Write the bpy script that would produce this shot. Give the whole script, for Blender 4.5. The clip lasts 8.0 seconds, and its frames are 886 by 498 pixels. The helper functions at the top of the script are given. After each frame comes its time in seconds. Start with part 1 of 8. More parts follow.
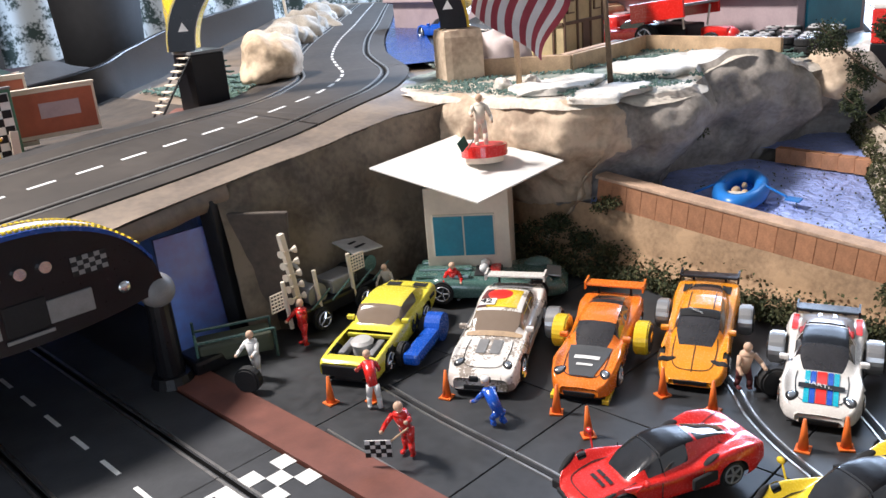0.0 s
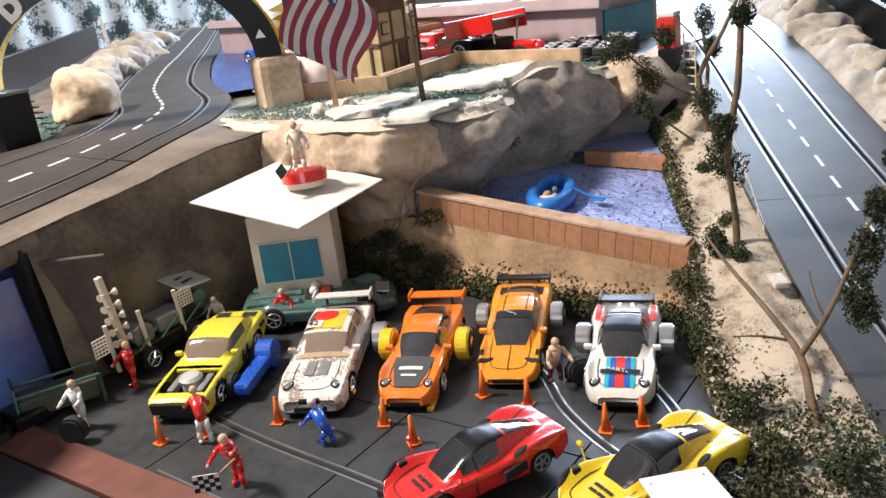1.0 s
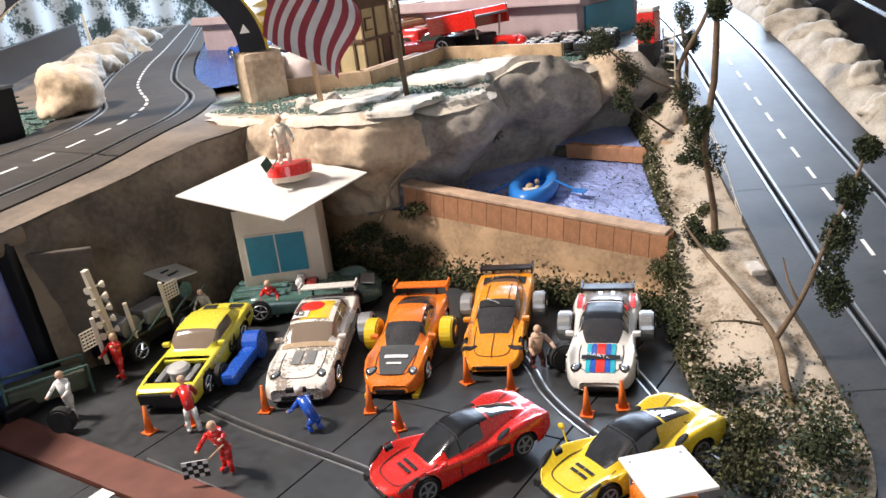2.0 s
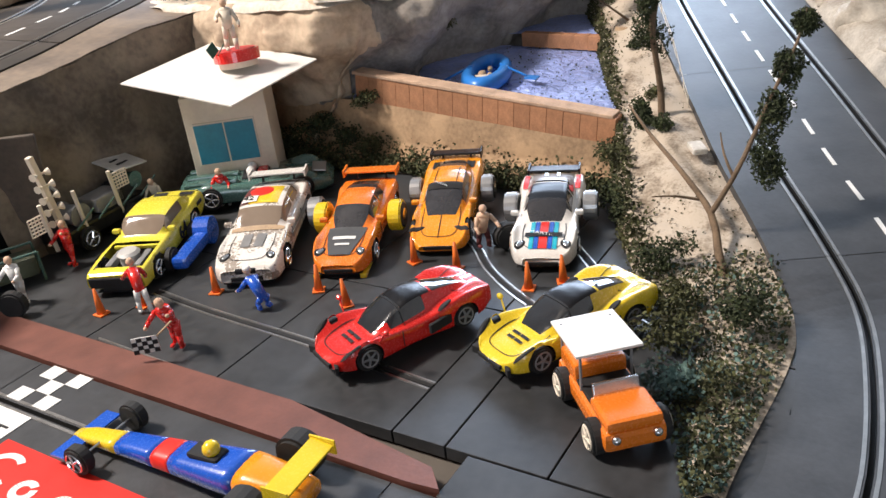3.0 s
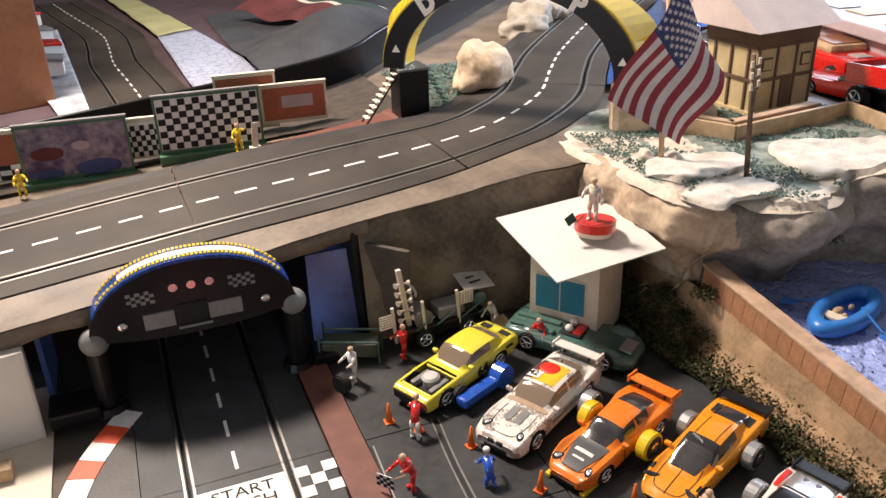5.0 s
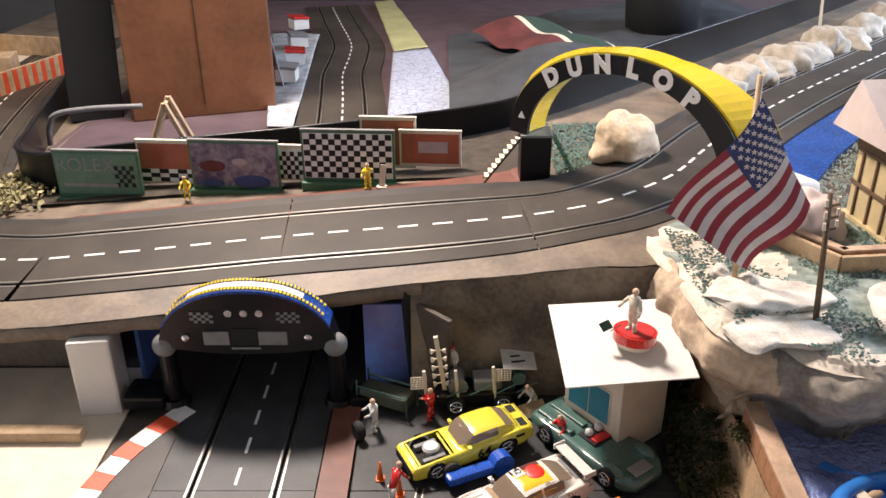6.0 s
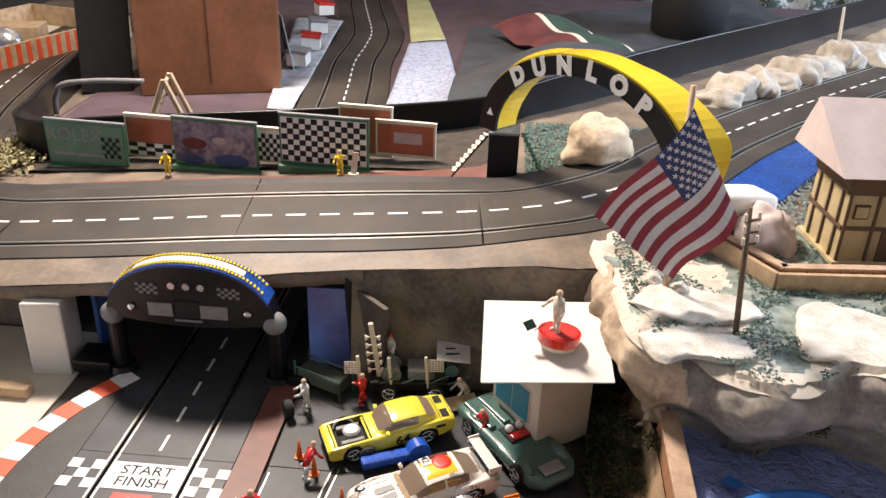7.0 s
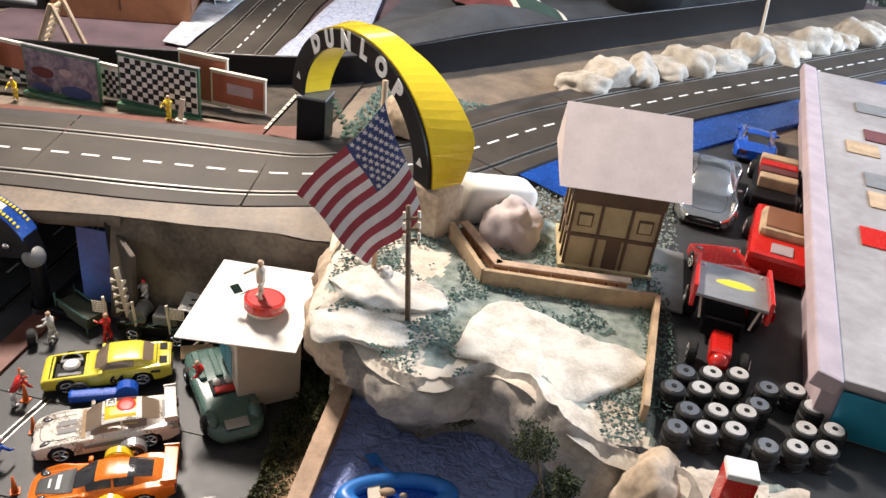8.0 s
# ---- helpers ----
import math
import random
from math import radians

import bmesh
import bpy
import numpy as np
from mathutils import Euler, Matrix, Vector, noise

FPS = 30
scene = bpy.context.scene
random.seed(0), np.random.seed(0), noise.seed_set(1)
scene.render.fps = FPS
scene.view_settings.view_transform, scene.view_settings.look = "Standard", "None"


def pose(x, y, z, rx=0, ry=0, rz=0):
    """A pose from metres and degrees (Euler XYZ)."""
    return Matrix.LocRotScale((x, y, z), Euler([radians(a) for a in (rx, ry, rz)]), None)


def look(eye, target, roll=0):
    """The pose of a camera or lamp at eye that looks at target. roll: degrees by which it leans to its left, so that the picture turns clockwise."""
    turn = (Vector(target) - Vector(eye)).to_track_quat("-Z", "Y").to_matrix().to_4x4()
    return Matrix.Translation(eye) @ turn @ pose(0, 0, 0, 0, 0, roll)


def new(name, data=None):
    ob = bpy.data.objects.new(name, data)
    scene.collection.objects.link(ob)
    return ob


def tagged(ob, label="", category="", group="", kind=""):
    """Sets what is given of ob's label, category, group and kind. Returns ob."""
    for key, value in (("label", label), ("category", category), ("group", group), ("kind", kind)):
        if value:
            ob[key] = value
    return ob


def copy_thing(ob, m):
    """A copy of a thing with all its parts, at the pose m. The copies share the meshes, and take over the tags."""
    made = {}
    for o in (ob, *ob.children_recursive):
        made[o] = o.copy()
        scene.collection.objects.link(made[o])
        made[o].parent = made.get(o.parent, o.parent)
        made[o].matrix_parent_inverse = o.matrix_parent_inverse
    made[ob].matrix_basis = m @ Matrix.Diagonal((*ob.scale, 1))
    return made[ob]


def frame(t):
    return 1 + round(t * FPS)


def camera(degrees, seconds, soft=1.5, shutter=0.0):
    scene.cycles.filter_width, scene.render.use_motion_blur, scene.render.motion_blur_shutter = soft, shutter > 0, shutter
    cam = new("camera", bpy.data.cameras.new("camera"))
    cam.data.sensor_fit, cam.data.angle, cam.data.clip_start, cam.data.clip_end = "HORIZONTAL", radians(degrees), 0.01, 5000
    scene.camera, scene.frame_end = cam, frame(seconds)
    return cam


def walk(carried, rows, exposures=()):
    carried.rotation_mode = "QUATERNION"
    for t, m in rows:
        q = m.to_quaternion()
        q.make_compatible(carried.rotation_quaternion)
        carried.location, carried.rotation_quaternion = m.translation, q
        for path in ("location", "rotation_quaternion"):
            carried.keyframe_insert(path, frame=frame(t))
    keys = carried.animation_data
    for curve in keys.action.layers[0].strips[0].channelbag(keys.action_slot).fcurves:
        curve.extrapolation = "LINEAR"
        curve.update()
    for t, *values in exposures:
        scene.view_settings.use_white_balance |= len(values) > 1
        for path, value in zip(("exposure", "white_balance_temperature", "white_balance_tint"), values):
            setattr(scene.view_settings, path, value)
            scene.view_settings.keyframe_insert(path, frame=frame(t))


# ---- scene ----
cam = camera(56.1, 8.0)
PATH = [
    (0, (-0.199, -0.505, 0.358), (1.115, 0.852, -0.299), -4.8),
    (0.5, (-0.194, -0.533, 0.367), (1.251, 0.684, -0.289), -6.5),
    (1, (-0.188, -0.554, 0.369), (1.337, 0.558, -0.29), -6.9),
    (2.5, (-0.204, -0.565, 0.359), (1.345, 0.496, -0.329), -7.1),
    (3, (-0.203, -0.59, 0.344), (1.29, 0.411, -0.533), -7.1),
    (3.5, (-0.231, -0.651, 0.418), (1.177, 0.394, -0.543), -8.6),
    (4, (-0.236, -0.591, 0.475), (1.014, 0.639, -0.487), -10.5),
    (4.5, (-0.223, -0.579, 0.531), (0.757, 0.91, -0.376), -8.5),
    (4.7, (-0.155, -0.631, 0.549), (0.689, 0.955, -0.328), -5.0),
    (5.8, (0.193, -0.745, 0.681), (0.319, 1.045, -0.202), -1.5),
    (6, (0.255, -0.748, 0.686), (0.244, 1.053, -0.183), -0.3),
    (6.5, (0.369, -0.763, 0.709), (0.242, 1.032, -0.165), 2.3),
    (7, (0.397, -0.758, 0.694), (0.273, 1.03, -0.193), 2.1),
    (7.5, (0.554, -0.755, 0.713), (0.371, 1.009, -0.21), 6.3),
    (8, (0.807, -0.721, 0.789), (0.599, 0.983, -0.239), 7.5),
]
TONE = [(0, 0.05, 5750, 10), (1, 0.0, 6150, 10), (3.5, 0.0, 6100, 10), (4.5, -0.22, 6700, 13), (5.8, -0.12, 6450, 14), (7, -0.08, 6450, 13), (8, -0.12, 6300, 10)]
walk(cam, [(t, look(eye, target, roll)) for t, eye, target, roll in PATH], TONE)

# ---- light ----
world = bpy.data.worlds.new("room_light")
scene.world = world
world.use_nodes = True
world.node_tree.nodes["Background"].inputs[0].default_value = (0.75, 0.82, 1.0, 1)
world.node_tree.nodes["Background"].inputs[1].default_value = 0.55
scene.view_settings.exposure = 0.0


def area_lamp(name, eye, target, power, colour, sx, sy, label):
    data = bpy.data.lights.new(name, "AREA")
    data.shape, data.size, data.size_y = "RECTANGLE", sx, sy
    data.energy, data.color = power, colour
    ob = new(name, data)
    ob.matrix_world = look(eye, target)
    return tagged(ob, label, "lamp")


area_lamp("ceiling_lamp", (-0.35, 1.08, 1.78), (0.3, 0.2, 0.1), 96, (1.0, 0.87, 0.75), 0.30, 0.30, "warm ceiling lamp over the model landscape")
# added fill without a known source: warm glare on the elevated straight
area_lamp("far_glare_fill", (-0.9, 3.4, 1.62), (-0.1, 0.4, 0.15), 13, (1.0, 0.80, 0.62), 1.8, 0.4, "added warm fill light that puts glare on the elevated straight")
# added cool fill, aimed low to brighten tunnel mouth and car fronts
area_lamp("west_tunnel_fill", (-2.85, -1.5, 0.50), (0.15, 0.25, 0.05), 26, (0.86, 0.92, 1.0), 1.5, 1.4, "added soft cool fill from the west for tunnel and car fronts")
area_lamp("window_daylight", (3.7, 1.3, 1.25), (0.7, 0.1, 0.1), 225, (0.70, 0.82, 1.0), 2.6, 1.2, "cool daylight from the far window")


# ---- materials ----
def mat(name, colour, rough=0.6, metal=0.0, vary=0.25, scale=30.0, bump=0.15, second=None, coat=0.0, detail=6.0, per_object=0.0, spec=0.5, alpha=1.0, trans=0.0, lowhigh=(0.35, 0.65)):
    m = bpy.data.materials.new(name)
    m.use_nodes = True
    nt = m.node_tree
    b = nt.nodes["Principled BSDF"]
    b.inputs["Roughness"].default_value = rough
    b.inputs["Metallic"].default_value = metal
    b.inputs["Coat Weight"].default_value = coat
    b.inputs["Coat Roughness"].default_value = 0.08
    b.inputs["Specular IOR Level"].default_value = spec
    b.inputs["Transmission Weight"].default_value = trans
    tc = nt.nodes.new("ShaderNodeTexCoord")
    n1 = nt.nodes.new("ShaderNodeTexNoise")
    n1.inputs["Scale"].default_value, n1.inputs["Detail"].default_value = scale, detail
    n2 = nt.nodes.new("ShaderNodeTexNoise")
    n2.inputs["Scale"].default_value, n2.inputs["Detail"].default_value = scale * 9, 3
    for n in (n1, n2):
        nt.links.new(tc.outputs["Object"], n.inputs["Vector"])
    ramp = nt.nodes.new("ShaderNodeValToRGB")
    c2 = second or tuple(c * (1 - vary) for c in colour)
    c1 = colour if second else tuple(min(1, c * (1 + vary * 0.5)) for c in colour)
    ramp.color_ramp.elements[0].position, ramp.color_ramp.elements[1].position = lowhigh
    ramp.color_ramp.elements[0].color, ramp.color_ramp.elements[1].color = (*c2, 1), (*c1, 1)
    mixf = nt.nodes.new("ShaderNodeMix")
    mixf.data_type = "FLOAT"
    mixf.inputs[0].default_value = 0.3
    nt.links.new(n1.outputs["Fac"], mixf.inputs[2])
    nt.links.new(n2.outputs["Fac"], mixf.inputs[3])
    nt.links.new(mixf.outputs[0], ramp.inputs["Fac"])
    out = ramp.outputs["Color"]
    if per_object:
        info = nt.nodes.new("ShaderNodeObjectInfo")
        hsv = nt.nodes.new("ShaderNodeHueSaturation")
        mr = nt.nodes.new("ShaderNodeMapRange")
        mr.inputs[3].default_value, mr.inputs[4].default_value = 1 - per_object, 1 + per_object
        nt.links.new(info.outputs["Random"], mr.inputs[0])
        nt.links.new(mr.outputs[0], hsv.inputs["Value"])
        nt.links.new(out, hsv.inputs["Color"])
        out = hsv.outputs["Color"]
    nt.links.new(out, b.inputs["Base Color"])
    if bump:
        bp = nt.nodes.new("ShaderNodeBump")
        bp.inputs["Strength"].default_value, bp.inputs["Distance"].default_value = bump, 0.002
        nt.links.new(mixf.outputs[0], bp.inputs["Height"])
        nt.links.new(bp.outputs[0], b.inputs["Normal"])
    rr = nt.nodes.new("ShaderNodeMapRange")
    rr.inputs[3].default_value, rr.inputs[4].default_value = max(0.02, rough - 0.08), min(1, rough + 0.1)
    nt.links.new(n2.outputs["Fac"], rr.inputs[0])
    nt.links.new(rr.outputs[0], b.inputs["Roughness"])
    return m


def paint(name, colour, rough=0.25, coat=0.7, vary=0.06):
    return mat(name, colour, rough, 0, vary, 60, 0.03, coat=coat)


M = dict(
    asphalt=mat("black_track_plastic", (0.050, 0.052, 0.056), 0.46, 0, 0.35, 25, 0.2, spec=0.42),
    # black track plastic with the brown of warm reflected light put into its colour
    worn=mat("warm_tinted_track_plastic", (0.050, 0.041, 0.033), 0.55, 0, 0.4, 9, 0.2, spec=0.32),
    shoulder=mat("grey_track_border", (0.046, 0.042, 0.039), 0.42, 0, 0.3, 25, 0.3),
    slot=mat("slot_black", (0.006, 0.006, 0.006), 0.7, 0, 0.2, 40, 0),
    rail=mat("rail_steel", (0.55, 0.53, 0.50), 0.34, 1.0, 0.2, 80, 0.05),
    white=mat("white_marking", (0.78, 0.77, 0.74), 0.5, 0, 0.12, 60, 0.05),
    brownred=mat("brown_red_border", (0.165, 0.062, 0.044), 0.5, 0, 0.25, 40, 0.2),
    curbred=mat("kerb_red", (0.72, 0.09, 0.03), 0.45, 0, 0.12, 60, 0.05),
    logo_red=mat("panel_red", (0.70, 0.025, 0.015), 0.4, 0, 0.08, 60, 0.03),
    concrete=mat("grey_brown_plaster", (0.21, 0.175, 0.13), 0.85, 0, 0.5, 16, 1.0, second=(0.080, 0.066, 0.052), lowhigh=(0.38, 0.60)),
    pittile=mat("pit_tile_plastic", (0.042, 0.044, 0.047), 0.46, 0, 0.5, 12, 0.12, spec=0.38),
    tunnelblue=mat("bright_blue_paper", (0.16, 0.32, 0.90), 0.35, 0, 0.3, 14, 0.2),
    ledge=mat("dusty_ledge_plaster", (0.23, 0.178, 0.128), 0.55, 0, 0.4, 14, 0.8, second=(0.11, 0.085, 0.065), lowhigh=(0.36, 0.62)),
    rock=mat("plaster_rock", (0.62, 0.49, 0.35), 0.85, 0, 0.4, 14, 0.9, second=(0.30, 0.22, 0.15), lowhigh=(0.34, 0.56)),
    greyrock=mat("grey_plaster_rock", (0.42, 0.375, 0.325), 0.9, 0, 0.4, 18, 1.0, second=(0.17, 0.15, 0.13), lowhigh=(0.34, 0.60)),
    slab=mat("pale_plaster_slab", (0.66, 0.62, 0.55), 0.85, 0, 0.2, 30, 0.9, second=(0.42, 0.38, 0.32), lowhigh=(0.34, 0.56)),
    gravelbed=mat("grey_green_sawdust_bed", (0.36, 0.40, 0.36), 0.95, 0, 0.5, 70, 1.0, second=(0.12, 0.16, 0.14)),
    sand=mat("pale_sand", (0.52, 0.44, 0.345), 0.95, 0, 0.4, 40, 1.0, second=(0.22, 0.17, 0.12), lowhigh=(0.36, 0.52)),
    embank=mat("sandy_earth", (0.46, 0.31, 0.18), 0.95, 0, 0.4, 22, 0.8, second=(0.22, 0.145, 0.085), lowhigh=(0.34, 0.60)),
    # near-black brown: the fence's shade put into a colour
    earth=mat("fence_shade_dark", (0.055, 0.042, 0.03), 0.95, 0, 0.5, 40, 1.0),
    moss=mat("olive_moss", (0.10, 0.105, 0.04), 0.95, 0, 0.5, 60, 0.6, second=(0.028, 0.028, 0.012)),
    teal=mat("blue_green_scatter", (0.16, 0.25, 0.215), 0.95, 0, 0.5, 60, 0.6, second=(0.045, 0.08, 0.07)),
    leaf=mat("dark_green_foliage", (0.055, 0.070, 0.024), 0.9, 0, 0.5, 90, 0.3, second=(0.02, 0.026, 0.012)),
    bark=mat("brown_twig_bark", (0.17, 0.115, 0.07), 0.9, 0, 0.45, 60, 0.7),
    brick=mat("terracotta_brick", (0.46, 0.225, 0.115), 0.8, 0, 0.3, 50, 0.5, per_object=0.10),
    brick_top=mat("pale_brick_coping", (0.52, 0.36, 0.25), 0.8, 0, 0.3, 60, 0.5),
    wood=mat("pale_wood", (0.50, 0.35, 0.21), 0.65, 0, 0.3, 45, 0.3),
    darkwood=mat("brown_veneer", (0.24, 0.095, 0.042), 0.4, 0, 0.3, 8, 0.15),
    cream=mat("cream_card", (0.70, 0.62, 0.50), 0.7, 0, 0.12, 25, 0.15),
    whitecard=mat("white_card", (0.72, 0.70, 0.66), 0.6, 0, 0.06, 25, 0.1),
    bonnetgrey=mat("dull_grey_bonnet", (0.075, 0.078, 0.082), 0.45, 0, 0.15, 60, 0.05),
    black=mat("black_plastic", (0.009, 0.009, 0.011), 0.3, 0, 0.3, 40, 0.1, spec=0.3),
    blackmatt=mat("matt_black", (0.010, 0.010, 0.011), 0.8, 0, 0.3, 40, 0.2),
    rubber=mat("tyre_rubber", (0.015, 0.015, 0.015), 0.75, 0, 0.3, 80, 0.2),
    chrome=mat("silver_chrome", (0.72, 0.73, 0.75), 0.22, 1.0, 0.15, 60, 0.05),
    glass=mat("dark_tinted_window", (0.035, 0.035, 0.04), 0.07, 0, 0.3, 60, 0.0, coat=1.0),
    greyglass=mat("smoked_clear_window", (0.022, 0.024, 0.028), 0.05, 0, 0.5, 40, 0.0, coat=1.0, spec=0.9),
    palemetal=mat("pale_cast_metal", (0.62, 0.61, 0.58), 0.4, 0.3, 0.2, 60, 0.05),
    amberglass=mat("tan_window", (0.22, 0.165, 0.12), 0.08, 0, 0.08, 20, 0.0, coat=1.0),
    bluefilm=mat("blue_film", (0.012, 0.06, 0.28), 0.25, 0, 0.3, 20, 0.3),
    tealpane=mat("teal_pane", (0.02, 0.22, 0.32), 0.35, 0, 0.25, 30, 0.1),
    yellow=paint("yellow_paint", (0.78, 0.56, 0.02)),
    lemon=paint("lemon_yellow_paint", (0.76, 0.66, 0.06)),
    orange=paint("orange_paint", (0.80, 0.20, 0.015)),
    amber=paint("amber_orange_paint", (0.82, 0.30, 0.01)),
    red=paint("red_paint", (0.62, 0.018, 0.012)),
    whitep=paint("white_paint", (0.74, 0.71, 0.66)),
    silver=mat("silver_paint", (0.50, 0.50, 0.50), 0.3, 0.7, 0.1, 60, 0.03),
    camo=mat("white_camouflage_paint", (0.76, 0.72, 0.66), 0.25, 0, 0.2, 48, 0.03, second=(0.33, 0.28, 0.23), coat=0.7, lowhigh=(0.425, 0.455)),
    bluep=paint("blue_paint", (0.015, 0.09, 0.50)),
    ltblue=paint("light_blue_paint", (0.02, 0.42, 0.55)),
    greenp=paint("grey_green_paint", (0.07, 0.14, 0.12)),
    billgreen=paint("billboard_green", (0.06, 0.16, 0.09), 0.4, 0.3),
    greyp=mat("grey_plastic", (0.22, 0.22, 0.22), 0.5, 0, 0.2, 60, 0.05),
    coneor=mat("cone_orange", (0.80, 0.17, 0.02), 0.5, 0, 0.15, 60, 0.05),
    skin=mat("flesh_plastic", (0.60, 0.40, 0.27), 0.6, 0, 0.15, 60, 0.05),
    boatblue=mat("raft_blue", (0.03, 0.20, 0.62), 0.35, 0, 0.15, 40, 0.05),
    lav=mat("pinkish_paper", (0.42, 0.33, 0.34), 0.8, 0, 0.15, 30, 0.2),
    wall_paint=mat("room_wall_paint", (0.42, 0.40, 0.37), 0.9, 0, 0.1, 4, 0.1),
    carpet=mat("dark_carpet", (0.06, 0.055, 0.05), 0.95, 0, 0.4, 20, 0.5),
    ply=mat("table_board", (0.10, 0.085, 0.07), 0.8, 0, 0.3, 8, 0.2),
    mauve=mat("mauve_cloth", (0.088, 0.056, 0.066), 0.9, 0, 0.3, 12, 0.4),
    greycloth=mat("grey_cloth", (0.048, 0.051, 0.057), 0.95, 0, 0.4, 10, 0.6),
    greencloth=mat("green_cloth", (0.03, 0.06, 0.045), 0.95, 0, 0.4, 14, 0.6),
    redcloth=mat("dark_red_cloth", (0.13, 0.035, 0.035), 0.95, 0, 0.4, 14, 0.6),
    flagred=mat("flag_red_cloth", (0.34, 0.05, 0.07), 0.85, 0, 0.15, 60, 0.3),
    flagwhite=mat("flag_white_cloth", (0.74, 0.70, 0.70), 0.85, 0, 0.1, 60, 0.3),
    flagblue=mat("flag_blue_cloth", (0.05, 0.07, 0.19), 0.85, 0, 0.15, 60, 0.3),
    housewall=mat("straw_card_wall", (0.50, 0.40, 0.22), 0.7, 0, 0.2, 40, 0.2),
    timber=mat("house_timber", (0.12, 0.07, 0.04), 0.7, 0, 0.3, 40, 0.2),
    houseroof=mat("greyish_pink_roof", (0.58, 0.49, 0.47), 0.7, 0, 0.12, 30, 0.15),
    straw=mat("straw_scatter", (0.42, 0.37, 0.20), 0.95, 0, 0.5, 60, 0.6),
)


# ---- mesh helpers ----
def part(name, bm, material, parent=None, label="", smooth=False):
    me = bpy.data.meshes.new(name)
    bm.to_mesh(me)
    bm.free()
    for m in (material if isinstance(material, (list, tuple)) else [material]):
        me.materials.append(m)
    if smooth:
        for p in me.polygons:
            p.use_smooth = True
    ob = new(name, me)
    if parent is not None:
        ob.parent = parent
    return tagged(ob, label)


def data_part(name, verts, faces, material, parent=None, label="", smooth=False, index=None):
    me = bpy.data.meshes.new(name)
    me.from_pydata(verts, [], faces)
    for m in (material if isinstance(material, (list, tuple)) else [material]):
        me.materials.append(m)
    if index:
        me.polygons.foreach_set("material_index", index)
    if smooth:
        me.polygons.foreach_set("use_smooth", [True] * len(me.polygons))
    me.update()
    ob = new(name, me)
    if parent is not None:
        ob.parent = parent
    return tagged(ob, label)


def thing(name, label, category, m=None, group="", kind=""):
    ob = new(name)
    ob.empty_display_size = 0.02
    if m is not None:
        ob.matrix_basis = m
    return tagged(ob, label, category, group, kind)


def box(bm, sx, sy, sz, m=None, bevel=0.0, mi=0):
    """A box on z = 0, centred in x and y."""
    r = bmesh.ops.create_cube(bm, size=1, matrix=(m or Matrix()) @ Matrix.Translation((0, 0, sz / 2)) @ Matrix.Diagonal((sx, sy, sz, 1)))
    vs = r["verts"]
    fs = {f for v in vs for f in v.link_faces}
    for f in fs:
        f.material_index = mi
    if bevel:
        es = {e for v in vs for e in v.link_edges}
        bmesh.ops.bevel(bm, geom=list(es), offset=bevel, segments=2, affect="EDGES", profile=0.6, material=-1)
    return bm


def tube(bm, a, b, r1, r2=None, seg=8, mi=0, caps=True):
    a, b = Vector(a), Vector(b)
    d = b - a
    m = Matrix.Translation((a + b) / 2) @ d.to_track_quat("Z", "Y").to_matrix().to_4x4()
    r = bmesh.ops.create_cone(bm, cap_ends=caps, segments=seg, radius1=r1, radius2=r1 if r2 is None else r2, depth=max(d.length, 1e-5), matrix=m)
    for f in {f for v in r["verts"] for f in v.link_faces}:
        f.material_index = mi
    return bm


def ball(bm, c, r, sz=1.0, mi=0, sub=2, sx=1.0, sy=1.0):
    q = bmesh.ops.create_icosphere(bm, subdivisions=sub, radius=r, matrix=Matrix.Translation(c) @ Matrix.Diagonal((sx, sy, sz, 1)))
    for f in {f for v in q["verts"] for f in v.link_faces}:
        f.material_index = mi
    return bm


def spline(points, step=0.02):
    """Smooth line through points of any dimension, sampled about every step."""
    P = [np.array(p, float) for p in points]
    P = [2 * P[0] - P[1]] + P + [2 * P[-1] - P[-2]]
    out = []
    for i in range(1, len(P) - 2):
        n = max(2, int(np.linalg.norm(P[i + 1][:2] - P[i][:2]) / step))
        for k in range(n):
            t = k / n
            out.append(0.5 * (2 * P[i] + (P[i + 1] - P[i - 1]) * t + (2 * P[i - 1] - 5 * P[i] + 4 * P[i + 1] - P[i + 2]) * t * t + (3 * P[i] - P[i - 1] - 3 * P[i + 1] + P[i + 2]) * t ** 3))
    out.append(P[-2])
    return out


def interp(pts, s):
    d = [0]
    for a, b in zip(pts, pts[1:]):
        d.append(d[-1] + float(np.linalg.norm(b[:3] - a[:3])))
    return np.array([[np.interp(v, d, [p[k] for p in pts]) for k in range(len(pts[0]))] for v in s]), d[-1]


def ribbon(rows, across, heights, mats, flip=False):
    """Verts and faces of a profile (offset, height) swept along rows of (x, y, z, bank)."""
    verts, faces, idx = [], [], []
    n, k = len(rows), len(across)
    for i, r in enumerate(rows):
        a, b = rows[max(0, i - 1)], rows[min(n - 1, i + 1)]
        t = np.array([b[0] - a[0], b[1] - a[1]])
        t /= np.linalg.norm(t) + 1e-12
        left = np.array([-t[1], t[0]])
        bank = r[3] if len(r) > 3 else 0.0
        for u, h in zip(across, heights):
            verts.append((r[0] + left[0] * u, r[1] + left[1] * u, r[2] + h + u * bank))
    for i in range(n - 1):
        for j in range(k - 1):
            q = (i * k + j, (i + 1) * k + j, (i + 1) * k + j + 1, i * k + j + 1)
            faces.append(q[::-1])
            idx.append(mats[j])
    return verts, faces, idx


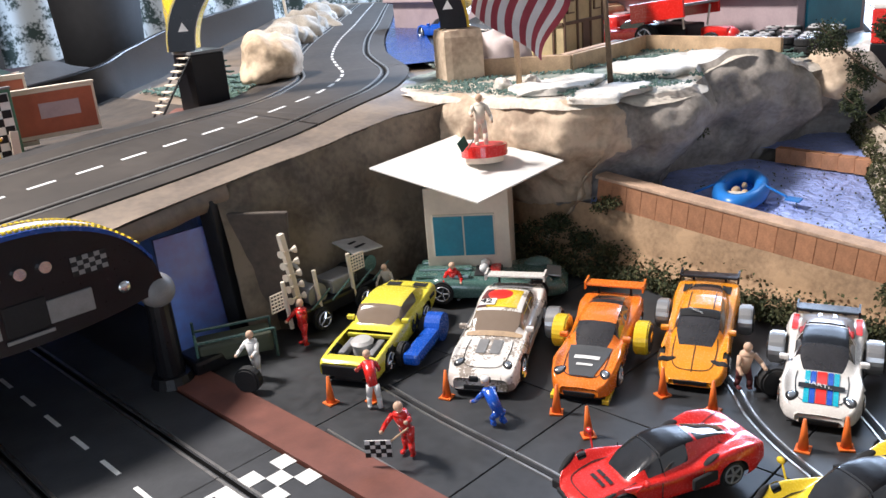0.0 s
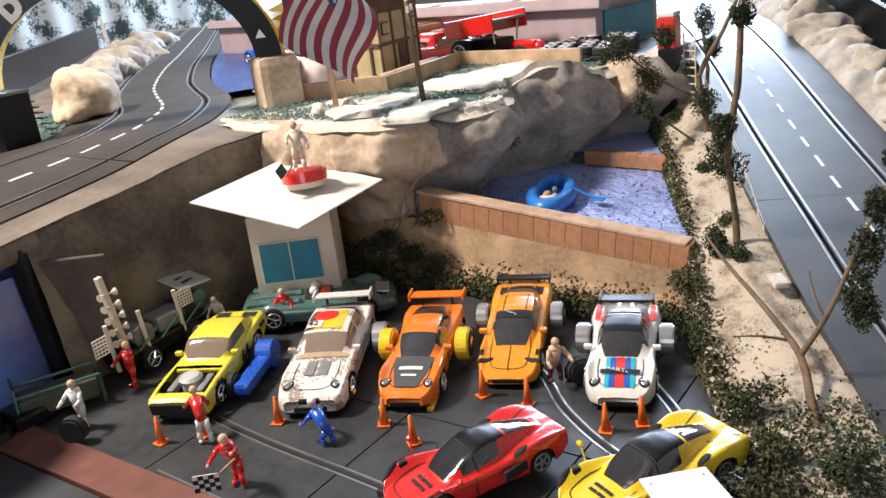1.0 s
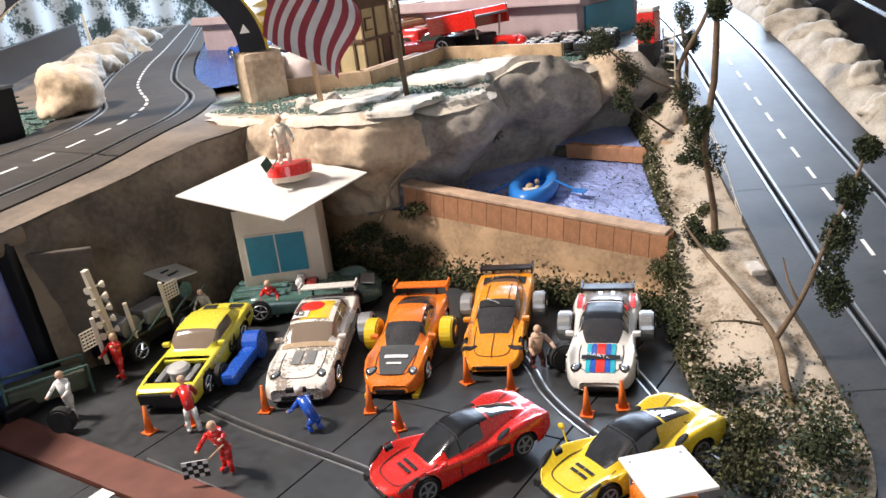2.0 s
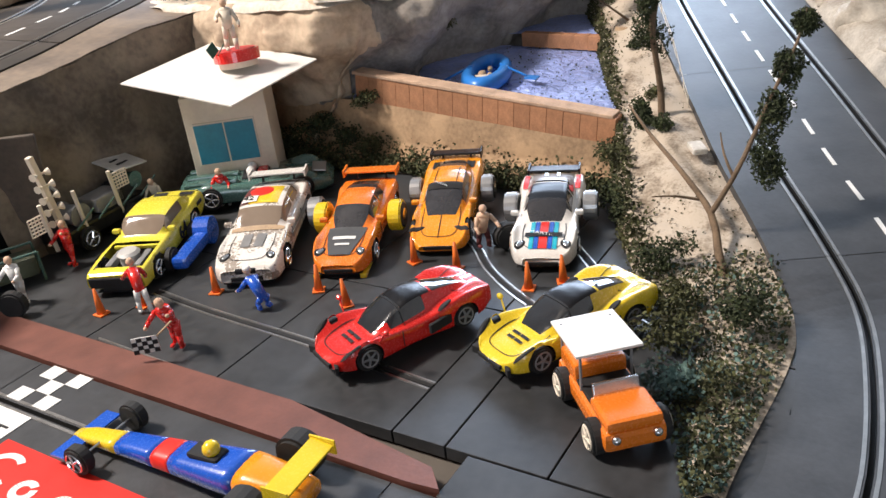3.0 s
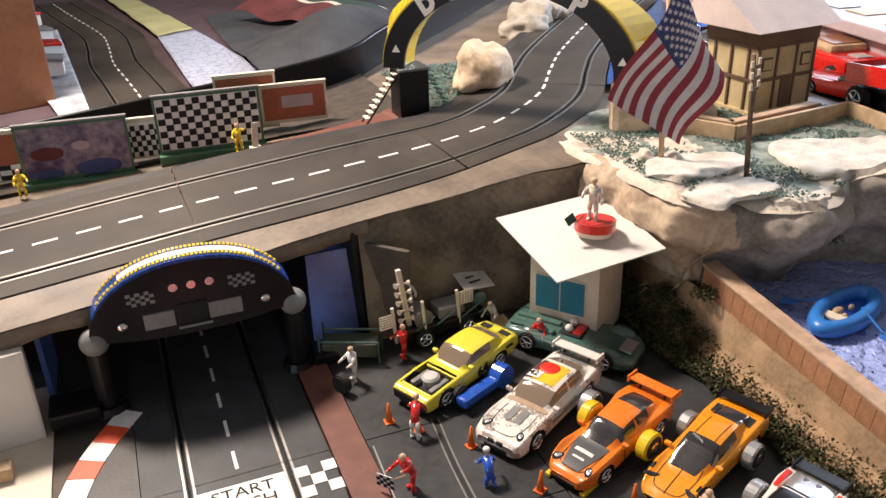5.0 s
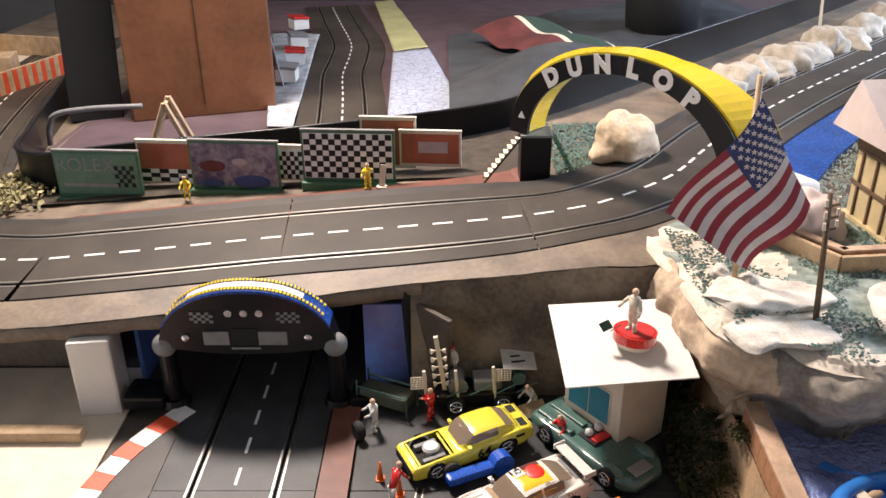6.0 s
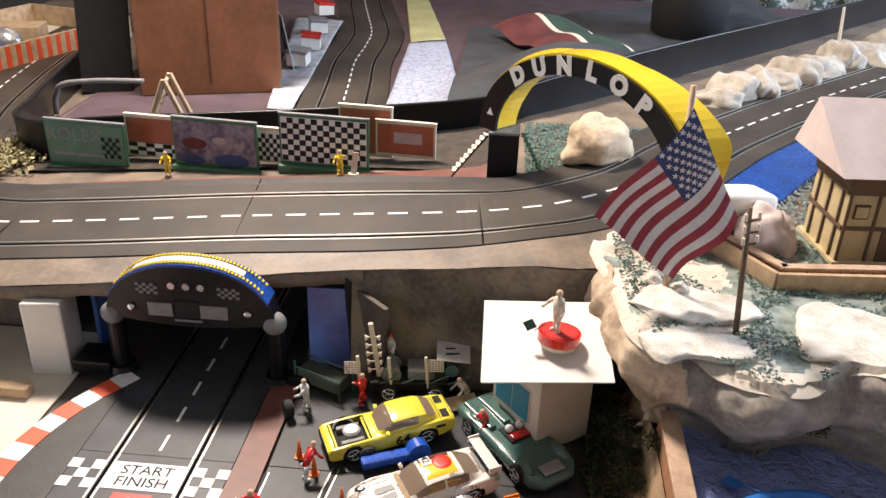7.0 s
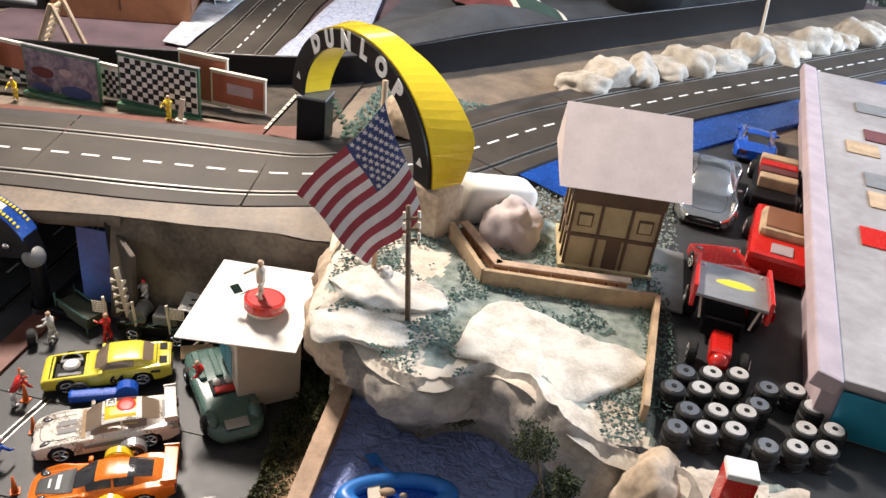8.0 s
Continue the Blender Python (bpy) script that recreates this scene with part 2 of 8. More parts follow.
def race_track(label, points, hw, lane, piece=0.345, first=0.0, scale=1.0, dash=0.031, pitch=0.058, left_border=0.0, right_border=0.0, surface="asphalt"):
    """Two-slot plastic race track along points (x, y, z, bank): pieces with grooves, rails and lane marks."""
    track = thing("race_track", label, "race track", kind="structure")
    line = spline(points)
    _, total = interp(line, [0])
    cuts = [0.0]
    s = first if first > 0 else piece
    while s < total - 0.02:
        cuts.append(s)
        s += piece
    cuts.append(total)
    g, d = 0.0017 * scale, -0.006
    for a, b in zip(cuts, cuts[1:]):
        n = max(2, int((b - a) / 0.02))
        rows, _ = interp(line, np.linspace(a + 0.0005, b - 0.0005, n + 1))
        across = [-hw, -hw, -lane - g, -lane - g, -lane + g, -lane + g, lane - g, lane - g, lane + g, lane + g, hw, hw]
        heights = [-0.012, 0, 0, d, d, 0, 0, d, d, 0, 0, -0.012]
        p = data_part("track_piece", *ribbon(rows, across, heights, [0] * 11)[:2], [M[surface], M["slot"]], track, index=[0, 0, 1, 1, 1, 0, 1, 1, 1, 0, 0] * n)
        rails = [[], []]
        for c in (-lane, lane):
            for sgn in (-1, 1):
                o = c + sgn * (g + 0.0024 * scale)
                w = 0.0011 * scale
                v, f, _ = ribbon(rows, [o - w, o - w, o + w, o + w], [0, 0.0006, 0.0006, 0], [0, 0, 0])
                k = len(rails[0])
                rails[0] += v
                rails[1] += [tuple(i + k for i in q) for q in f]
        data_part("conductor_rails", *rails, M["rail"], p, "thin steel conductor rails")
        marks = [[], []]
        e = a + pitch * 0.25
        while e + dash < b:
            r2, _ = interp(line, np.linspace(e, e + dash, 4))
            v, f, _ = ribbon(r2, [-0.0017 * scale, -0.0017 * scale, 0.0017 * scale, 0.0017 * scale], [0, 0.0004, 0.0004, 0], [0, 0, 0])
            k = len(marks[0])
            marks[0] += v
            marks[1] += [tuple(i + k for i in q) for q in f]
            e += pitch
        if marks[0]:
            data_part("lane_marking", *marks, M["white"], p, "white dashed centre line")
        for w, sgn in ((left_border, 1), (right_border, -1)):
            if w:
                u = [hw + 0.0008, hw + 0.0008, hw + w, hw + w]
                u = u if sgn > 0 else [-q for q in u][::-1]
                data_part("border", *ribbon(rows, u, [-0.01, -0.0004, -0.0004, -0.01], [0, 0, 0])[:2], M["shoulder"], track, "plain grey track border")
    return track


# ---- tracks ----
UPPER = [(-1.0, 2.2, 0.09, 0), (-0.95, 1.6, 0.09, 0), (-0.85, 1.1, 0.092, 0), (-0.75, 0.8, 0.097, 0), (-0.69, 0.56, 0.11, 0.03), (-0.56, 0.42, 0.125, 0.06), (-0.40, 0.355, 0.138, 0.1), (-0.25, 0.352, 0.149, 0.1),
         (0.0, 0.372, 0.166, 0.1), (0.2, 0.380, 0.18, 0.1), (0.345, 0.388, 0.19, 0.06), (0.43, 0.400, 0.197, 0.0), (0.508, 0.435, 0.2, 0), (0.624, 0.537, 0.2, 0),
         (0.72, 0.675, 0.2, 0), (0.82, 0.81, 0.2, 0), (1.046, 1.065, 0.2, 0), (1.36, 1.39, 0.2, 0), (1.9, 1.96, 0.2, 0), (2.3, 2.38, 0.2, 0)]
LOWER = [(0, 0.95, 0, 0), (0, 0.6, 0, 0), (0, 0.3, 0, 0), (0, 0.0, 0, 0), (0, -0.25, 0, 0), (0, -0.43, 0, 0)]
LOWER += [(0.2 + 0.2 * math.cos(a), -0.43 + 0.2 * math.sin(a), 0, 0) for a in (radians(180 + 15 * k) for k in range(1, 7))]
LOWER += [(0.30, -0.622, 0, 0), (0.398, -0.602, 0.005, 0), (0.488, -0.557, 0.022, 0), (0.593, -0.496, 0.044, 0), (0.697, -0.441, 0.065, 0), (0.913, -0.326, 0.108, 0), (1.212, -0.171, 0.168, 0), (1.5, -0.02, 0.2, 0), (2.1, 0.29, 0.21, 0)]
race_track("elevated two-slot black model race track", UPPER, 0.104, 0.066, piece=0.36, first=0.30, scale=1.35, pitch=0.052, dash=0.030, left_border=0.022, surface="worn")
race_track("two-slot black model race track with start line", LOWER, 0.097, 0.0505, first=0.59, scale=1.1)
race_track("second black race track going away behind the fence", [(0.02, 0.93, 0.10, 0), (0.005, 1.156, 0.10, 0), (-0.02, 1.40, 0.10, 0), (-0.045, 1.624, 0.10, 0), (-0.050, 1.85, 0.10, 0), (-0.066, 2.053, 0.10, 0), (-0.14, 2.40, 0.10, 0), (-0.22, 2.78, 0.10, 0)], 0.108, 0.056, scale=1.2, surface="worn")


# start line furniture of the lower straight
def flat(name, poly, z, material, label, h=0.0006, kind="structure", category="marking", parent=None):
    bm = bmesh.new()
    vs = [bm.verts.new((x, y, z)) for x, y in poly]
    f = bm.faces.new(vs)
    if f.normal.z < 0 or sum((b[0] - a[0]) * (b[1] + a[1]) for a, b in zip(poly, poly[1:] + poly[:1])) > 0:
        f.normal_flip()
    r = bmesh.ops.extrude_face_region(bm, geom=[f])
    bmesh.ops.translate(bm, verts=[v for v in r["geom"] if isinstance(v, bmesh.types.BMVert)], vec=(0, 0, h))
    bmesh.ops.recalc_face_normals(bm, faces=bm.faces)
    ob = part(name, bm, material, parent, label)
    if parent is None:
        tagged(ob, "", category, "", kind)
    return ob


def rect(x0, y0, x1, y1):
    return [(x0, y0), (x1, y0), (x1, y1), (x0, y1)]


def words(name, body, size, m, material, parent=None, label="", extrude=0.0002, align="CENTER", sx=1.0, bold=0.0):
    cu = bpy.data.curves.new(name, "FONT")
    cu.body, cu.size, cu.extrude, cu.align_x, cu.align_y = body, size, extrude, align, "CENTER"
    cu.resolution_u = 3
    cu.offset = bold
    tmp = new(name + "_curve", cu)
    me = bpy.data.meshes.new_from_object(tmp.evaluated_get(bpy.context.evaluated_depsgraph_get()))
    bpy.data.objects.remove(tmp)
    me.materials.clear()
    me.materials.append(material)
    ob = new(name, me)
    if parent is not None:
        ob.parent = parent
    ob.matrix_basis = m @ Matrix.Diagonal((sx, 1, 1, 1))
    return tagged(ob, label)


plate = flat("start_finish_plate", rect(-0.045, -0.046, 0.045, 0.0), 0.0002, M["white"], "white start and finish field on the track", category="marking")
words("lettering", "START", 0.022, pose(0, -0.0135, 0.0009), M["blackmatt"], plate, "black capital letters")
words("lettering", "FINISH", 0.022, pose(0, -0.0335, 0.0009), M["blackmatt"], plate, "black capital letters")
for sx in (-1, 1):
    check = thing("checkered_field", "white chequered squares on black track", "marking", kind="structure", group="start line checks")
    for i in range(3):
        for j in range(3):
            if (i + j) % 2 == 0:
                x0 = sx * 0.0765 + (i - 1.5) * 0.0145
                flat("square", rect(x0, -0.048 + j * 0.016, x0 + 0.0145, -0.032 + j * 0.016), 0.0002, M["white"], "", parent=check)
panel = flat("red_logo_panel", rect(-0.025, -0.26, 0.022, -0.052), 0.0002, M["logo_red"], "red panel with white swirl shapes between the slots")
# plain white swirl shapes in place of a brand mark
bm = bmesh.new()
for k in range(5):
    cy = -0.078 - k * 0.036
    r = 0.0165 if k == 0 else 0.0095
    for a in range(20):
        th = radians(50 + a * (280 / 20 if k == 0 else 17))
        th2 = th + radians(15)
        cx = -0.002 if k == 0 else -0.008
        w = 0.0052
        q = [bm.verts.new((cx + rr * math.sin(t2), cy - rr * math.cos(t2) * 1.1, 0.0013)) for rr, t2 in ((r, th), (r, th2), (r - w, th2), (r - w, th))]
        bm.faces.new(q)
bmesh.ops.recalc_face_normals(bm, faces=bm.faces)
part("white_swirl", bm, M["white"], panel, "white rounded swirl shapes")
# brown-red border strip
flat("border_strip", [(0.0995, 0.20), (0.099, -0.34), (0.101, -0.362), (0.116, -0.348), (0.136, -0.22), (0.137, 0.20)], -0.006, M["brownred"], "brown-red ribbed plastic track border", h=0.0085, category="border")
# left border with kerb
arc = spline([(-0.100, 0.150), (-0.128, 0.10), (-0.150, 0.045), (-0.161, -0.03), (-0.165, -0.12), (-0.150, -0.22), (-0.120, -0.30), (-0.10, -0.34)], 0.012)
flat("track_border", [(-0.098, 0.15), (-0.098, -0.34)] + [(p[0], p[1]) for p in arc[::-1]], -0.008, M["shoulder"], "grey plastic border beside the straight", h=0.0078, category="border")
kerb = thing("kerb", "red and white striped kerb along the track border", "kerb", kind="structure")
rows, total = interp([np.append(p, 0) for p in spline([(-0.098, 0.176), (-0.130, 0.125), (-0.155, 0.07), (-0.171, 0.005), (-0.176, -0.08), (-0.168, -0.18), (-0.14, -0.28), (-0.11, -0.35)], 0.01)], np.linspace(0, 0.56, 20))
for i in range(19):
    seg = [np.append(r, 0) for r in rows[i:i + 2]]
    v, f, _ = ribbon(seg, [-0.014, -0.014, 0.014, 0.014], [-0.008, 0.0022, 0.001, -0.008], [0, 0, 0])
    data_part("kerb_block", v, f, M["white"] if i % 2 == 0 else M["curbred"], kerb)


# ---- room and table ----
def slab_box(name, x0, y0, z0, x1, y1, z1, material, label, category, kind="structure", bevel=0.0):
    bm = bmesh.new()
    box(bm, x1 - x0, y1 - y0, z1 - z0, Matrix.Translation(((x0 + x1) / 2, (y0 + y1) / 2, z0)), bevel)
    return tagged(part(name, bm, material, None, label), "", category, "", kind)


slab_box("floor", -3.0, -3.0, -0.88, 4.2, 4.6, -0.80, M["carpet"], "dark carpeted room floor", "floor")
slab_box("ceiling", -3.0, -3.0, 2.05, 4.2, 4.6, 2.15, M["wall_paint"], "plain painted ceiling", "ceiling")
slab_box("wall_west", -3.1, -3.0, -0.8, -3.0, 4.6, 2.05, M["wall_paint"], "plain painted wall", "wall")
slab_box("wall_east", 4.2, -3.0, -0.8, 4.3, 4.6, 2.05, M["wall_paint"], "plain painted wall", "wall")
slab_box("wall_south", -3.0, -3.1, -0.8, 4.2, -3.0, 2.05, M["wall_paint"], "plain painted wall", "wall")
slab_box("wall_north", -3.0, 4.6, -0.8, 4.2, 4.7, 2.05, M["wall_paint"], "plain painted wall", "wall")
slab_box("table_board", -1.4, -0.95, -0.05, 2.6, 3.0, -0.014, M["ply"], "dark board carrying the model race track", "table", bevel=0.003)


def lerp_table(x, table):
    return float(np.interp(x, [a for a, _ in table], [b for _, b in table]))


def nz(x, y, z=0.0, s=30.0, seed=0.0):
    return noise.noise(Vector((x * s + seed, y * s - seed * 1.7, z * s + seed * 0.3)))


def fbm(x, y, z=0.0, s=20.0, seed=0.0):
    return nz(x, y, z, s, seed) + 0.5 * nz(x, y, z, s * 2.1, seed + 5) + 0.25 * nz(x, y, z, s * 4.3, seed + 9)


def grid_sheet(name, nu, nv, f, material, label, category, kind="structure", parent=None, smooth=True):
    verts = [f(i / nu, j / nv) for i in range(nu + 1) for j in range(nv + 1)]
    faces = [(i * (nv + 1) + j, (i + 1) * (nv + 1) + j, (i + 1) * (nv + 1) + j + 1, i * (nv + 1) + j + 1) for i in range(nu) for j in range(nv)]
    ob = data_part(name, verts, faces, material, parent, label, smooth)
    return tagged(ob, "", category, "", kind) if parent is None else ob


# upper deck: a sheet that carries the elevated track
DECK = [(-1.4, 0.07), (-0.75, 0.076), (-0.56, 0.100), (-0.40, 0.112), (0.0, 0.139), (0.345, 0.171), (0.45, 0.184), (2.6, 0.184)]
FRONT = [(-1.4, 0.20), (-0.6, 0.19), (-0.25, 0.188), (0.2, 0.236), (0.53, 0.232), (0.60, 0.30), (0.75, 0.36), (0.85, 0.40), (2.6, 0.42)]

REAR = [(-1.4, 3.0), (-0.70, 3.0), (-0.60, 1.0), (-0.55, 0.77), (-0.48, 0.705), (-0.34, 0.73), (0.0, 0.79), (0.34, 0.865), (0.48, 0.965), (0.7, 1.2), (1.2, 1.74), (1.75, 2.37), (2.6, 3.0)]


def deck_point(u, v):
    x = -1.4 + 4.0 * u
    y0 = lerp_table(x, FRONT)
    y = y0 + (lerp_table(x, REAR) - y0) * v ** 1.5
    return (x, y, lerp_table(x, DECK) + 0.0015 * fbm(x, y, 0, 25))


deck = grid_sheet("upper_deck", 260, 60, deck_point, M["ledge"], "dusty plaster deck under the elevated track", "ground")
# its rough front edge
grid_sheet("deck_edge", 160, 5, lambda u, v: (-1.4 + 1.62 * u, lerp_table(-1.4 + 1.62 * u, FRONT) - 0.004 * math.sin(math.pi * v) - 0.003 * nz(u * 1.6, v * 0.02, 0, 40), lerp_table(-1.4 + 1.62 * u, DECK) + 0.001 - v * (0.020 + 0.004 * nz(u * 1.6, 0, 0, 25))), M["ledge"], "crumbly plaster edge of the deck", "ground")
# brown-red strip along the far side of the straight
mid = [p for p in spline(UPPER) if -0.50 < p[0] < 0.44 and p[1] < 0.7]
mid = [np.array((p[0], p[1], p[2] - 0.001, p[3])) for p in mid]
flat = [np.array((p[0], p[1], lerp_table(p[0], DECK) + 0.0045, 0)) for p in mid]
tagged(data_part("border_strip", *ribbon(flat, [0.112, 0.112, 0.150, 0.190, 0.222, 0.222], [-0.02, 0.002, 0.0, 0.001, 0.0, -0.02], [0] * 5)[:2], M["brownred"], None, "brown-red border strip below the billboards"), "", "border", "", "structure")
LEDGE = [(-0.5, 0.625), (0.0, 0.640), (0.2, 0.625), (0.30, 0.60), (0.40, 0.625)]
# added dark sheet that paints the fence's shadow on the deck
grid_sheet("fence_ledge", 90, 20, lambda u, v: (-0.5 + 0.905 * u, lerp_table(-0.5 + 0.905 * u, LEDGE) + (lerp_table(-0.5 + 0.905 * u, REAR) - 0.004 - lerp_table(-0.5 + 0.905 * u, LEDGE)) * v, lerp_table(-0.5 + 0.905 * u, DECK) + 0.0056 + 0.0015 * fbm(u, v, 0, 12)), M["earth"], "dark sheet painting the fence's shade behind the border strip", "ground")
near = [np.array(p) for p in spline(UPPER) if -1.0 < p[0] < 0.56 and p[1] < 0.75]
edge_in = [ribbon(near[max(0, i - 1):i + 2], [-0.106], [-0.0015], [])[0][min(1, i)] for i in range(len(near))]


def track_ledge(u, v):
    e = edge_in[int(round(u * (len(edge_in) - 1)))]
    y1 = lerp_table(e[0], FRONT) - 0.001
    z1 = lerp_table(e[0], DECK) + 0.003
    y = e[1] + (min(y1, e[1] - 0.004) - e[1]) * v
    return (e[0], y, e[2] + (z1 - e[2]) * v ** 0.8 + 0.0012 * fbm(e[0], y, 0, 30, 4) * min(1, v * 4))


grid_sheet("track_ledge", len(edge_in) - 1, 14, track_ledge, M["ledge"], "dusty plaster ledge beside the elevated straight", "ground")
# retaining wall below the deck
def retaining(u, v):
    x = 0.205 + 0.36 * u
    y = 0.236 - 0.006 * u
    z = (lerp_table(x, DECK) + 0.002) * (1 - v)
    return (x, y - 0.03 * v - 0.005 * fbm(x, z, 0, 18, 3), z)


grid_sheet("retaining_wall", 60, 28, retaining, M["concrete"], "rough grey-brown plaster retaining wall", "wall")
# wing wall beside the tunnel
bm = bmesh.new()
box(bm, 0.008, 0.062, 0.130, pose(0.230, 0.219, 0, 4, 0, 48), 0.002)
tagged(part("tunnel_wing_wall", bm, mat("dark_brown_board", (0.085, 0.066, 0.050), 0.7, 0, 0.5, 22, 0.8), None, "rough brown board beside the tunnel mouth"), "", "wall", "", "structure")
bm = bmesh.new()
box(bm, 0.016, 0.018, 0.150, pose(0.210, 0.236, 0, -3, -3, 20), 0.002)
tagged(part("tunnel_post", bm, M["blackmatt"], None, "matt black post at the tunnel mouth"), "", "wall", "", "structure")
slab_box("tunnel_wall", 0.195, 0.26, -0.014, 0.201, 0.85, 0.135, M["tunnelblue"], "blue paper wall inside the tunnel", "wall")
# the panel's bright blue reflection is painted into its mauve film
slab_box("tunnel_panel", 0.138, 0.246, -0.012, 0.203, 0.250, 0.122, mat("mauve_film_with_blue_reflection", (0.20, 0.38, 0.95), 0.2, 0, 0.4, 9, 0.1, second=(0.20, 0.20, 0.52)), "glossy mauve panel inside the tunnel mouth with painted blue reflection", "wall")
slab_box("tunnel_back", -0.26, 0.86, -0.014, 0.20, 0.87, 0.10, M["tunnelblue"], "blue end wall of the tunnel", "wall")
slab_box("tunnel_inner_wall", -0.19, 0.26, -0.014, -0.184, 0.36, 0.115, M["tunnelblue"], "blue paper wall inside the tunnel", "wall")
# white pillar and the open compartment beside it
bm = bmesh.new()
box(bm, 0.055, 0.06, 0.118, pose(-0.222, 0.205, -0.012, 0, 0, 8), 0.004)
tagged(part("deck_pillar", bm, M["whitecard"], None, "white card pillar under the deck"), "", "pillar", "", "structure")
slab_box("compartment_back", -1.3, 0.30, -0.014, -0.25, 0.306, 0.098, M["ledge"], "tan back wall of the open compartment under the deck", "wall")
slab_box("paper_sheet", -0.75, -0.30, -0.013, -0.185, 0.29, -0.010, M["cream"], "cream paper sheet covering the table", "paper")
slab_box("wood_batten", -0.52, 0.115, -0.010, -0.222, 0.135, 0.006, M["wood"], "pale wooden batten lying on the paper", "batten", kind="", bevel=0.002)

# ---- pit floor: plastic tiles with recessed joints ----
pit = thing("pit_floor", "dark grey plastic pit lane tiles with fine joints", "floor", kind="structure")
ys = [-0.53, -0.415, -0.343, -0.302, -0.14, 0.016, 0.24]
xs = [0.1385, 0.302, 0.60]
for i in range(len(xs) - 1):
    for j in range(len(ys) - 1):
        bm = bmesh.new()
        box(bm, xs[i + 1] - xs[i] - 0.0014, ys[j + 1] - ys[j] - 0.0014, 0.010, Matrix.Translation(((xs[i] + xs[i + 1]) / 2, (ys[j] + ys[j + 1]) / 2, -0.0112)), 0.0005)
        part("tile", bm, M["pittile"], pit)

bm = bmesh.new()
box(bm, 0.039, 0.150, 0.010, Matrix.Translation((0.1178, -0.436, -0.0112)), 0.0005)
part("tile", bm, M["pittile"], pit)


def pit_slot(points):
    line = [np.array((*p, 0.0)) for p in spline([(*p, -0.0010) for p in points], 0.012)]
    s = data_part("slot", *ribbon(line, [-0.0016, -0.0016, 0.0016, 0.0016], [-0.001, 0.0003, 0.0003, -0.001], [0, 0, 0])[:2], M["slot"], pit, "black guide slot")
    for sg in (-1, 1):
        data_part("rail", *ribbon(line, [sg * 0.0040 - 0.0008, sg * 0.0040 - 0.0008, sg * 0.0040 + 0.0008, sg * 0.0040 + 0.0008], [-0.001, 0.0006, 0.0006, -0.001], [0, 0, 0])[:2], M["rail"], pit, "steel rail")


pit_slot([(0.1395, 0.003), (0.134, -0.10), (0.127, -0.20), (0.120, -0.3015)])
pit_slot([(0.222, 0.02), (0.213, -0.06), (0.205, -0.18), (0.192, -0.3015)])
pit_slot([(0.50, -0.10), (0.44, -0.175), (0.40, -0.223), (0.365, -0.255), (0.335, -0.293), (0.310, -0.335)])
pit_slot([(0.50, -0.235), (0.45, -0.29), (0.401, -0.337), (0.372, -0.362), (0.347, -0.386), (0.325, -0.42)])

# ---- cliff, plateau, pond ----
CLIFF = [(0.525, 0.27), (0.538, 0.215), (0.548, 0.165), (0.552, 0.10), (0.562, 0.060), (0.590, 0.026), (0.622, 0.030), (0.655, 0.000), (0.700, -0.022), (0.740, -0.018), (0.785, 0.012), (0.830, -0.022), (0.880, -0.058), (0.930, -0.070), (0.990, -0.085), (1.05, -0.135), (1.12, -0.10)]
cl = spline(CLIFF, 0.006)


M["rim"] = mat("pale_rim_plaster", (0.70, 0.63, 0.53), 0.85, 0, 0.3, 20, 0.9, second=(0.42, 0.36, 0.29), lowhigh=(0.34, 0.54))


def rim_rise(p):
    """The uneven height of the cliff's rim, with one peak."""
    return 0.012 * nz(p[0], p[1], 0, 14, 2) + 0.020 * math.exp(-((p[0] - 0.84) / 0.05) ** 2) + 0.006 * math.exp(-((p[0] - 0.60) / 0.03) ** 2)


def cliff_point(u, v):
    p = cl[int(round(u * (len(cl) - 1)))]
    q0, q1 = cl[max(0, int(round(u * (len(cl) - 1))) - 1)], cl[min(len(cl) - 1, int(round(u * (len(cl) - 1))) + 1)]
    t = (q1 - q0) / (np.linalg.norm(q1 - q0) + 1e-9)
    out = np.array((t[1], -t[0]))
    out = -out if out @ np.array((0.6, -0.9)) < -0.9 else out
    top = 0.196 + rim_rise(p)
    z = top * (1 - v)
    lump = 0.016 * nz(p[0], p[1], z, 13, 1) - 0.010 * abs(nz(p[0], p[1], z, 22, 6)) + 0.007 * fbm(p[0], p[1], z, 38, 4) + 0.013 * nz(p[0], p[1], z * 0.15, 30, 11)
    bulge = 0.010 * math.sin(math.pi * min(1, v * 2.2)) - 0.13 * max(0, v - 0.30)
    o = bulge + lump - 0.012 * max(0, 1 - v * 9)
    return (p[0] + out[0] * o, p[1] + out[1] * o, z + 0.004 * fbm(p[0], p[1], z, 30, 8))


cliff = grid_sheet("cliff", len(cl) - 1, 44, cliff_point, M["rock"], "sculpted tan and grey plaster cliff above the pond", "rock")
cliff.data.materials.append(M["greyrock"])
for p in cliff.data.polygons:
    if p.center.x > 0.612 + 0.03 * nz(p.center.x, p.center.y, p.center.z, 20, 5):
        p.material_index = 1


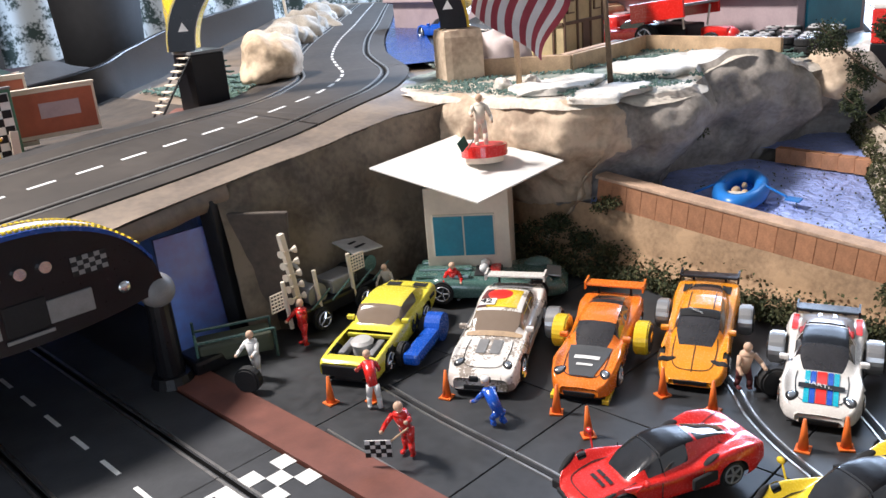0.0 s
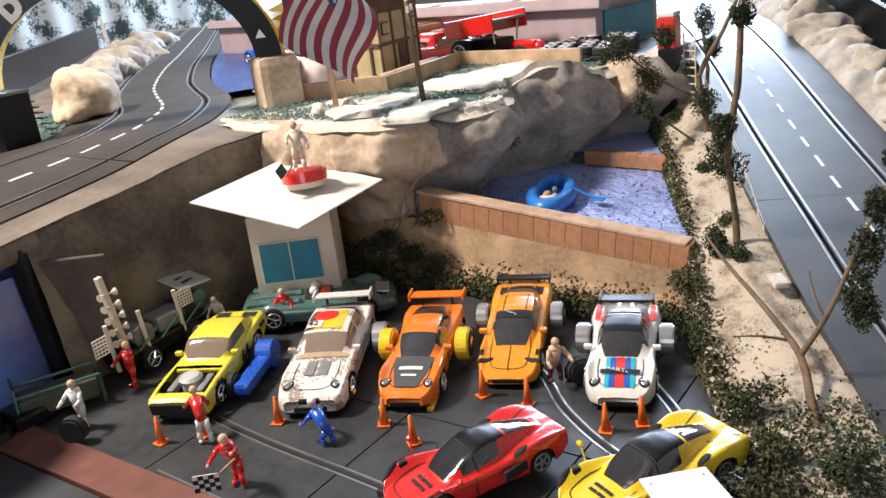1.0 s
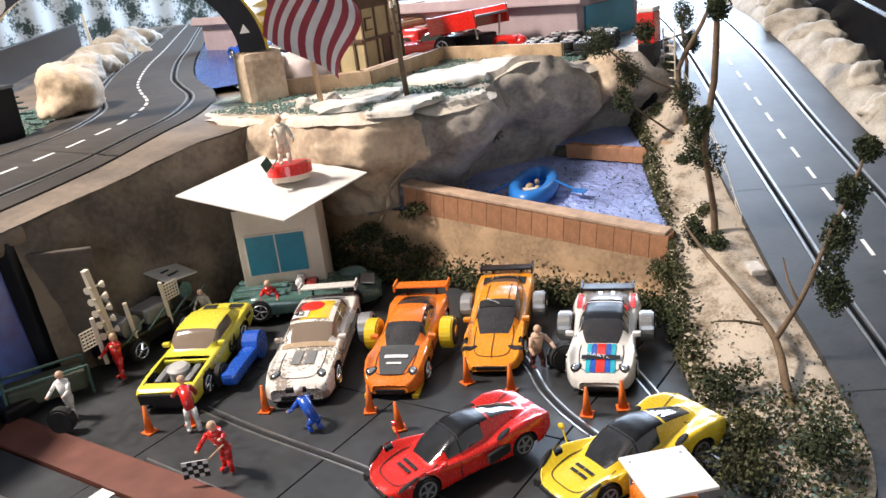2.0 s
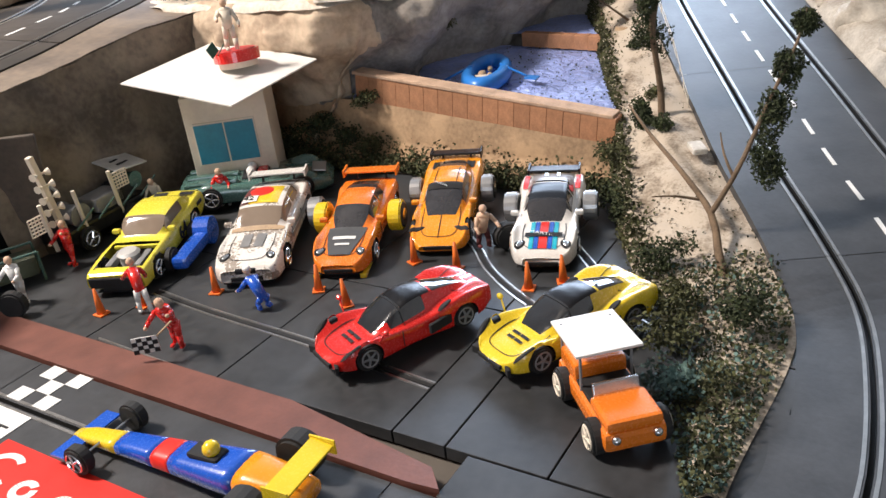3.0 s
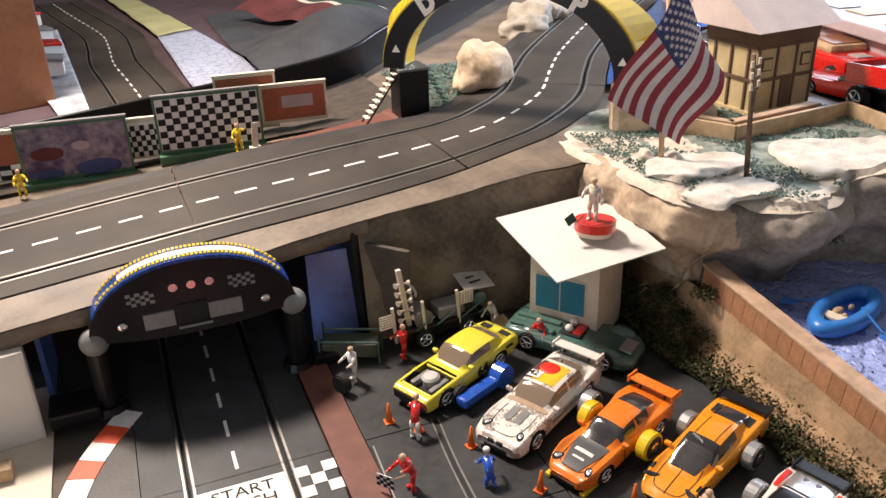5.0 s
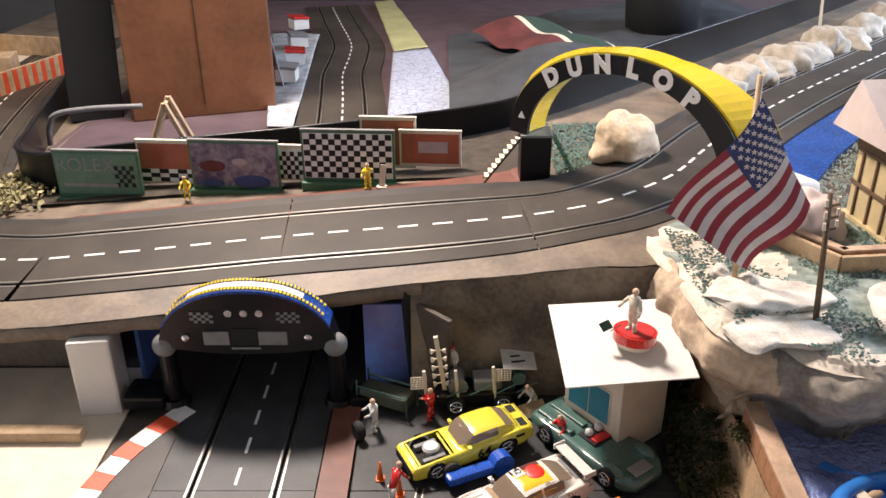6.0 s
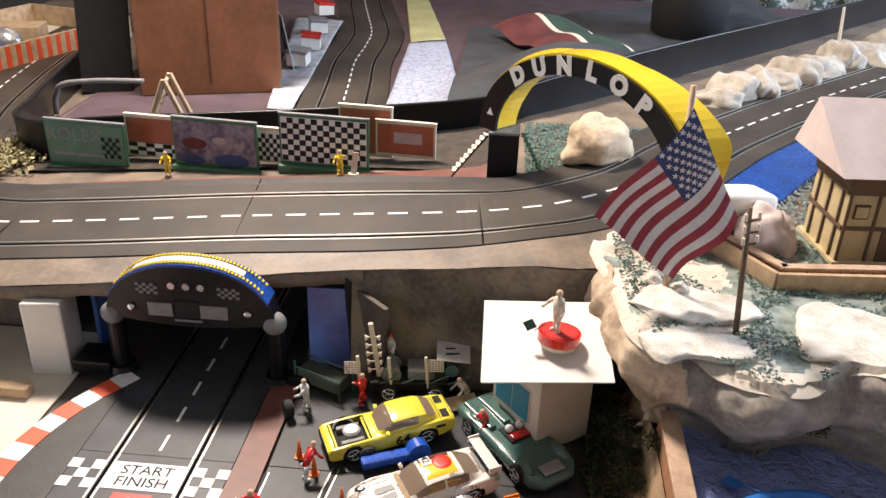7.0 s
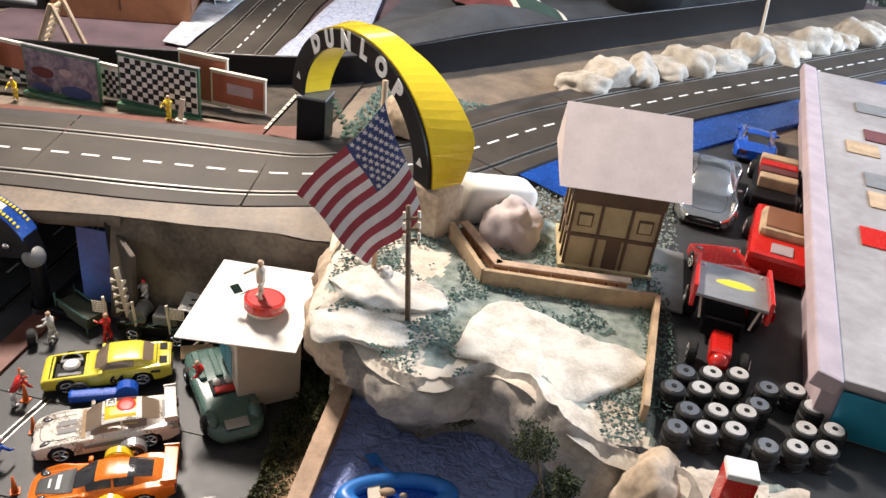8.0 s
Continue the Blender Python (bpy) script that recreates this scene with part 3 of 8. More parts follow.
def plateau_point(u, v):
    p = cl[int(round(u * (len(cl) - 1)))]
    x1, y1 = p[0], p[1]
    x0, y0 = 0.56 + 0.62 * u, 0.42 - 0.05 * u
    x, y = x1 + (x0 - x1) * v, y1 + (y0 - y1) * v
    e = 0.010 * math.exp(-v * 30)
    return (x, y, 0.196 + rim_rise((x1, y1)) * math.exp(-v * 9) - e - 0.022 * min(1, max(0, (x - 0.972) / 0.012)) * min(1, max(0, (y + 0.06) / 0.02)) + 0.003 * fbm(x, y, 0, 24, 6))


plateau = grid_sheet("plateau", len(cl) - 1, 40, plateau_point, M["gravelbed"], "grey-green scattered plateau with a pale rocky rim above the cliff", "ground")
plateau.data.materials.append(M["rim"])
for p in plateau.data.polygons:
    c = p.center
    i, j = p.index // 40, p.index % 40
    if j < 5 + 5 * nz(c.x, c.y, 0, 22, 4) or (c.x < 0.70 and nz(c.x, c.y, 0, 17, 9) > -0.12 and j < 24):
        p.material_index = 1


def slab_thing(outline, z, h, label):
    """A pale plaster rock slab with an uneven outline."""
    n = len(outline)
    cx, cy = sum(p[0] for p in outline) / n, sum(p[1] for p in outline) / n
    ring = spline([(*p,) for p in outline + outline[:1]], 0.008)[:-1]
    k = len(ring)
    verts, faces = [], []
    levels = [(1.03, 0.0), (1.03, 0.6), (1.0, 0.95), (0.96, 1.0), (0.82, 1.05), (0.62, 1.1), (0.4, 1.12), (0.2, 1.12)]
    for f, hh in levels:
        for p in ring:
            x, y = cx + (p[0] - cx) * f, cy + (p[1] - cy) * f
            d = 0.006 * fbm(x, y, hh * 0.05, 40, 3)
            verts.append((x + d, y + d, z + h * hh + 0.0042 * fbm(x, y, 0, 32, 7) * (hh > 0.5)))
    verts.append((cx, cy, z + h * 1.12))
    for a in range(len(levels) - 1):
        for i in range(k):
            faces.append((a * k + i, a * k + (i + 1) % k, (a + 1) * k + (i + 1) % k, (a + 1) * k + i))
    top = (len(levels) - 1) * k
    faces += [(top + i, top + (i + 1) % k, len(verts) - 1) for i in range(k)]
    return tagged(data_part("rock_slab", verts, faces, M["slab"], None, label, True), "", "rock", "plaster slabs")


slab_thing([(0.565, 0.135), (0.60, 0.175), (0.66, 0.165), (0.705, 0.150), (0.715, 0.115), (0.66, 0.095), (0.60, 0.095)], 0.196, 0.006, "pale flat plaster rock slab on the plateau")
slab_thing([(0.565, 0.06), (0.60, 0.085), (0.66, 0.075), (0.69, 0.05), (0.675, 0.02), (0.62, 0.025), (0.585, 0.015)], 0.192, 0.007, "low rounded plaster rock slab at the cliff edge")
slab_thing([(0.745, 0.04), (0.76, 0.125), (0.80, 0.155), (0.88, 0.120), (0.965, 0.085), (0.90, 0.005), (0.85, -0.015), (0.80, 0.02)], 0.196, 0.008, "large pale plaster rock slab tapering to a point")

# dam with brick band
dam = thing("dam", "low dam of upright terracotta bricks with pale coping", "wall", kind="structure")
D0, D1 = Vector((0.612, 0.052, 0.099)), Vector((0.611, -0.285, 0.062))
n = 17
bm = bmesh.new()
box(bm, 0.019, (D1 - D0).length / n - 0.0003, 0.034, None, 0.0006)
brick_mesh = part("brick", bm, M["brick"], dam)
for i in range(n):
    p = D0.lerp(D1, (i + 0.5) / n)
    b = brick_mesh if i == 0 else new("brick", brick_mesh.data)
    b.parent = dam
    b.matrix_basis = pose(p.x, p.y, p.z - 0.034, 6.2, 0, 0)
bm = bmesh.new()
box(bm, 0.023, (D1 - D0).length, 0.004, pose(*((D0 + D1) / 2 + Vector((0.001, 0, -0.001))), 6.2, 0, 0), 0.001)
part("coping", bm, M["brick_top"], dam, "pale worn coping")


def embank_point(u, v):
    y = 0.20 - 0.56 * u
    top = lerp_table(-y, [(-0.052, 0.066), (0.285, 0.034), (0.36, 0.03)])
    foot = max(0.0, v - 0.62) / 0.38
    x = 0.6005 - 0.016 * v - 0.052 * foot ** 1.3 - 0.012 * foot * nz(y, v, 0, 12)
    z = top * (1 - v) ** 1.05
    return (x + (0.0012 + 0.004 * foot) * fbm(y, z, 0, 30), y, z + 0.004 * foot * fbm(x, y, 0, 35, 2) - 0.006 * v)


grid_sheet("embankment", 110, 24, embank_point, M["embank"], "sandy earth bank below the dam", "ground")

# pond water: blue film
def water_mat(name, colour):
    m = mat(name, colour, 0.16, 0, 0.35, 14, 0)
    nt = m.node_tree
    b = nt.nodes["Principled BSDF"]
    for l in list(b.inputs["Roughness"].links):
        nt.links.remove(l)
    b.inputs["Roughness"].default_value = 0.34
    b.inputs["Specular IOR Level"].default_value = 0.9
    tc = nt.nodes.new("ShaderNodeTexCoord")
    n3 = nt.nodes.new("ShaderNodeTexNoise")
    n3.inputs["Scale"].default_value, n3.inputs["Detail"].default_value, n3.inputs["Distortion"].default_value = 75, 4, 0.6
    bp = nt.nodes.new("ShaderNodeBump")
    bp.inputs["Strength"].default_value, bp.inputs["Distance"].default_value = 1.0, 0.012
    nt.links.new(tc.outputs["Object"], n3.inputs["Vector"])
    nt.links.new(n3.outputs["Fac"], bp.inputs["Height"])
    nt.links.new(bp.outputs[0], b.inputs["Normal"])
    return m


M["water"] = water_mat("crinkled_blue_water", (0.36, 0.45, 0.90))
grid_sheet("water", 90, 60, lambda u, v: (0.618 + 0.285 * u, -0.272 + 0.392 * v, 0.060 + 0.0006 * fbm(u, v, 0, 14)), M["water"], "crinkled glossy blue pond water", "water")
grid_sheet("water", 50, 40, lambda u, v: (0.905 + 0.25 * u, -0.20 + 0.25 * v, 0.077 + 0.0006 * fbm(u, v, 0, 14)), M["water"], "upper pond water behind a small brick weir", "water")
weir = thing("weir", "small brick weir between two ponds", "wall", kind="structure")
bm = bmesh.new()
box(bm, 0.014, 0.0205, 0.020, None, 0.0008)
wb = part("brick", bm, M["brick"], weir)
for i in range(6):
    b = wb if i == 0 else new("brick", wb.data)
    b.parent = weir
    b.matrix_basis = pose(0.897 - 0.003 * i, -0.05 - 0.0215 * i, 0.062)

# sand bank between pond and track
BE = spline([(0.158, -0.512, -0.0005), (0.205, -0.529, -0.0005), (0.262, -0.530, -0.0005), (0.348, -0.522, 0), (0.432, -0.489, 0.012), (0.599, -0.386, 0.045), (0.711, -0.347, 0.068), (0.821, -0.288, 0.09), (1.31, -0.043, 0.188), (1.9, 0.27, 0.2)], 0.012)
BI = spline([(0.150, -0.490, -0.004), (0.225, -0.468, -0.004), (0.29, -0.415, -0.004), (0.385, -0.372, 0.0), (0.520, -0.318, 0.03), (0.625, -0.265, 0.062), (0.775, -0.205, 0.078), (1.08, -0.055, 0.1), (1.75, 0.32, 0.2)], 0.012)


def resample(line, n):
    s = np.linspace(0, 1, n + 1)
    d = np.linspace(0, 1, len(line))
    return np.array([[np.interp(t, d, [p[k] for p in line]) for k in range(3)] for t in s])


RE, RI = resample(spline([BE[0]] + [BE[int(i * (len(BE) - 1) / 8)] for i in range(1, 9)], 0.01), 160), resample(spline([BI[0]] + [BI[int(i * (len(BI) - 1) / 8)] for i in range(1, 9)], 0.01), 160)


def bank_point(u, v):
    k = min(159, int(u * 160))
    w = u * 160 - k
    e, q = RE[k] * (1 - w) + RE[k + 1] * w, RI[k] * (1 - w) + RI[k + 1] * w
    p = e + (q - e) * v
    up = 0.007 * math.sin(math.pi * min(1, v * 1.3)) + 0.006 * fbm(p[0], p[1], 0, 26, 3) * math.sin(math.pi * v)
    return (p[0], p[1], p[2] + up - 0.03 * max(0, v - 0.9) * 10)


grid_sheet("sand_bank", 160, 24, bank_point, M["sand"], "pale sandy bank between pond and track", "ground")
grid_sheet("bend_infill", 40, 6, lambda u, v: (0.2 + (0.095 + 0.017 * v) * math.cos(radians(-150 + 130 * u)), -0.43 + (0.095 + 0.017 * v) * math.sin(radians(-150 + 130 * u)), -0.0009), M["asphalt"], "plain black plastic inside the near bend", "ground", smooth=False)
# outer side of the right-hand track
low = [p for p in spline(LOWER) if p[0] > 0.28 and p[1] < 0.4 and p[1] > -0.64][2:]
grid_sheet("outer_verge", len(low) - 1, 8, lambda u, v: tuple(np.array(ribbon([low[max(0, int(round(u * (len(low) - 1))) - 1)], low[int(round(u * (len(low) - 1)))], low[min(len(low) - 1, int(round(u * (len(low) - 1))) + 1)]], [-0.095 - 0.16 * v], [-0.004], [])[0][1])), M["ledge"], "pale plaster verge outside the track", "ground")


# ---- black guard fence ----
def fence(points, height, label):
    line = [np.array((*p, 0.0)) for p in spline(points, 0.02)]
    w = 0.0035
    ob = data_part("guard_fence", *ribbon(line, [-w, -w, -w * 1.8, 0, w * 1.8, w, w], [0, height * 0.94, height * 0.97, height, height * 0.97, height * 0.94, 0], [0] * 6)[:2], M["black"], None, label, True)
    return tagged(ob, "", "fence", "", "structure")


fence([(-0.75, 1.5, 0.085), (-0.66, 1.1, 0.085), (-0.60, 0.88, 0.09), (-0.555, 0.74, 0.10), (-0.48, 0.69, 0.105), (-0.34, 0.715, 0.115), (0.0, 0.775, 0.13), (0.34, 0.85, 0.15), (0.48, 0.95, 0.17), (0.70, 1.18, 0.185), (1.2, 1.72, 0.19), (1.75, 2.35, 0.19)], 0.085, "black plastic guard fence behind the track")
fence([(1.0, -0.52, 0.09), (1.2, -0.40, 0.13), (1.5, -0.24, 0.17), (2.1, 0.06, 0.19)], 0.09, "black glossy guard fence outside the track")


# ---- vehicles ----
def section(x, hw, zb, zs, zt, hwt, crown=0.0):
    """Half outline from sill to roof centre, mirrored: 13 points."""
    h = [(hw * 0.86, zb), (hw * 0.985, zb + 0.18 * (zs - zb)), (hw, zb + 0.55 * (zs - zb)), (hw * 0.97, zb + 0.88 * (zs - zb)), (hw * 0.90 if hwt < hw * 0.9 else hwt, zs), (hwt, zt), (0, zt + crown)]
    return [(x, y, z) for y, z in h] + [(x, -y, z) for y, z in h[-2::-1]]


def loft(sections, closed=True):
    k = len(sections[0])
    verts = [v for s in sections for v in s]
    faces = []
    for i in range(len(sections) - 1):
        for j in range(k - 1):
            faces.append((i * k + j, i * k + j + 1, (i + 1) * k + j + 1, (i + 1) * k + j))
        if closed:
            faces.append((i * k + k - 1, i * k, (i + 1) * k, (i + 1) * k + k - 1))
    faces.append(tuple(range(k))[::-1])
    faces.append(tuple((len(sections) - 1) * k + j for j in range(k)))
    return verts, faces


def smooth_stations(st, n=26):
    x = np.array([s[0] for s in st])
    order = np.argsort(x)
    xs_ = np.linspace(x.min(), x.max(), n)
    cols = []
    for c in range(1, len(st[0])):
        y = np.array([s[c] for s in st])[order]
        v = np.interp(xs_, x[order], y)
        w = v.copy()
        w[1:-1] = 0.25 * v[:-2] + 0.5 * v[1:-1] + 0.25 * v[2:]
        cols.append(w)
    return [(xs_[i], *[c[i] for c in cols]) for i in range(n)]


# tables along the car from nose to tail. body: x, half width, sill, shoulder, deck height
# cabin: x, top height, half width at the base, half width at the roof
SHAPES = dict(
    gt=dict(body=[(0.5, 0.56, 0.16, 0.34, 0.36), (0.47, 0.80, 0.11, 0.46, 0.45), (0.40, 0.94, 0.10, 0.60, 0.52), (0.30, 1.0, 0.10, 0.68, 0.57), (0.18, 0.96, 0.10, 0.63, 0.61), (0, 0.92, 0.10, 0.60, 0.64), (-0.18, 0.97, 0.10, 0.66, 0.68), (-0.30, 1.05, 0.10, 0.75, 0.72), (-0.42, 1.0, 0.13, 0.72, 0.70), (-0.5, 0.84, 0.24, 0.60, 0.60)],
            cabin=[(0.20, 0.60, 0.72, 0.58), (0.13, 0.74, 0.78, 0.58), (0.05, 0.93, 0.80, 0.58), (-0.03, 1.0, 0.80, 0.57), (-0.12, 1.0, 0.79, 0.56), (-0.25, 0.93, 0.75, 0.52), (-0.36, 0.80, 0.68, 0.48), (-0.45, 0.67, 0.60, 0.44)],
            screen=(0.18, 0.03), roof=(0.03, -0.17), back=(-0.17, -0.35), side=(0.10, -0.23), post=-0.085, axles=(0.30, -0.29), wheel=0.265),
    wedge=dict(body=[(0.5, 0.60, 0.14, 0.26, 0.27), (0.46, 0.86, 0.10, 0.37, 0.36), (0.38, 0.97, 0.09, 0.52, 0.45), (0.28, 1.0, 0.09, 0.62, 0.52), (0.12, 0.97, 0.09, 0.62, 0.59), (-0.1, 0.98, 0.10, 0.68, 0.67), (-0.28, 1.03, 0.10, 0.77, 0.74), (-0.42, 1.0, 0.14, 0.77, 0.76), (-0.5, 0.92, 0.26, 0.66, 0.72)],
               cabin=[(0.28, 0.52, 0.72, 0.60), (0.18, 0.70, 0.76, 0.61), (0.06, 0.93, 0.78, 0.60), (-0.02, 1.0, 0.78, 0.58), (-0.14, 1.0, 0.76, 0.56), (-0.28, 0.90, 0.68, 0.50), (-0.40, 0.79, 0.60, 0.46), (-0.45, 0.74, 0.56, 0.44)],
               screen=(0.26, 0.02), roof=(0.02, -0.22), back=(-0.22, -0.38), side=(0.14, -0.16), post=-0.30, axles=(0.31, -0.29), wheel=0.265),
    hyper=dict(body=[(0.5, 0.34, 0.14, 0.24, 0.26), (0.485, 0.56, 0.11, 0.31, 0.30), (0.45, 0.80, 0.09, 0.43, 0.35), (0.40, 0.95, 0.08, 0.57, 0.39), (0.32, 1.0, 0.08, 0.68, 0.43), (0.20, 0.97, 0.08, 0.61, 0.50), (0.05, 0.89, 0.08, 0.52, 0.55), (-0.10, 0.91, 0.08, 0.56, 0.60), (-0.21, 1.0, 0.08, 0.73, 0.65), (-0.32, 1.05, 0.09, 0.83, 0.67), (-0.43, 1.0, 0.14, 0.78, 0.70), (-0.5, 0.86, 0.28, 0.68, 0.68)],
               cabin=[(0.25, 0.46, 0.58, 0.44), (0.17, 0.66, 0.68, 0.50), (0.08, 0.87, 0.72, 0.52), (0.0, 0.98, 0.72, 0.50), (-0.08, 1.0, 0.68, 0.46), (-0.20, 0.94, 0.56, 0.38), (-0.32, 0.83, 0.44, 0.29), (-0.42, 0.70, 0.34, 0.22)],
               screen=(0.235, 0.045), roof=(0.045, -0.16), back=(-0.165, -0.38), side=(0.14, -0.10), post=-0.30, axles=(0.315, -0.30), wheel=0.285),
    sedan=dict(body=[(0.5, 0.74, 0.16, 0.40, 0.42), (0.48, 0.91, 0.12, 0.50, 0.50), (0.40, 0.97, 0.10, 0.60, 0.56), (0.30, 1.0, 0.10, 0.65, 0.59), (0.12, 0.97, 0.10, 0.62, 0.63), (-0.1, 0.97, 0.10, 0.63, 0.65), (-0.29, 1.02, 0.10, 0.69, 0.67), (-0.43, 0.98, 0.12, 0.68, 0.69), (-0.5, 0.88, 0.22, 0.60, 0.64)],
               cabin=[(0.17, 0.61, 0.80, 0.68), (0.12, 0.72, 0.83, 0.68), (0.04, 0.92, 0.84, 0.67), (-0.02, 0.99, 0.84, 0.66), (-0.16, 1.0, 0.83, 0.65), (-0.26, 0.95, 0.82, 0.63), (-0.34, 0.80, 0.78, 0.61), (-0.41, 0.67, 0.74, 0.60)],
               screen=(0.15, 0.01), roof=(0.01, -0.24), back=(-0.24, -0.375), side=(0.09, -0.29), post=-0.115, axles=(0.31, -0.29), wheel=0.27),
    muscle=dict(body=[(0.5, 0.92, 0.22, 0.50, 0.52), (0.48, 0.97, 0.15, 0.58, 0.58), (0.30, 1.0, 0.12, 0.63, 0.61), (0.10, 0.98, 0.12, 0.61, 0.63), (-0.12, 0.98, 0.12, 0.63, 0.65), (-0.26, 1.03, 0.12, 0.71, 0.67), (-0.42, 0.98, 0.14, 0.70, 0.69), (-0.5, 0.92, 0.24, 0.62, 0.67)],
                cabin=[(0.11, 0.62, 0.80, 0.74), (0.07, 0.74, 0.83, 0.74), (0.0, 0.96, 0.84, 0.73), (-0.05, 1.0, 0.84, 0.72), (-0.18, 1.0, 0.84, 0.71), (-0.27, 0.96, 0.82, 0.70), (-0.36, 0.80, 0.78, 0.67), (-0.42, 0.68, 0.76, 0.64)],
                screen=(0.10, -0.01), roof=(-0.01, -0.27), back=(-0.27, -0.37), side=(0.04, -0.22), post=-0.33, axles=(0.31, -0.27), wheel=0.27),
)
SIDE_T = (0.0, 0.07, 0.16, 0.26, 0.36, 0.46, 0.56, 0.66, 0.76, 0.87, 0.95, 1.0)
SIDE_W = (0.86, 0.95, 0.985, 1.0, 1.0, 1.0, 1.0, 0.998, 0.99, 0.975, 0.95, 0.91)
NS = len(SIDE_T)


def add_wheel(car, x, y, r, w, rim_mat, side):
    bm = bmesh.new()
    bmesh.ops.create_cone(bm, cap_ends=True, segments=20, radius1=r, radius2=r, depth=w, matrix=pose(0, 0, 0, 90, 0, 0))
    bmesh.ops.bevel(bm, geom=[e for e in bm.edges if abs(e.verts[0].co.y - e.verts[1].co.y) < 1e-6], offset=r * 0.14, segments=2, affect="EDGES")
    t = part("tyre", bm, M["rubber"], car, "black rubber tyre")
    t.matrix_basis = pose(x, y, r)
    bm = bmesh.new()
    s = side * (w / 2 + 0.0003)
    tube(bm, (0, s - side * 0.002, 0), (0, s - side * 0.0006, 0), r * 0.66, r * 0.66, 18, 1)
    for a in range(18):
        p, q = radians(20 * a), radians(20 * a + 20)
        tube(bm, (r * 0.65 * math.cos(p), s, r * 0.65 * math.sin(p)), (r * 0.65 * math.cos(q), s, r * 0.65 * math.sin(q)), r * 0.07, r * 0.07, 4)
    tube(bm, (0, s - side * 0.0006, 0), (0, s + side * 0.0008, 0), r * 0.18, r * 0.13, 8)
    for k in range(5):
        a = radians(72 * k)
        tube(bm, (0, s, 0), (r * 0.62 * math.cos(a), s, r * 0.62 * math.sin(a)), r * 0.11, r * 0.08, 5)
    part("rim", bm, [rim_mat, M["blackmatt"]], t, "spoked silver rim")


def along(table, k, xs_, passes=2):
    """Column k of a nose-to-tail table, read at xs_ and eased."""
    v = np.interp(-xs_, [-r[0] for r in table], [r[k] for r in table])
    for _ in range(passes):
        w = v.copy()
        w[1:-1] = 0.25 * v[:-2] + 0.5 * v[1:-1] + 0.25 * v[2:]
        v = w
    return v


def car(label, shape, L, W, H, at, heading, body, roof_mat=None, glass=None, rim=None, z=0.0, lights=True, tilt=0.0, low=1.0, group="model cars", lamp=None, category="model car", bay=None):
    """A toy car, nose to +x: one shaped skin cut into body, roof and windows, with open wheel arches."""
    S = SHAPES[shape]
    glass, rim, roof_mat = glass or M["glass"], rim or M["chrome"], roof_mat or body
    c = thing("model_car", label, category, pose(at[0], at[1], z, 0, tilt, heading) @ Matrix.Diagonal((1, 1, low, 1)), group)
    hw, n = W / 2, 76
    # stations: denser towards both ends, where the plan rounds off
    xs_ = 0.5 * np.sin(np.linspace(math.pi / 2, -math.pi / 2, n + 1)) * 0.35 + np.linspace(0.5, -0.5, n + 1) * 0.65
    w_, sill, belt, deck = (along(S["body"], k, xs_) for k in (1, 2, 3, 4))
    top_, cb, cr = (along(S["cabin"], k, xs_, 1) for k in (1, 2, 3))
    x_first, x_last = S["cabin"][0][0], S["cabin"][-1][0]
    r = S["wheel"] * H
    R = r * 1.14
    grid = []
    for i, x in enumerate(xs_):
        hc = max(0.0, top_[i] - deck[i]) if x_last < x < x_first else 0.0
        f = min(1.0, hc / 0.16)
        flare = 1 + 0.022 * sum(math.exp(-((x - a) / 0.075) ** 2) for a in S["axles"])
        half = []
        for t, g in zip(SIDE_T, SIDE_W):
            half.append((w_[i] * g * (flare if 0.2 < t < 0.8 else 1), sill[i] + t * (belt[i] - sill[i])))
        base = min(cb[i], w_[i] * 0.84)
        yr = base * 0.6 * (1 - f) + min(cr[i], base * 0.93) * f
        d0 = deck[i]
        half.append(((w_[i] * 0.91 + base) / 2, belt[i] * 0.45 + d0 * 0.55 + 0.004))
        half.append((base, d0))
        for q, hz in ((0.22, 0.16), (0.60, 0.55), (1.0, 0.87)):
            half.append((base + (yr - base) * q, d0 + hc * hz))
        for q, hz in ((0.88, 0.945), (0.62, 0.985), (0.32, 1.0), (0.0, 1.005)):
            half.append((yr * q, d0 + hc * hz + 0.012 * (1 - q * q)))
        grid.append([(x * L, y * hw, zz * H) for y, zz in half])
    k = len(grid[0])
    for row in grid:
        for j in range(NS):
            x, y, zz = row[j]
            for a in S["axles"]:
                d = math.hypot(x - a * L, zz - r)
                if abs(d - R) < 0.0014 and zz > 0:
                    row[j] = (a * L + (x - a * L) * R / d, y, r + (zz - r) * R / d)
    full = 2 * k - 1
    verts = [p for row in grid for p in row + [(q[0], -q[1], q[2]) for q in row[-2::-1]]]
    names = ("body", "roof", "windscreen", "rear_window", "side_window", "side_window ")
    sets = {m: [] for m in names}
    for i in range(n):
        xm = (xs_[i] + xs_[i + 1]) / 2
        for j in range(full - 1):
            q = (i * full + j, i * full + j + 1, (i + 1) * full + j + 1, (i + 1) * full + j)
            jj = j if j < k - 1 else full - 2 - j
            cen = np.mean([verts[p] for p in q], axis=0)
            if jj < NS and any(math.hypot(cen[0] - a * L, cen[2] - r) < R for a in S["axles"]):
                continue
            if bay and bay[1] < xm < bay[0] and jj >= NS + 1:
                continue
            key = "body"
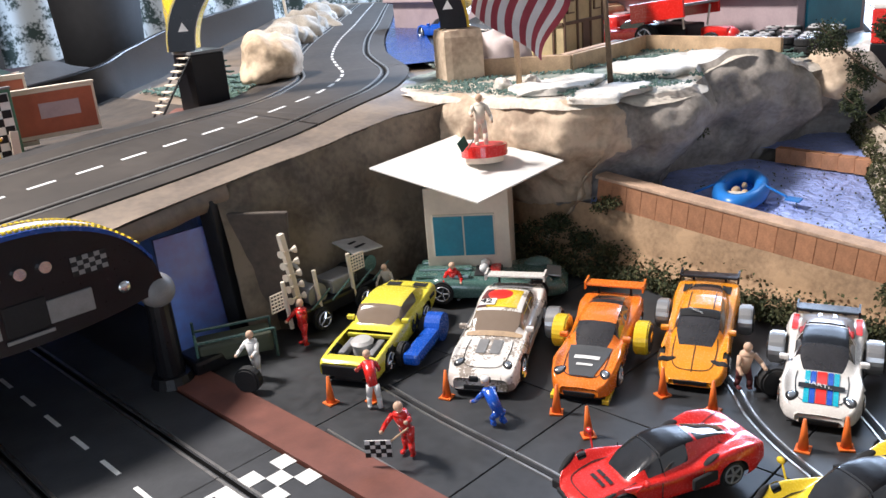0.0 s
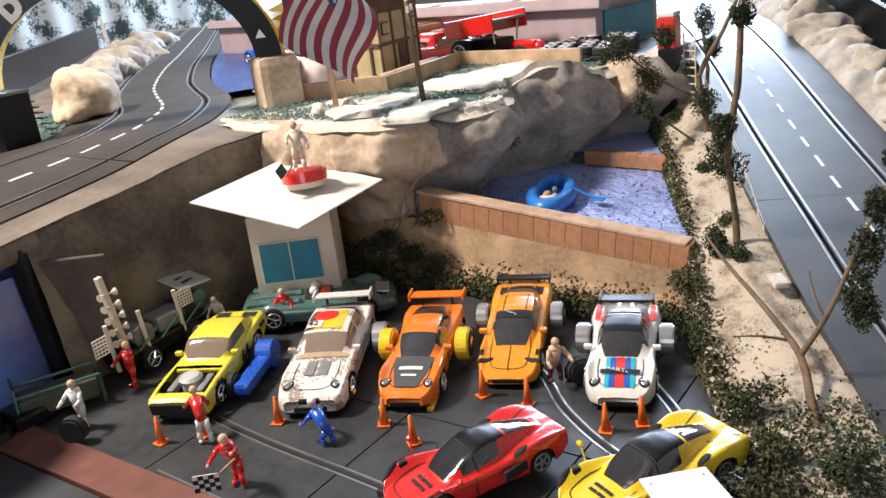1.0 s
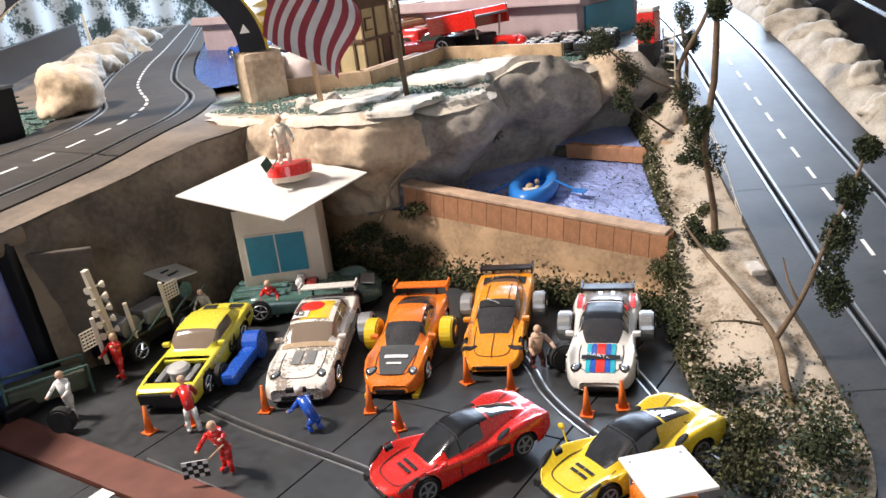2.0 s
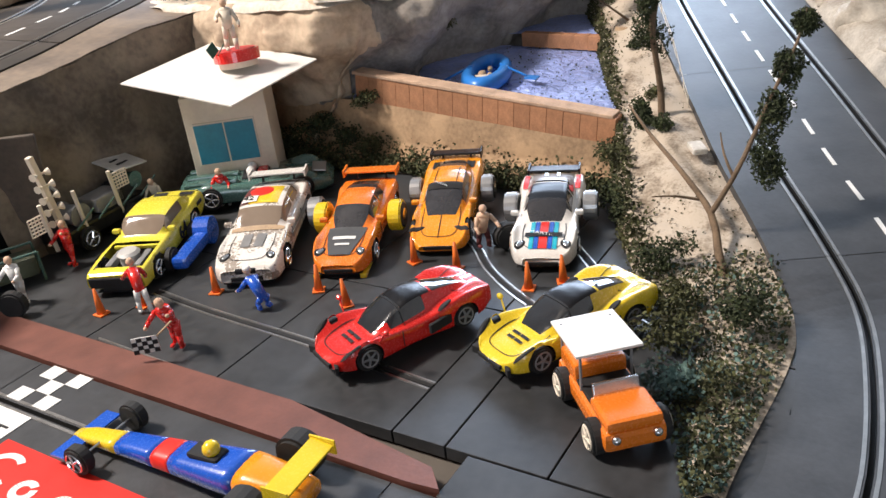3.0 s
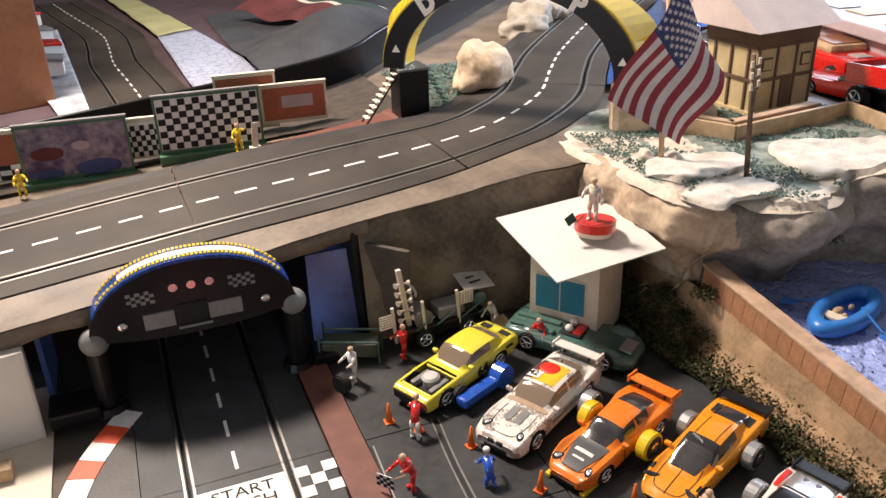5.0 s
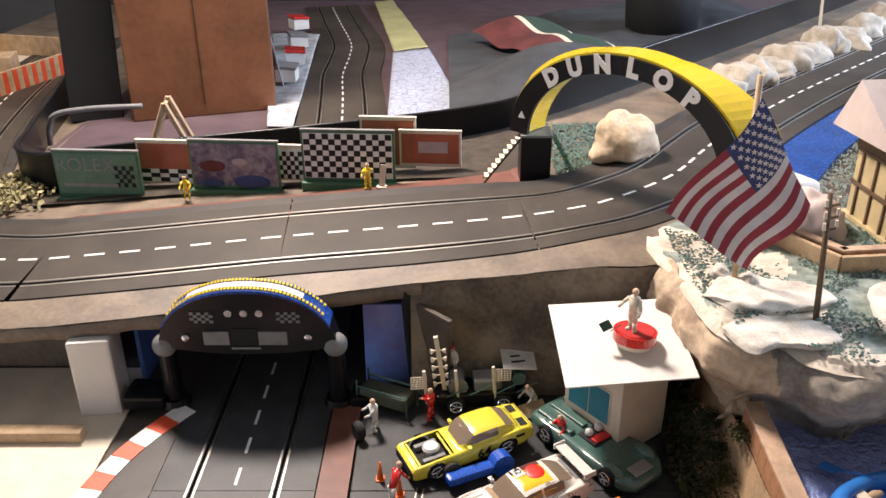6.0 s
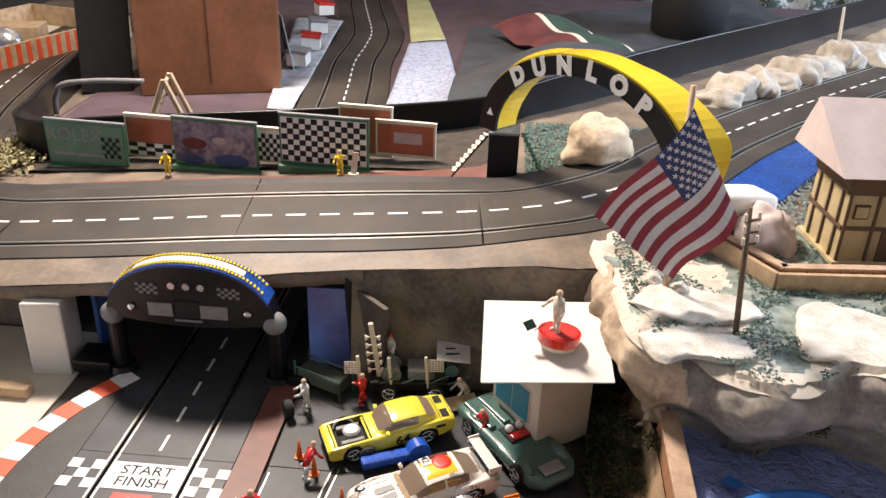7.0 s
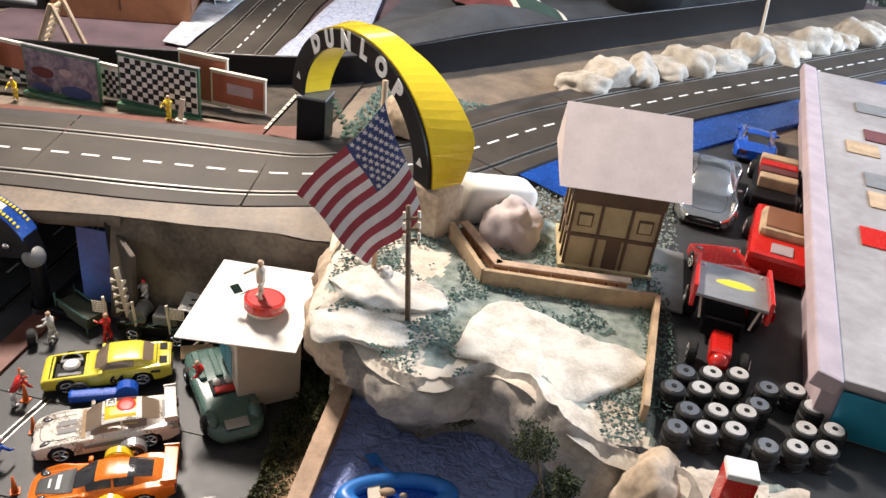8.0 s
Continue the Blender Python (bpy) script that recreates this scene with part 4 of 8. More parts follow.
            if jj >= NS + 4:
                if S["screen"][1] < xm < S["screen"][0]:
                    key = "windscreen"
                elif S["back"][1] < xm < S["back"][0] - 0.012:
                    key = "rear_window"
                elif S["roof"][1] < xm < S["roof"][0]:
                    key = "roof"
            elif NS + 2 <= jj and S["side"][1] < xm < S["side"][0] and abs(xm - S["post"]) > 0.011:
                key = "side_window" if j < k else "side_window "
            sets[key].append(q)
    sets["body"] += [tuple(range(full)), tuple((n * full + j for j in range(full)))[::-1]]
    for m in names:
        if not sets[m]:
            continue
        used = sorted({p for q in sets[m] for p in q})
        at_ = {p: a for a, p in enumerate(used)}
        mt = body if m == "body" else roof_mat if m == "roof" else glass
        ob = data_part(m.strip(), [verts[p] for p in used], [tuple(at_[p] for p in q)[::-1] for q in sets[m]], mt, c, "" if m in ("body", "roof") else "tinted window", True)
        sub = ob.modifiers.new("round", "SUBSURF")
        sub.levels = sub.render_levels = 1

    def top(x, y):
        a = float(np.interp(-x / L, -xs_, np.arange(n + 1)))
        i = min(n - 1, int(a))
        zz = [np.interp(abs(y), [p[1] for p in grid[e][NS - 1:]][::-1], [p[2] for p in grid[e][NS - 1:]][::-1]) for e in (i, i + 1)]
        return float(zz[0] + (zz[1] - zz[0]) * (a - i))

    bm = bmesh.new()
    box(bm, L * 0.88, W * 0.70, 0.20 * H, pose(-0.01 * L, 0, 0.08 * H))
    part("chassis", bm, M["blackmatt"], c, "dark underbody")
    bm = bmesh.new()
    box(bm, L * 0.03, W * 0.74, 0.030 * H, pose(0.470 * L, 0, 0.085 * H), 0.0004)
    part("splitter", bm, M["blackmatt"], c, "black front splitter")
    bm = bmesh.new()
    box(bm, 0.004, W * 0.46, 0.10 * H, pose(0.4935 * L, 0, 0.17 * H), 0.0008)
    part("grille", bm, M["blackmatt"], c, "black air intake")
    for sy in (-1, 1):
        if shape != "hyper":
            xm = S["side"][0] * L
            bm = bmesh.new()
            box(bm, 0.005, 0.0075, 0.0048, pose(xm, sy * hw * 0.97, top(xm, hw * 0.86) + 0.001), 0.0014)
            part("mirror", bm, body, c, "door mirror")
        for xs2, q in ((0.10, 0.952), (-0.13, 0.972)):
            bm = bmesh.new()
            box(bm, 0.0005, 0.0006, 0.36 * H, pose(xs2 * L, sy * hw * q, 0.20 * H))
            part("door_seam", bm, M["blackmatt"], c)
        bm = bmesh.new()
        box(bm, 0.004, 0.012, 0.006, pose(-0.497 * L, sy * hw * 0.55, 0.46 * H), 0.001)
        part("tail_light", bm, M["redcloth"], c, "dark red tail light")
        for xa in S["axles"]:
            add_wheel(c, xa * L, sy * hw * 0.885, r, hw * 0.20, rim, sy)
        if lights:
            blob_on(c, top, 0.405 * L, sy * hw * 0.66, 0.0068, 0.0042, sy * 28, M["blackmatt"], "dark lamp bowl", "headlight_bowl", 0.0007)
            blob_on(c, top, 0.402 * L, sy * hw * 0.66, 0.0046, 0.0028, sy * 28, lamp or M["chrome"], "clear headlight", "headlight", 0.0013)
    seams_on(c, top, [[(0.20 * L, -0.60 * hw), (0.30 * L, -0.62 * hw), (0.42 * L, -0.50 * hw), (0.445 * L, 0), (0.42 * L, 0.50 * hw), (0.30 * L, 0.62 * hw), (0.20 * L, 0.60 * hw)]] if not bay else [], "bonnet_seam")
    return c, top, None


def blob_on(c, top, cx, cy, rx, ry, turn, material, label, name, lift=0.0009):
    """A small oval patch that follows the skin."""
    v, f = [(cx, cy, top(cx, cy) + lift)], []
    ct_, sn_ = math.cos(radians(turn)), math.sin(radians(turn))
    for q in (0.5, 0.85, 1.0):
        for i in range(18):
            a = 2 * math.pi * i / 18
            u, w = rx * q * math.cos(a), ry * q * math.sin(a)
            x, y = cx + u * ct_ - w * sn_, cy + u * sn_ + w * ct_
            v.append((x, y, top(x, y) + lift * (1 if q < 1 else -0.2)))
    f = [(0, 1 + i, 1 + (i + 1) % 18) for i in range(18)]
    f += [(1 + b * 18 + i, 19 + b * 18 + i, 19 + b * 18 + (i + 1) % 18, 1 + b * 18 + (i + 1) % 18) for b in (0, 1) for i in range(18)]
    return data_part(name, v, f, material, c, label, True)


def seams_on(c, top, lines, name, width=0.00035):
    for pts in lines:
        v = []
        line = spline(pts, 0.003)
        for i, p in enumerate(line):
            a, b = line[max(0, i - 1)], line[min(len(line) - 1, i + 1)]
            t = (b - a) / (np.linalg.norm(b - a) + 1e-9)
            for s in (-width, width):
                x, y = p[0] - t[1] * s, p[1] + t[0] * s
                v.append((x, y, top(x, y) + 0.0006))
        data_part(name, v, [(2 * i, 2 * i + 2, 2 * i + 3, 2 * i + 1) for i in range(len(line) - 1)], M["blackmatt"], c, "fine dark panel gap")


def strip_on(car_ob, top, x0, x1, y0, y1, material, label, L, lift=0.0009, name="stripe", taper=1.0):
    """A thin decal that follows the skin; taper narrows it towards x1."""
    v, f = [], []
    for i, x in enumerate(np.linspace(x0 * L, x1 * L, 13)):
        s = 1 + (taper - 1) * (i / 12) ** 1.5
        for y in np.linspace(y0 * s, y1 * s, 7):
            v.append((x, y, top(x, y) + lift))
    for i in range(12):
        for j in range(6):
            f.append((i * 7 + j, (i + 1) * 7 + j, (i + 1) * 7 + j + 1, i * 7 + j + 1))
    return data_part(name, v, f, material, car_ob, label, True)


def rear_wing(c, L, W, z, x, material, chord=0.020, posts=0.008):
    bm = bmesh.new()
    box(bm, chord, W, 0.0026, pose(x, 0, z, 0, -6, 0), 0.001)
    for sy in (-1, 1):
        box(bm, chord * 1.1, 0.0018, 0.008, pose(x, sy * W / 2, z - 0.003))
    w = part("rear_wing", bm, material, c, "raised rear wing")
    for sy in (-1, 1):
        bm = bmesh.new()
        tube(bm, (x + 0.003, sy * W * 0.28, z - posts), (x, sy * W * 0.28, z + 0.001), 0.0014, 0.0012, 6)
        part("wing_support", bm, M["blackmatt"], c)


def side_drums(c, x, y, r, w, material, label, sides=(-1, 1)):
    for sy in sides:
        bm = bmesh.new()
        bmesh.ops.create_cone(bm, cap_ends=True, segments=24, radius1=r, radius2=r, depth=w, matrix=pose(x, sy * y, r, 90, 0, 0))
        bmesh.ops.bevel(bm, geom=[e for e in bm.edges if abs(e.verts[0].co.y - e.verts[1].co.y) < 1e-6], offset=0.0015, segments=2, affect="EDGES")
        d = part("wheel_cover", bm, material, c, label, False)
        bm = bmesh.new()
        tube(bm, (x, sy * (y + w / 2), r), (x, sy * (y + w / 2 + 0.0012), r), r * 0.8, r * 0.72, 20)
        part("tyre_face", bm, M["rubber"], d, "black tyre face")
        bm = bmesh.new()
        tube(bm, (x, sy * (y + w / 2 + 0.001), r), (x, sy * (y + w / 2 + 0.002), r), r * 0.45, r * 0.3, 12)
        part("hub", bm, M["chrome"], d, "silver hub")


# yellow muscle car with open engine bay
c, st, cs = car("lemon yellow model muscle car with its bonnet removed", "muscle", 0.164, 0.060, 0.046, (0.277, 0.081), 205, M["lemon"], glass=M["amberglass"], tilt=3.5, z=0.004, low=0.92, lights=False, bay=(0.445, 0.155))
bm = bmesh.new()
box(bm, 0.052, 0.047, 0.003, pose(0.049, 0, 0.0140))
part("engine_bay", bm, M["blackmatt"], c, "open black engine bay")
bm = bmesh.new()
tube(bm, (0.046, 0, 0.016), (0.046, 0, 0.0285), 0.0095, 0.0095, 24)
tube(bm, (0.046, 0, 0.0285), (0.046, 0, 0.0315), 0.0112, 0.0085, 24)
part("air_filter", bm, M["palemetal"], c, "round silver air filter")
for dy in (-0.0145, 0.0145):
    bm = bmesh.new()
    box(bm, 0.030, 0.007, 0.008, pose(0.048, dy, 0.017), 0.002)
    part("cylinder_head", bm, M["greyp"], c, "grey cylinder head")
for dx, dy, sx, sy in ((0.070, 0.0, 0.003, 0.047), (0.028, 0.0, 0.003, 0.047)):
    bm = bmesh.new()
    box(bm, sx, sy, 0.004, pose(dx, dy, 0.0225), 0.0008)
    part("bay_brace", bm, M["lemon"], c, "yellow cross brace")
bm = bmesh.new()
box(bm, 0.004, 0.052, 0.012, pose(0.0812, 0, 0.0105), 0.0015)
part("front_grille", bm, M["blackmatt"], c, "deep black front grille")
for y0 in (-0.022, 0.007):
    strip_on(c, st, -0.47, -0.41, y0, y0 + 0.015, M["blackmatt"], "black marks on the boot", 0.164, name="boot_mark")
seams_on(c, st, [[(-0.39 * 0.164, -0.027), (-0.39 * 0.164, 0.027)], [(-0.49 * 0.164, -0.024), (-0.49 * 0.164, 0.024)]], "boot_seam")
for sy in (-1, 1):
    words("door_number", "64", 0.019, pose(-0.012, sy * 0.0306, 0.0175, 90, 0, 0 if sy < 0 else 180), M["blackmatt"], c, "black race number", 0.0003, bold=0.0004)
    for x, w in ((0.050, 0.010), (-0.062, 0.012)):
        bm = bmesh.new()
        box(bm, w, 0.0006, 0.004, pose(x, sy * 0.0308, 0.0235))
        part("side_mark", bm, M["blackmatt"], c, "small black mark on the flank")
# blue ramp car beside it
bl = thing("blue_trolley", "glossy blue model trolley with black wheels", "trolley", pose(0.292, 0.036, 0, 0, 0, 205))
bm = bmesh.new()
box(bm, 0.085, 0.016, 0.012, pose(0.0, 0, 0.006), 0.004)
part("body", bm, M["bluep"], bl)
bm = bmesh.new()
tube(bm, (-0.030, -0.008, 0.014), (-0.030, 0.008, 0.014), 0.0145, 0.0145, 20)
part("wheel_cover", bm, M["bluep"], bl, "rounded blue wheel cover")
for x in (-0.030, 0.030):
    add_wheel(bl, x, -0.012, 0.012, 0.008, M["chrome"], -1)

# white rally saloon
c, st, cs = car("white model saloon with red and yellow roof patch", "sedan", 0.170, 0.065, 0.049, (0.334, -0.024), 208, M["camo"], glass=M["amberglass"], tilt=3.5, z=0.004, low=0.9)
strip_on(c, st, -0.005, -0.225, -0.0235, 0.0235, M["yellow"], "yellow roof panel", 0.168, 0.0007, "roof_panel")
strip_on(c, st, -0.005, -0.225, -0.0235, -0.0125, M["redcloth"], "dark red roof side", 0.168, 0.0010, "roof_band")
blob_on(c, st, -0.026, -0.004, 0.0125, 0.0135, 0, M["logo_red"], "red roof disc", "roof_disc", 0.0013)
strip_on(c, st, -0.015, -0.085, -0.0225, -0.0045, M["white"], "white number field", 0.168, 0.0017, "number_field")
words("roof_number", "42", 0.0115, pose(-0.0085, -0.0135, st(-0.0085, -0.0135) + 0.0022, 0, 0, 90), M["blackmatt"], c, "black race number", 0.0003)
strip_on(c, st, 0.135, 0.165, -0.026, 0.026, M["wood"], "tan windscreen strip", 0.168, 0.0008, "windscreen_strip")
strip_on(c, st, -0.40, -0.46, -0.018, 0.018, M["greyp"], "grey print on the boot lid", 0.168, name="boot_print")
rear_wing(c, 0.168, 0.060, 0.0445, -0.078, M["whitep"], 0.014)
strip_on(c, st, 0.20, 0.33, -0.011, -0.002, M["greyp"], "grey bonnet vents", 0.168, name="bonnet_vent")
strip_on(c, st, 0.20, 0.33, 0.002, 0.011, M["greyp"], "grey bonnet vents", 0.168, name="bonnet_vent")
side_drums(c, -0.030, 0.046, 0.0165, 0.014, M["silver"], "silver rear wheel cover", (1,))
for sy in (-1, 1):
    bm = bmesh.new()
    box(bm, 0.007, 0.009, 0.006, pose(0.0825, sy * 0.0055, 0.0165), 0.002)
    part("kidney_grille", bm, M["blackmatt"], c, "black kidney grille")
    bm = bmesh.new()
    box(bm, 0.07, 0.0006, 0.006, pose(-0.01, sy * 0.0332, 0.019))
    part("side_lettering_bar", bm, M["greyp"], c, "plain grey bar on the door")

# orange sports car
c, st, cs = car("orange model sports car with grey bonnet and orange wing", "gt", 0.162, 0.058, 0.044, (0.376, -0.106), 202, M["orange"], tilt=3.5, z=0.004, low=0.9)
strip_on(c, st, 0.19, 0.45, -0.0185, 0.0185, M["bonnetgrey"], "dark grey bonnet panel", 0.158, name="bonnet_panel", taper=0.55)
strip_on(c, st, 0.285, 0.315, -0.011, 0.011, M["white"], "plain pale bar", 0.158, 0.0017, "label_bar")
strip_on(c, st, 0.355, 0.372, -0.007, 0.007, M["white"], "plain pale bar", 0.158, 0.0017, "label_bar")
rear_wing(c, 0.162, 0.056, 0.039, -0.076, M["orange"], 0.016, 0.014)
side_drums(c, -0.012, 0.0375, 0.017, 0.013, M["yellow"], "yellow wheel cover")
for sy in (-1, 1):
    bm = bmesh.new()
    box(bm, 0.045, 0.006, 0.005, pose(0.058, sy * 0.022, 0.0, 0, 0, 0), 0.001)
    part("ramp", bm, M["yellow"], c, "yellow ramp under the wheel")

# amber wedge sports car
c, st, cs = car("amber orange wedge-shaped model sports car with black wing", "wedge", 0.164, 0.059, 0.044, (0.446, -0.169), 202, M["amber"], lights=False, tilt=3.5, z=0.004, low=0.9)
rear_wing(c, 0.164, 0.054, 0.0365, -0.079, M["black"], 0.015, 0.014)
side_drums(c, -0.030, 0.0372, 0.0155, 0.012, M["silver"], "silver wheel cover")
bm = bmesh.new()
bm.free()
strip_on(c, st, 0.035, 0.085, -0.0165, 0.0165, M["blackmatt"], "black windscreen banner", 0.156, 0.0008, "windscreen_banner")
for sy in (-1, 1):
    blob_on(c, st, 0.400 * 0.156, sy * 0.0215, 0.0085, 0.0026, sy * 62, M["blackmatt"], "slanted dark headlight", "headlight", 0.0008)
    strip_on(c, st, -0.30, -0.40, sy * 0.014, sy * 0.022, M["blackmatt"], "black rear air slot", 0.156, name="air_slot")
seams_on(c, st, [[(0.27 * 0.156, 0.0), (0.48 * 0.156, 0.0)], [(0.02 * 0.156, 0.011), (-0.20 * 0.156, 0.011)], [(0.02 * 0.156, -0.011), (-0.20 * 0.156, -0.011)]], "panel_seam")
words("lettering", "MICHELIN", 0.0046, pose(0.0094, 0, st(0.0094, 0) + 0.0016, 0, 24, 90), M["white"], c, "white capitals on the banner", 0.0001)

# white sports car with blue and red stripes
c, st, cs = car("white and silver model sports car with blue and red stripes", "gt", 0.152, 0.061, 0.042, (0.444, -0.280), 199, M["whitep"], roof_mat=M["black"], tilt=3.5, z=0.004, low=0.9)
for k, (y, m) in enumerate(((-0.0105, "ltblue"), (-0.0062, "bluep"), (0.0, "logo_red"), (0.0062, "bluep"), (0.0105, "ltblue"))):
    w = 0.0036 if m == "logo_red" else 0.0019
    strip_on(c, st, 0.20, 0.46, y - w, y + w, M[m], "racing stripe", 0.148)
bar = strip_on(c, st, 0.315, 0.355, -0.0165, 0.0165, M["blackmatt"], "black name bar", 0.148, 0.0018, "name_bar")
words("lettering", "MARTINI", 0.0066, pose(0.148 * 0.335, 0, st(0.148 * 0.335, 0) + 0.0028, 0, 12, 90), M["white"], c, "white capitals on the bonnet bar", 0.0001)
rear_wing(c, 0.152, 0.050, 0.0315, -0.072, M["black"], 0.016, 0.012)
strip_on(c, st, -0.46, -0.20, -0.020, 0.020, M["silver"], "silver engine cover", 0.148, 0.0012, "engine_cover")
for sy in (-1, 1):
    strip_on(c, st, -0.40, -0.22, sy * 0.0225, sy * 0.0275, M["logo_red"], "red rear stripe", 0.148, 0.0012)
    bm = bmesh.new()
    tube(bm, (-0.040, sy * 0.006, 0.034), (-0.055, sy * 0.006, 0.034), 0.003, 0.003, 10)
    part("exhaust", bm, M["chrome"], c, "silver top exhaust")
side_drums(c, -0.022, 0.0375, 0.0155, 0.013, M["silver"], "silver wheel cover")

# two hypercars
for colour, at, hd, label in (("red", (0.238, -0.247), 155, "glossy red model hypercar with black roof"), ("yellow", (0.281, -0.366), 153, "glossy yellow model hypercar with black roof")):
    c, st, cs = car(label, "hyper", 0.139, 0.058, 0.036, at, hd, M[colour], roof_mat=M["black"], rim=M["greyp"], glass=M["greyglass"], group="hypercars", z=0.004, lights=False)
    Lh = 0.139
    for sy in (-1, 1):
        strip_on(c, st, 0.285, 0.305, sy * 0.0006, sy * 0.0090, M["blackmatt"], "black bonnet vent", Lh, name="bonnet_vent")
        strip_on(c, st, 0.325, 0.345, sy * 0.0006, sy * 0.0080, M["blackmatt"], "black bonnet vent", Lh, name="bonnet_vent")
        bm = bmesh.new()
        tube(bm, (0.034, sy * 0.027, 0.019), (0.032, sy * 0.035, 0.030), 0.0007, 0.0007, 6)
        ball(bm, (0.032, sy * 0.036, 0.0305), 0.0032, 0.75, 0, 2, 0.7, 1.0)
        part("wing_mirror", bm, M[colour], c, "small stalked mirror")
        bm = bmesh.new()
        box(bm, 0.026, 0.003, 0.008, pose(-0.020, sy * 0.0290, 0.010, 0, 0, sy * 10), 0.001)
        part("side_intake", bm, M["blackmatt"], c, "black side intake")
        blob_on(c, st, 0.405 * Lh, sy * 0.0245, 0.0085, 0.0022, sy * -18, M["blackmatt"], "slim dark headlight", "headlight", 0.0008)
        blob_on(c, st, -0.19 * Lh, sy * 0.0245, 0.0070, 0.0030, sy * 10, M["blackmatt"], "dark haunch scoop", "scoop", 0.0008)
        bm = bmesh.new()
        box(bm, 0.003, 0.016, 0.0065, pose(0.0655, sy * 0.0150, 0.0040, 0, 0, sy * -22), 0.001)
        part("nose_intake", bm, M["blackmatt"], c, "black nose intake")
    seams_on(c, st, [[(0.06 * Lh, -0.022), (0.06 * Lh, 0.022)], [(-0.30 * Lh, 0.012), (-0.47 * Lh, 0.020)], [(-0.30 * Lh, -0.012), (-0.47 * Lh, -0.020)]], "panel_seam")

# low open sports prototype, grey-green
pr = thing("model_car", "grey-green open model racing car with two red-suited drivers", "model car", pose(0.440, 0.082, 0.004, 0, 0, -53), "model cars")
st2 = smooth_stations([(0.085, 0.022, 0.004, 0.010, 0.011, 0.014), (0.075, 0.036, 0.003, 0.018, 0.017, 0.018), (0.045, 0.039, 0.003, 0.024, 0.020, 0.020), (0.01, 0.036, 0.003, 0.020, 0.021, 0.024), (-0.03, 0.038, 0.003, 0.025, 0.024, 0.024), (-0.065, 0.039, 0.004, 0.025, 0.025, 0.024), (-0.085, 0.034, 0.008, 0.022, 0.024, 0.022)], 30)
v, f = loft([section(*s, 0.001) for s in st2])
data_part("body", v, f, M["greenp"], pr, "", True)
bm = bmesh.new()
box(bm, 0.030, 0.034, 0.003, pose(-0.002, 0, 0.0215), 0.001)
part("cockpit", bm, M["blackmatt"], pr, "dark open cockpit")
bm = bmesh.new()
for dy in (-0.008, 0.008):
    ball(bm, (-0.006, dy, 0.029), 0.0055, 1, 0, 2)
part("helmets", bm, M["white"], pr, "pale round helmets", True)
bm = bmesh.new()
box(bm, 0.012, 0.026, 0.005, pose(0.006, 0, 0.022), 0.002)
part("seats", bm, M["red"], pr, "red cockpit seats")
bm = bmesh.new()
for dy in (-0.022, 0.0, 0.022):
    box(bm, 0.060, 0.010, 0.006, pose(-0.050, dy, 0.0225), 0.002)
part("rear_deck_ribs", bm, M["greenp"], pr, "raised rear deck ribs")
for x in (0.052, -0.050):
    for sy in (-1, 1):
        bm = bmesh.new()
        ball(bm, (x, sy * 0.028, 0.018), 0.013, 0.8, 0, 2, 1.4, 0.7)
        part("wheel_bulge", bm, M["greenp"], pr, "", True)
        add_wheel(pr, x, sy * 0.036, 0.0125, 0.010, M["chrome"], sy)
bm = bmesh.new()
box(bm, 0.016, 0.030, 0.002, pose(0.070, 0, 0.0195, 0, 8, 0), 0.0008)
part("nose_panel", bm, M["silver"], pr, "worn silver-blue nose panel")


# ---- shed with card roof ----
shed = thing("shed", "cream card shed with teal windows and flat white roof", "shed", pose(0.470, 0.135, 0))
TW = pose(0, 0, 0, 0, 0, 37)
bm = bmesh.new()
box(bm, 0.086, 0.094, 0.120, TW, 0.001)
part("wall", bm, M["cream"], shed)
bm = bmesh.new()
box(bm, 0.0025, 0.070, 0.050, TW @ pose(-0.0440, 0.004, 0.040), 0.0006)
fr = part("window", bm, M["cream"], shed, "window with pale frame")
for sy in (-1, 1):
    bm = bmesh.new()
    box(bm, 0.0012, 0.0325, 0.046, TW @ pose(-0.0456, 0.004 + sy * 0.0172, 0.042), 0.0003)
    part("pane", bm, M["tealpane"], fr, "teal glazed pane")
bm = bmesh.new()
v = [(0.388, 0.210, 0.140), (0.543, 0.207, 0.151), (0.547, 0.057, 0.130), (0.391, 0.048, 0.122)]
vs = [bm.verts.new((p[0] - 0.470, p[1] - 0.135, p[2])) for p in v]
f = bm.faces.new(vs)
bm.normal_update()
r = bmesh.ops.extrude_face_region(bm, geom=[f])
bmesh.ops.translate(bm, verts=[q for q in r["geom"] if isinstance(q, bmesh.types.BMVert)], vec=(0, 0, 0.0016))
bmesh.ops.recalc_face_normals(bm, faces=bm.faces)
part("roof", bm, M["whitecard"], shed, "thin white card roof")

# red drum with figurine on the roof
dr = thing("drum", "red round tin with pale base on the card roof", "tin", pose(0.482, 0.118, 0.1385, -4, 3, 0))
bm = bmesh.new()
tube(bm, (0, 0, 0), (0, 0, 0.007), 0.022, 0.022, 28)
part("base", bm, M["cream"], dr, "cream round base")
bm = bmesh.new()
tube(bm, (0, 0, 0.007), (0, 0, 0.019), 0.0265, 0.0265, 32)
part("rim", bm, M["red"], dr, "glossy red band")
bm = bmesh.new()
tube(bm, (0, 0, 0.017), (0, 0, 0.0196), 0.0225, 0.0225, 32)
part("top", bm, mat("red_inside", (0.50, 0.03, 0.03), 0.5, 0, 0.1, 60, 0.05), dr, "dull red top")


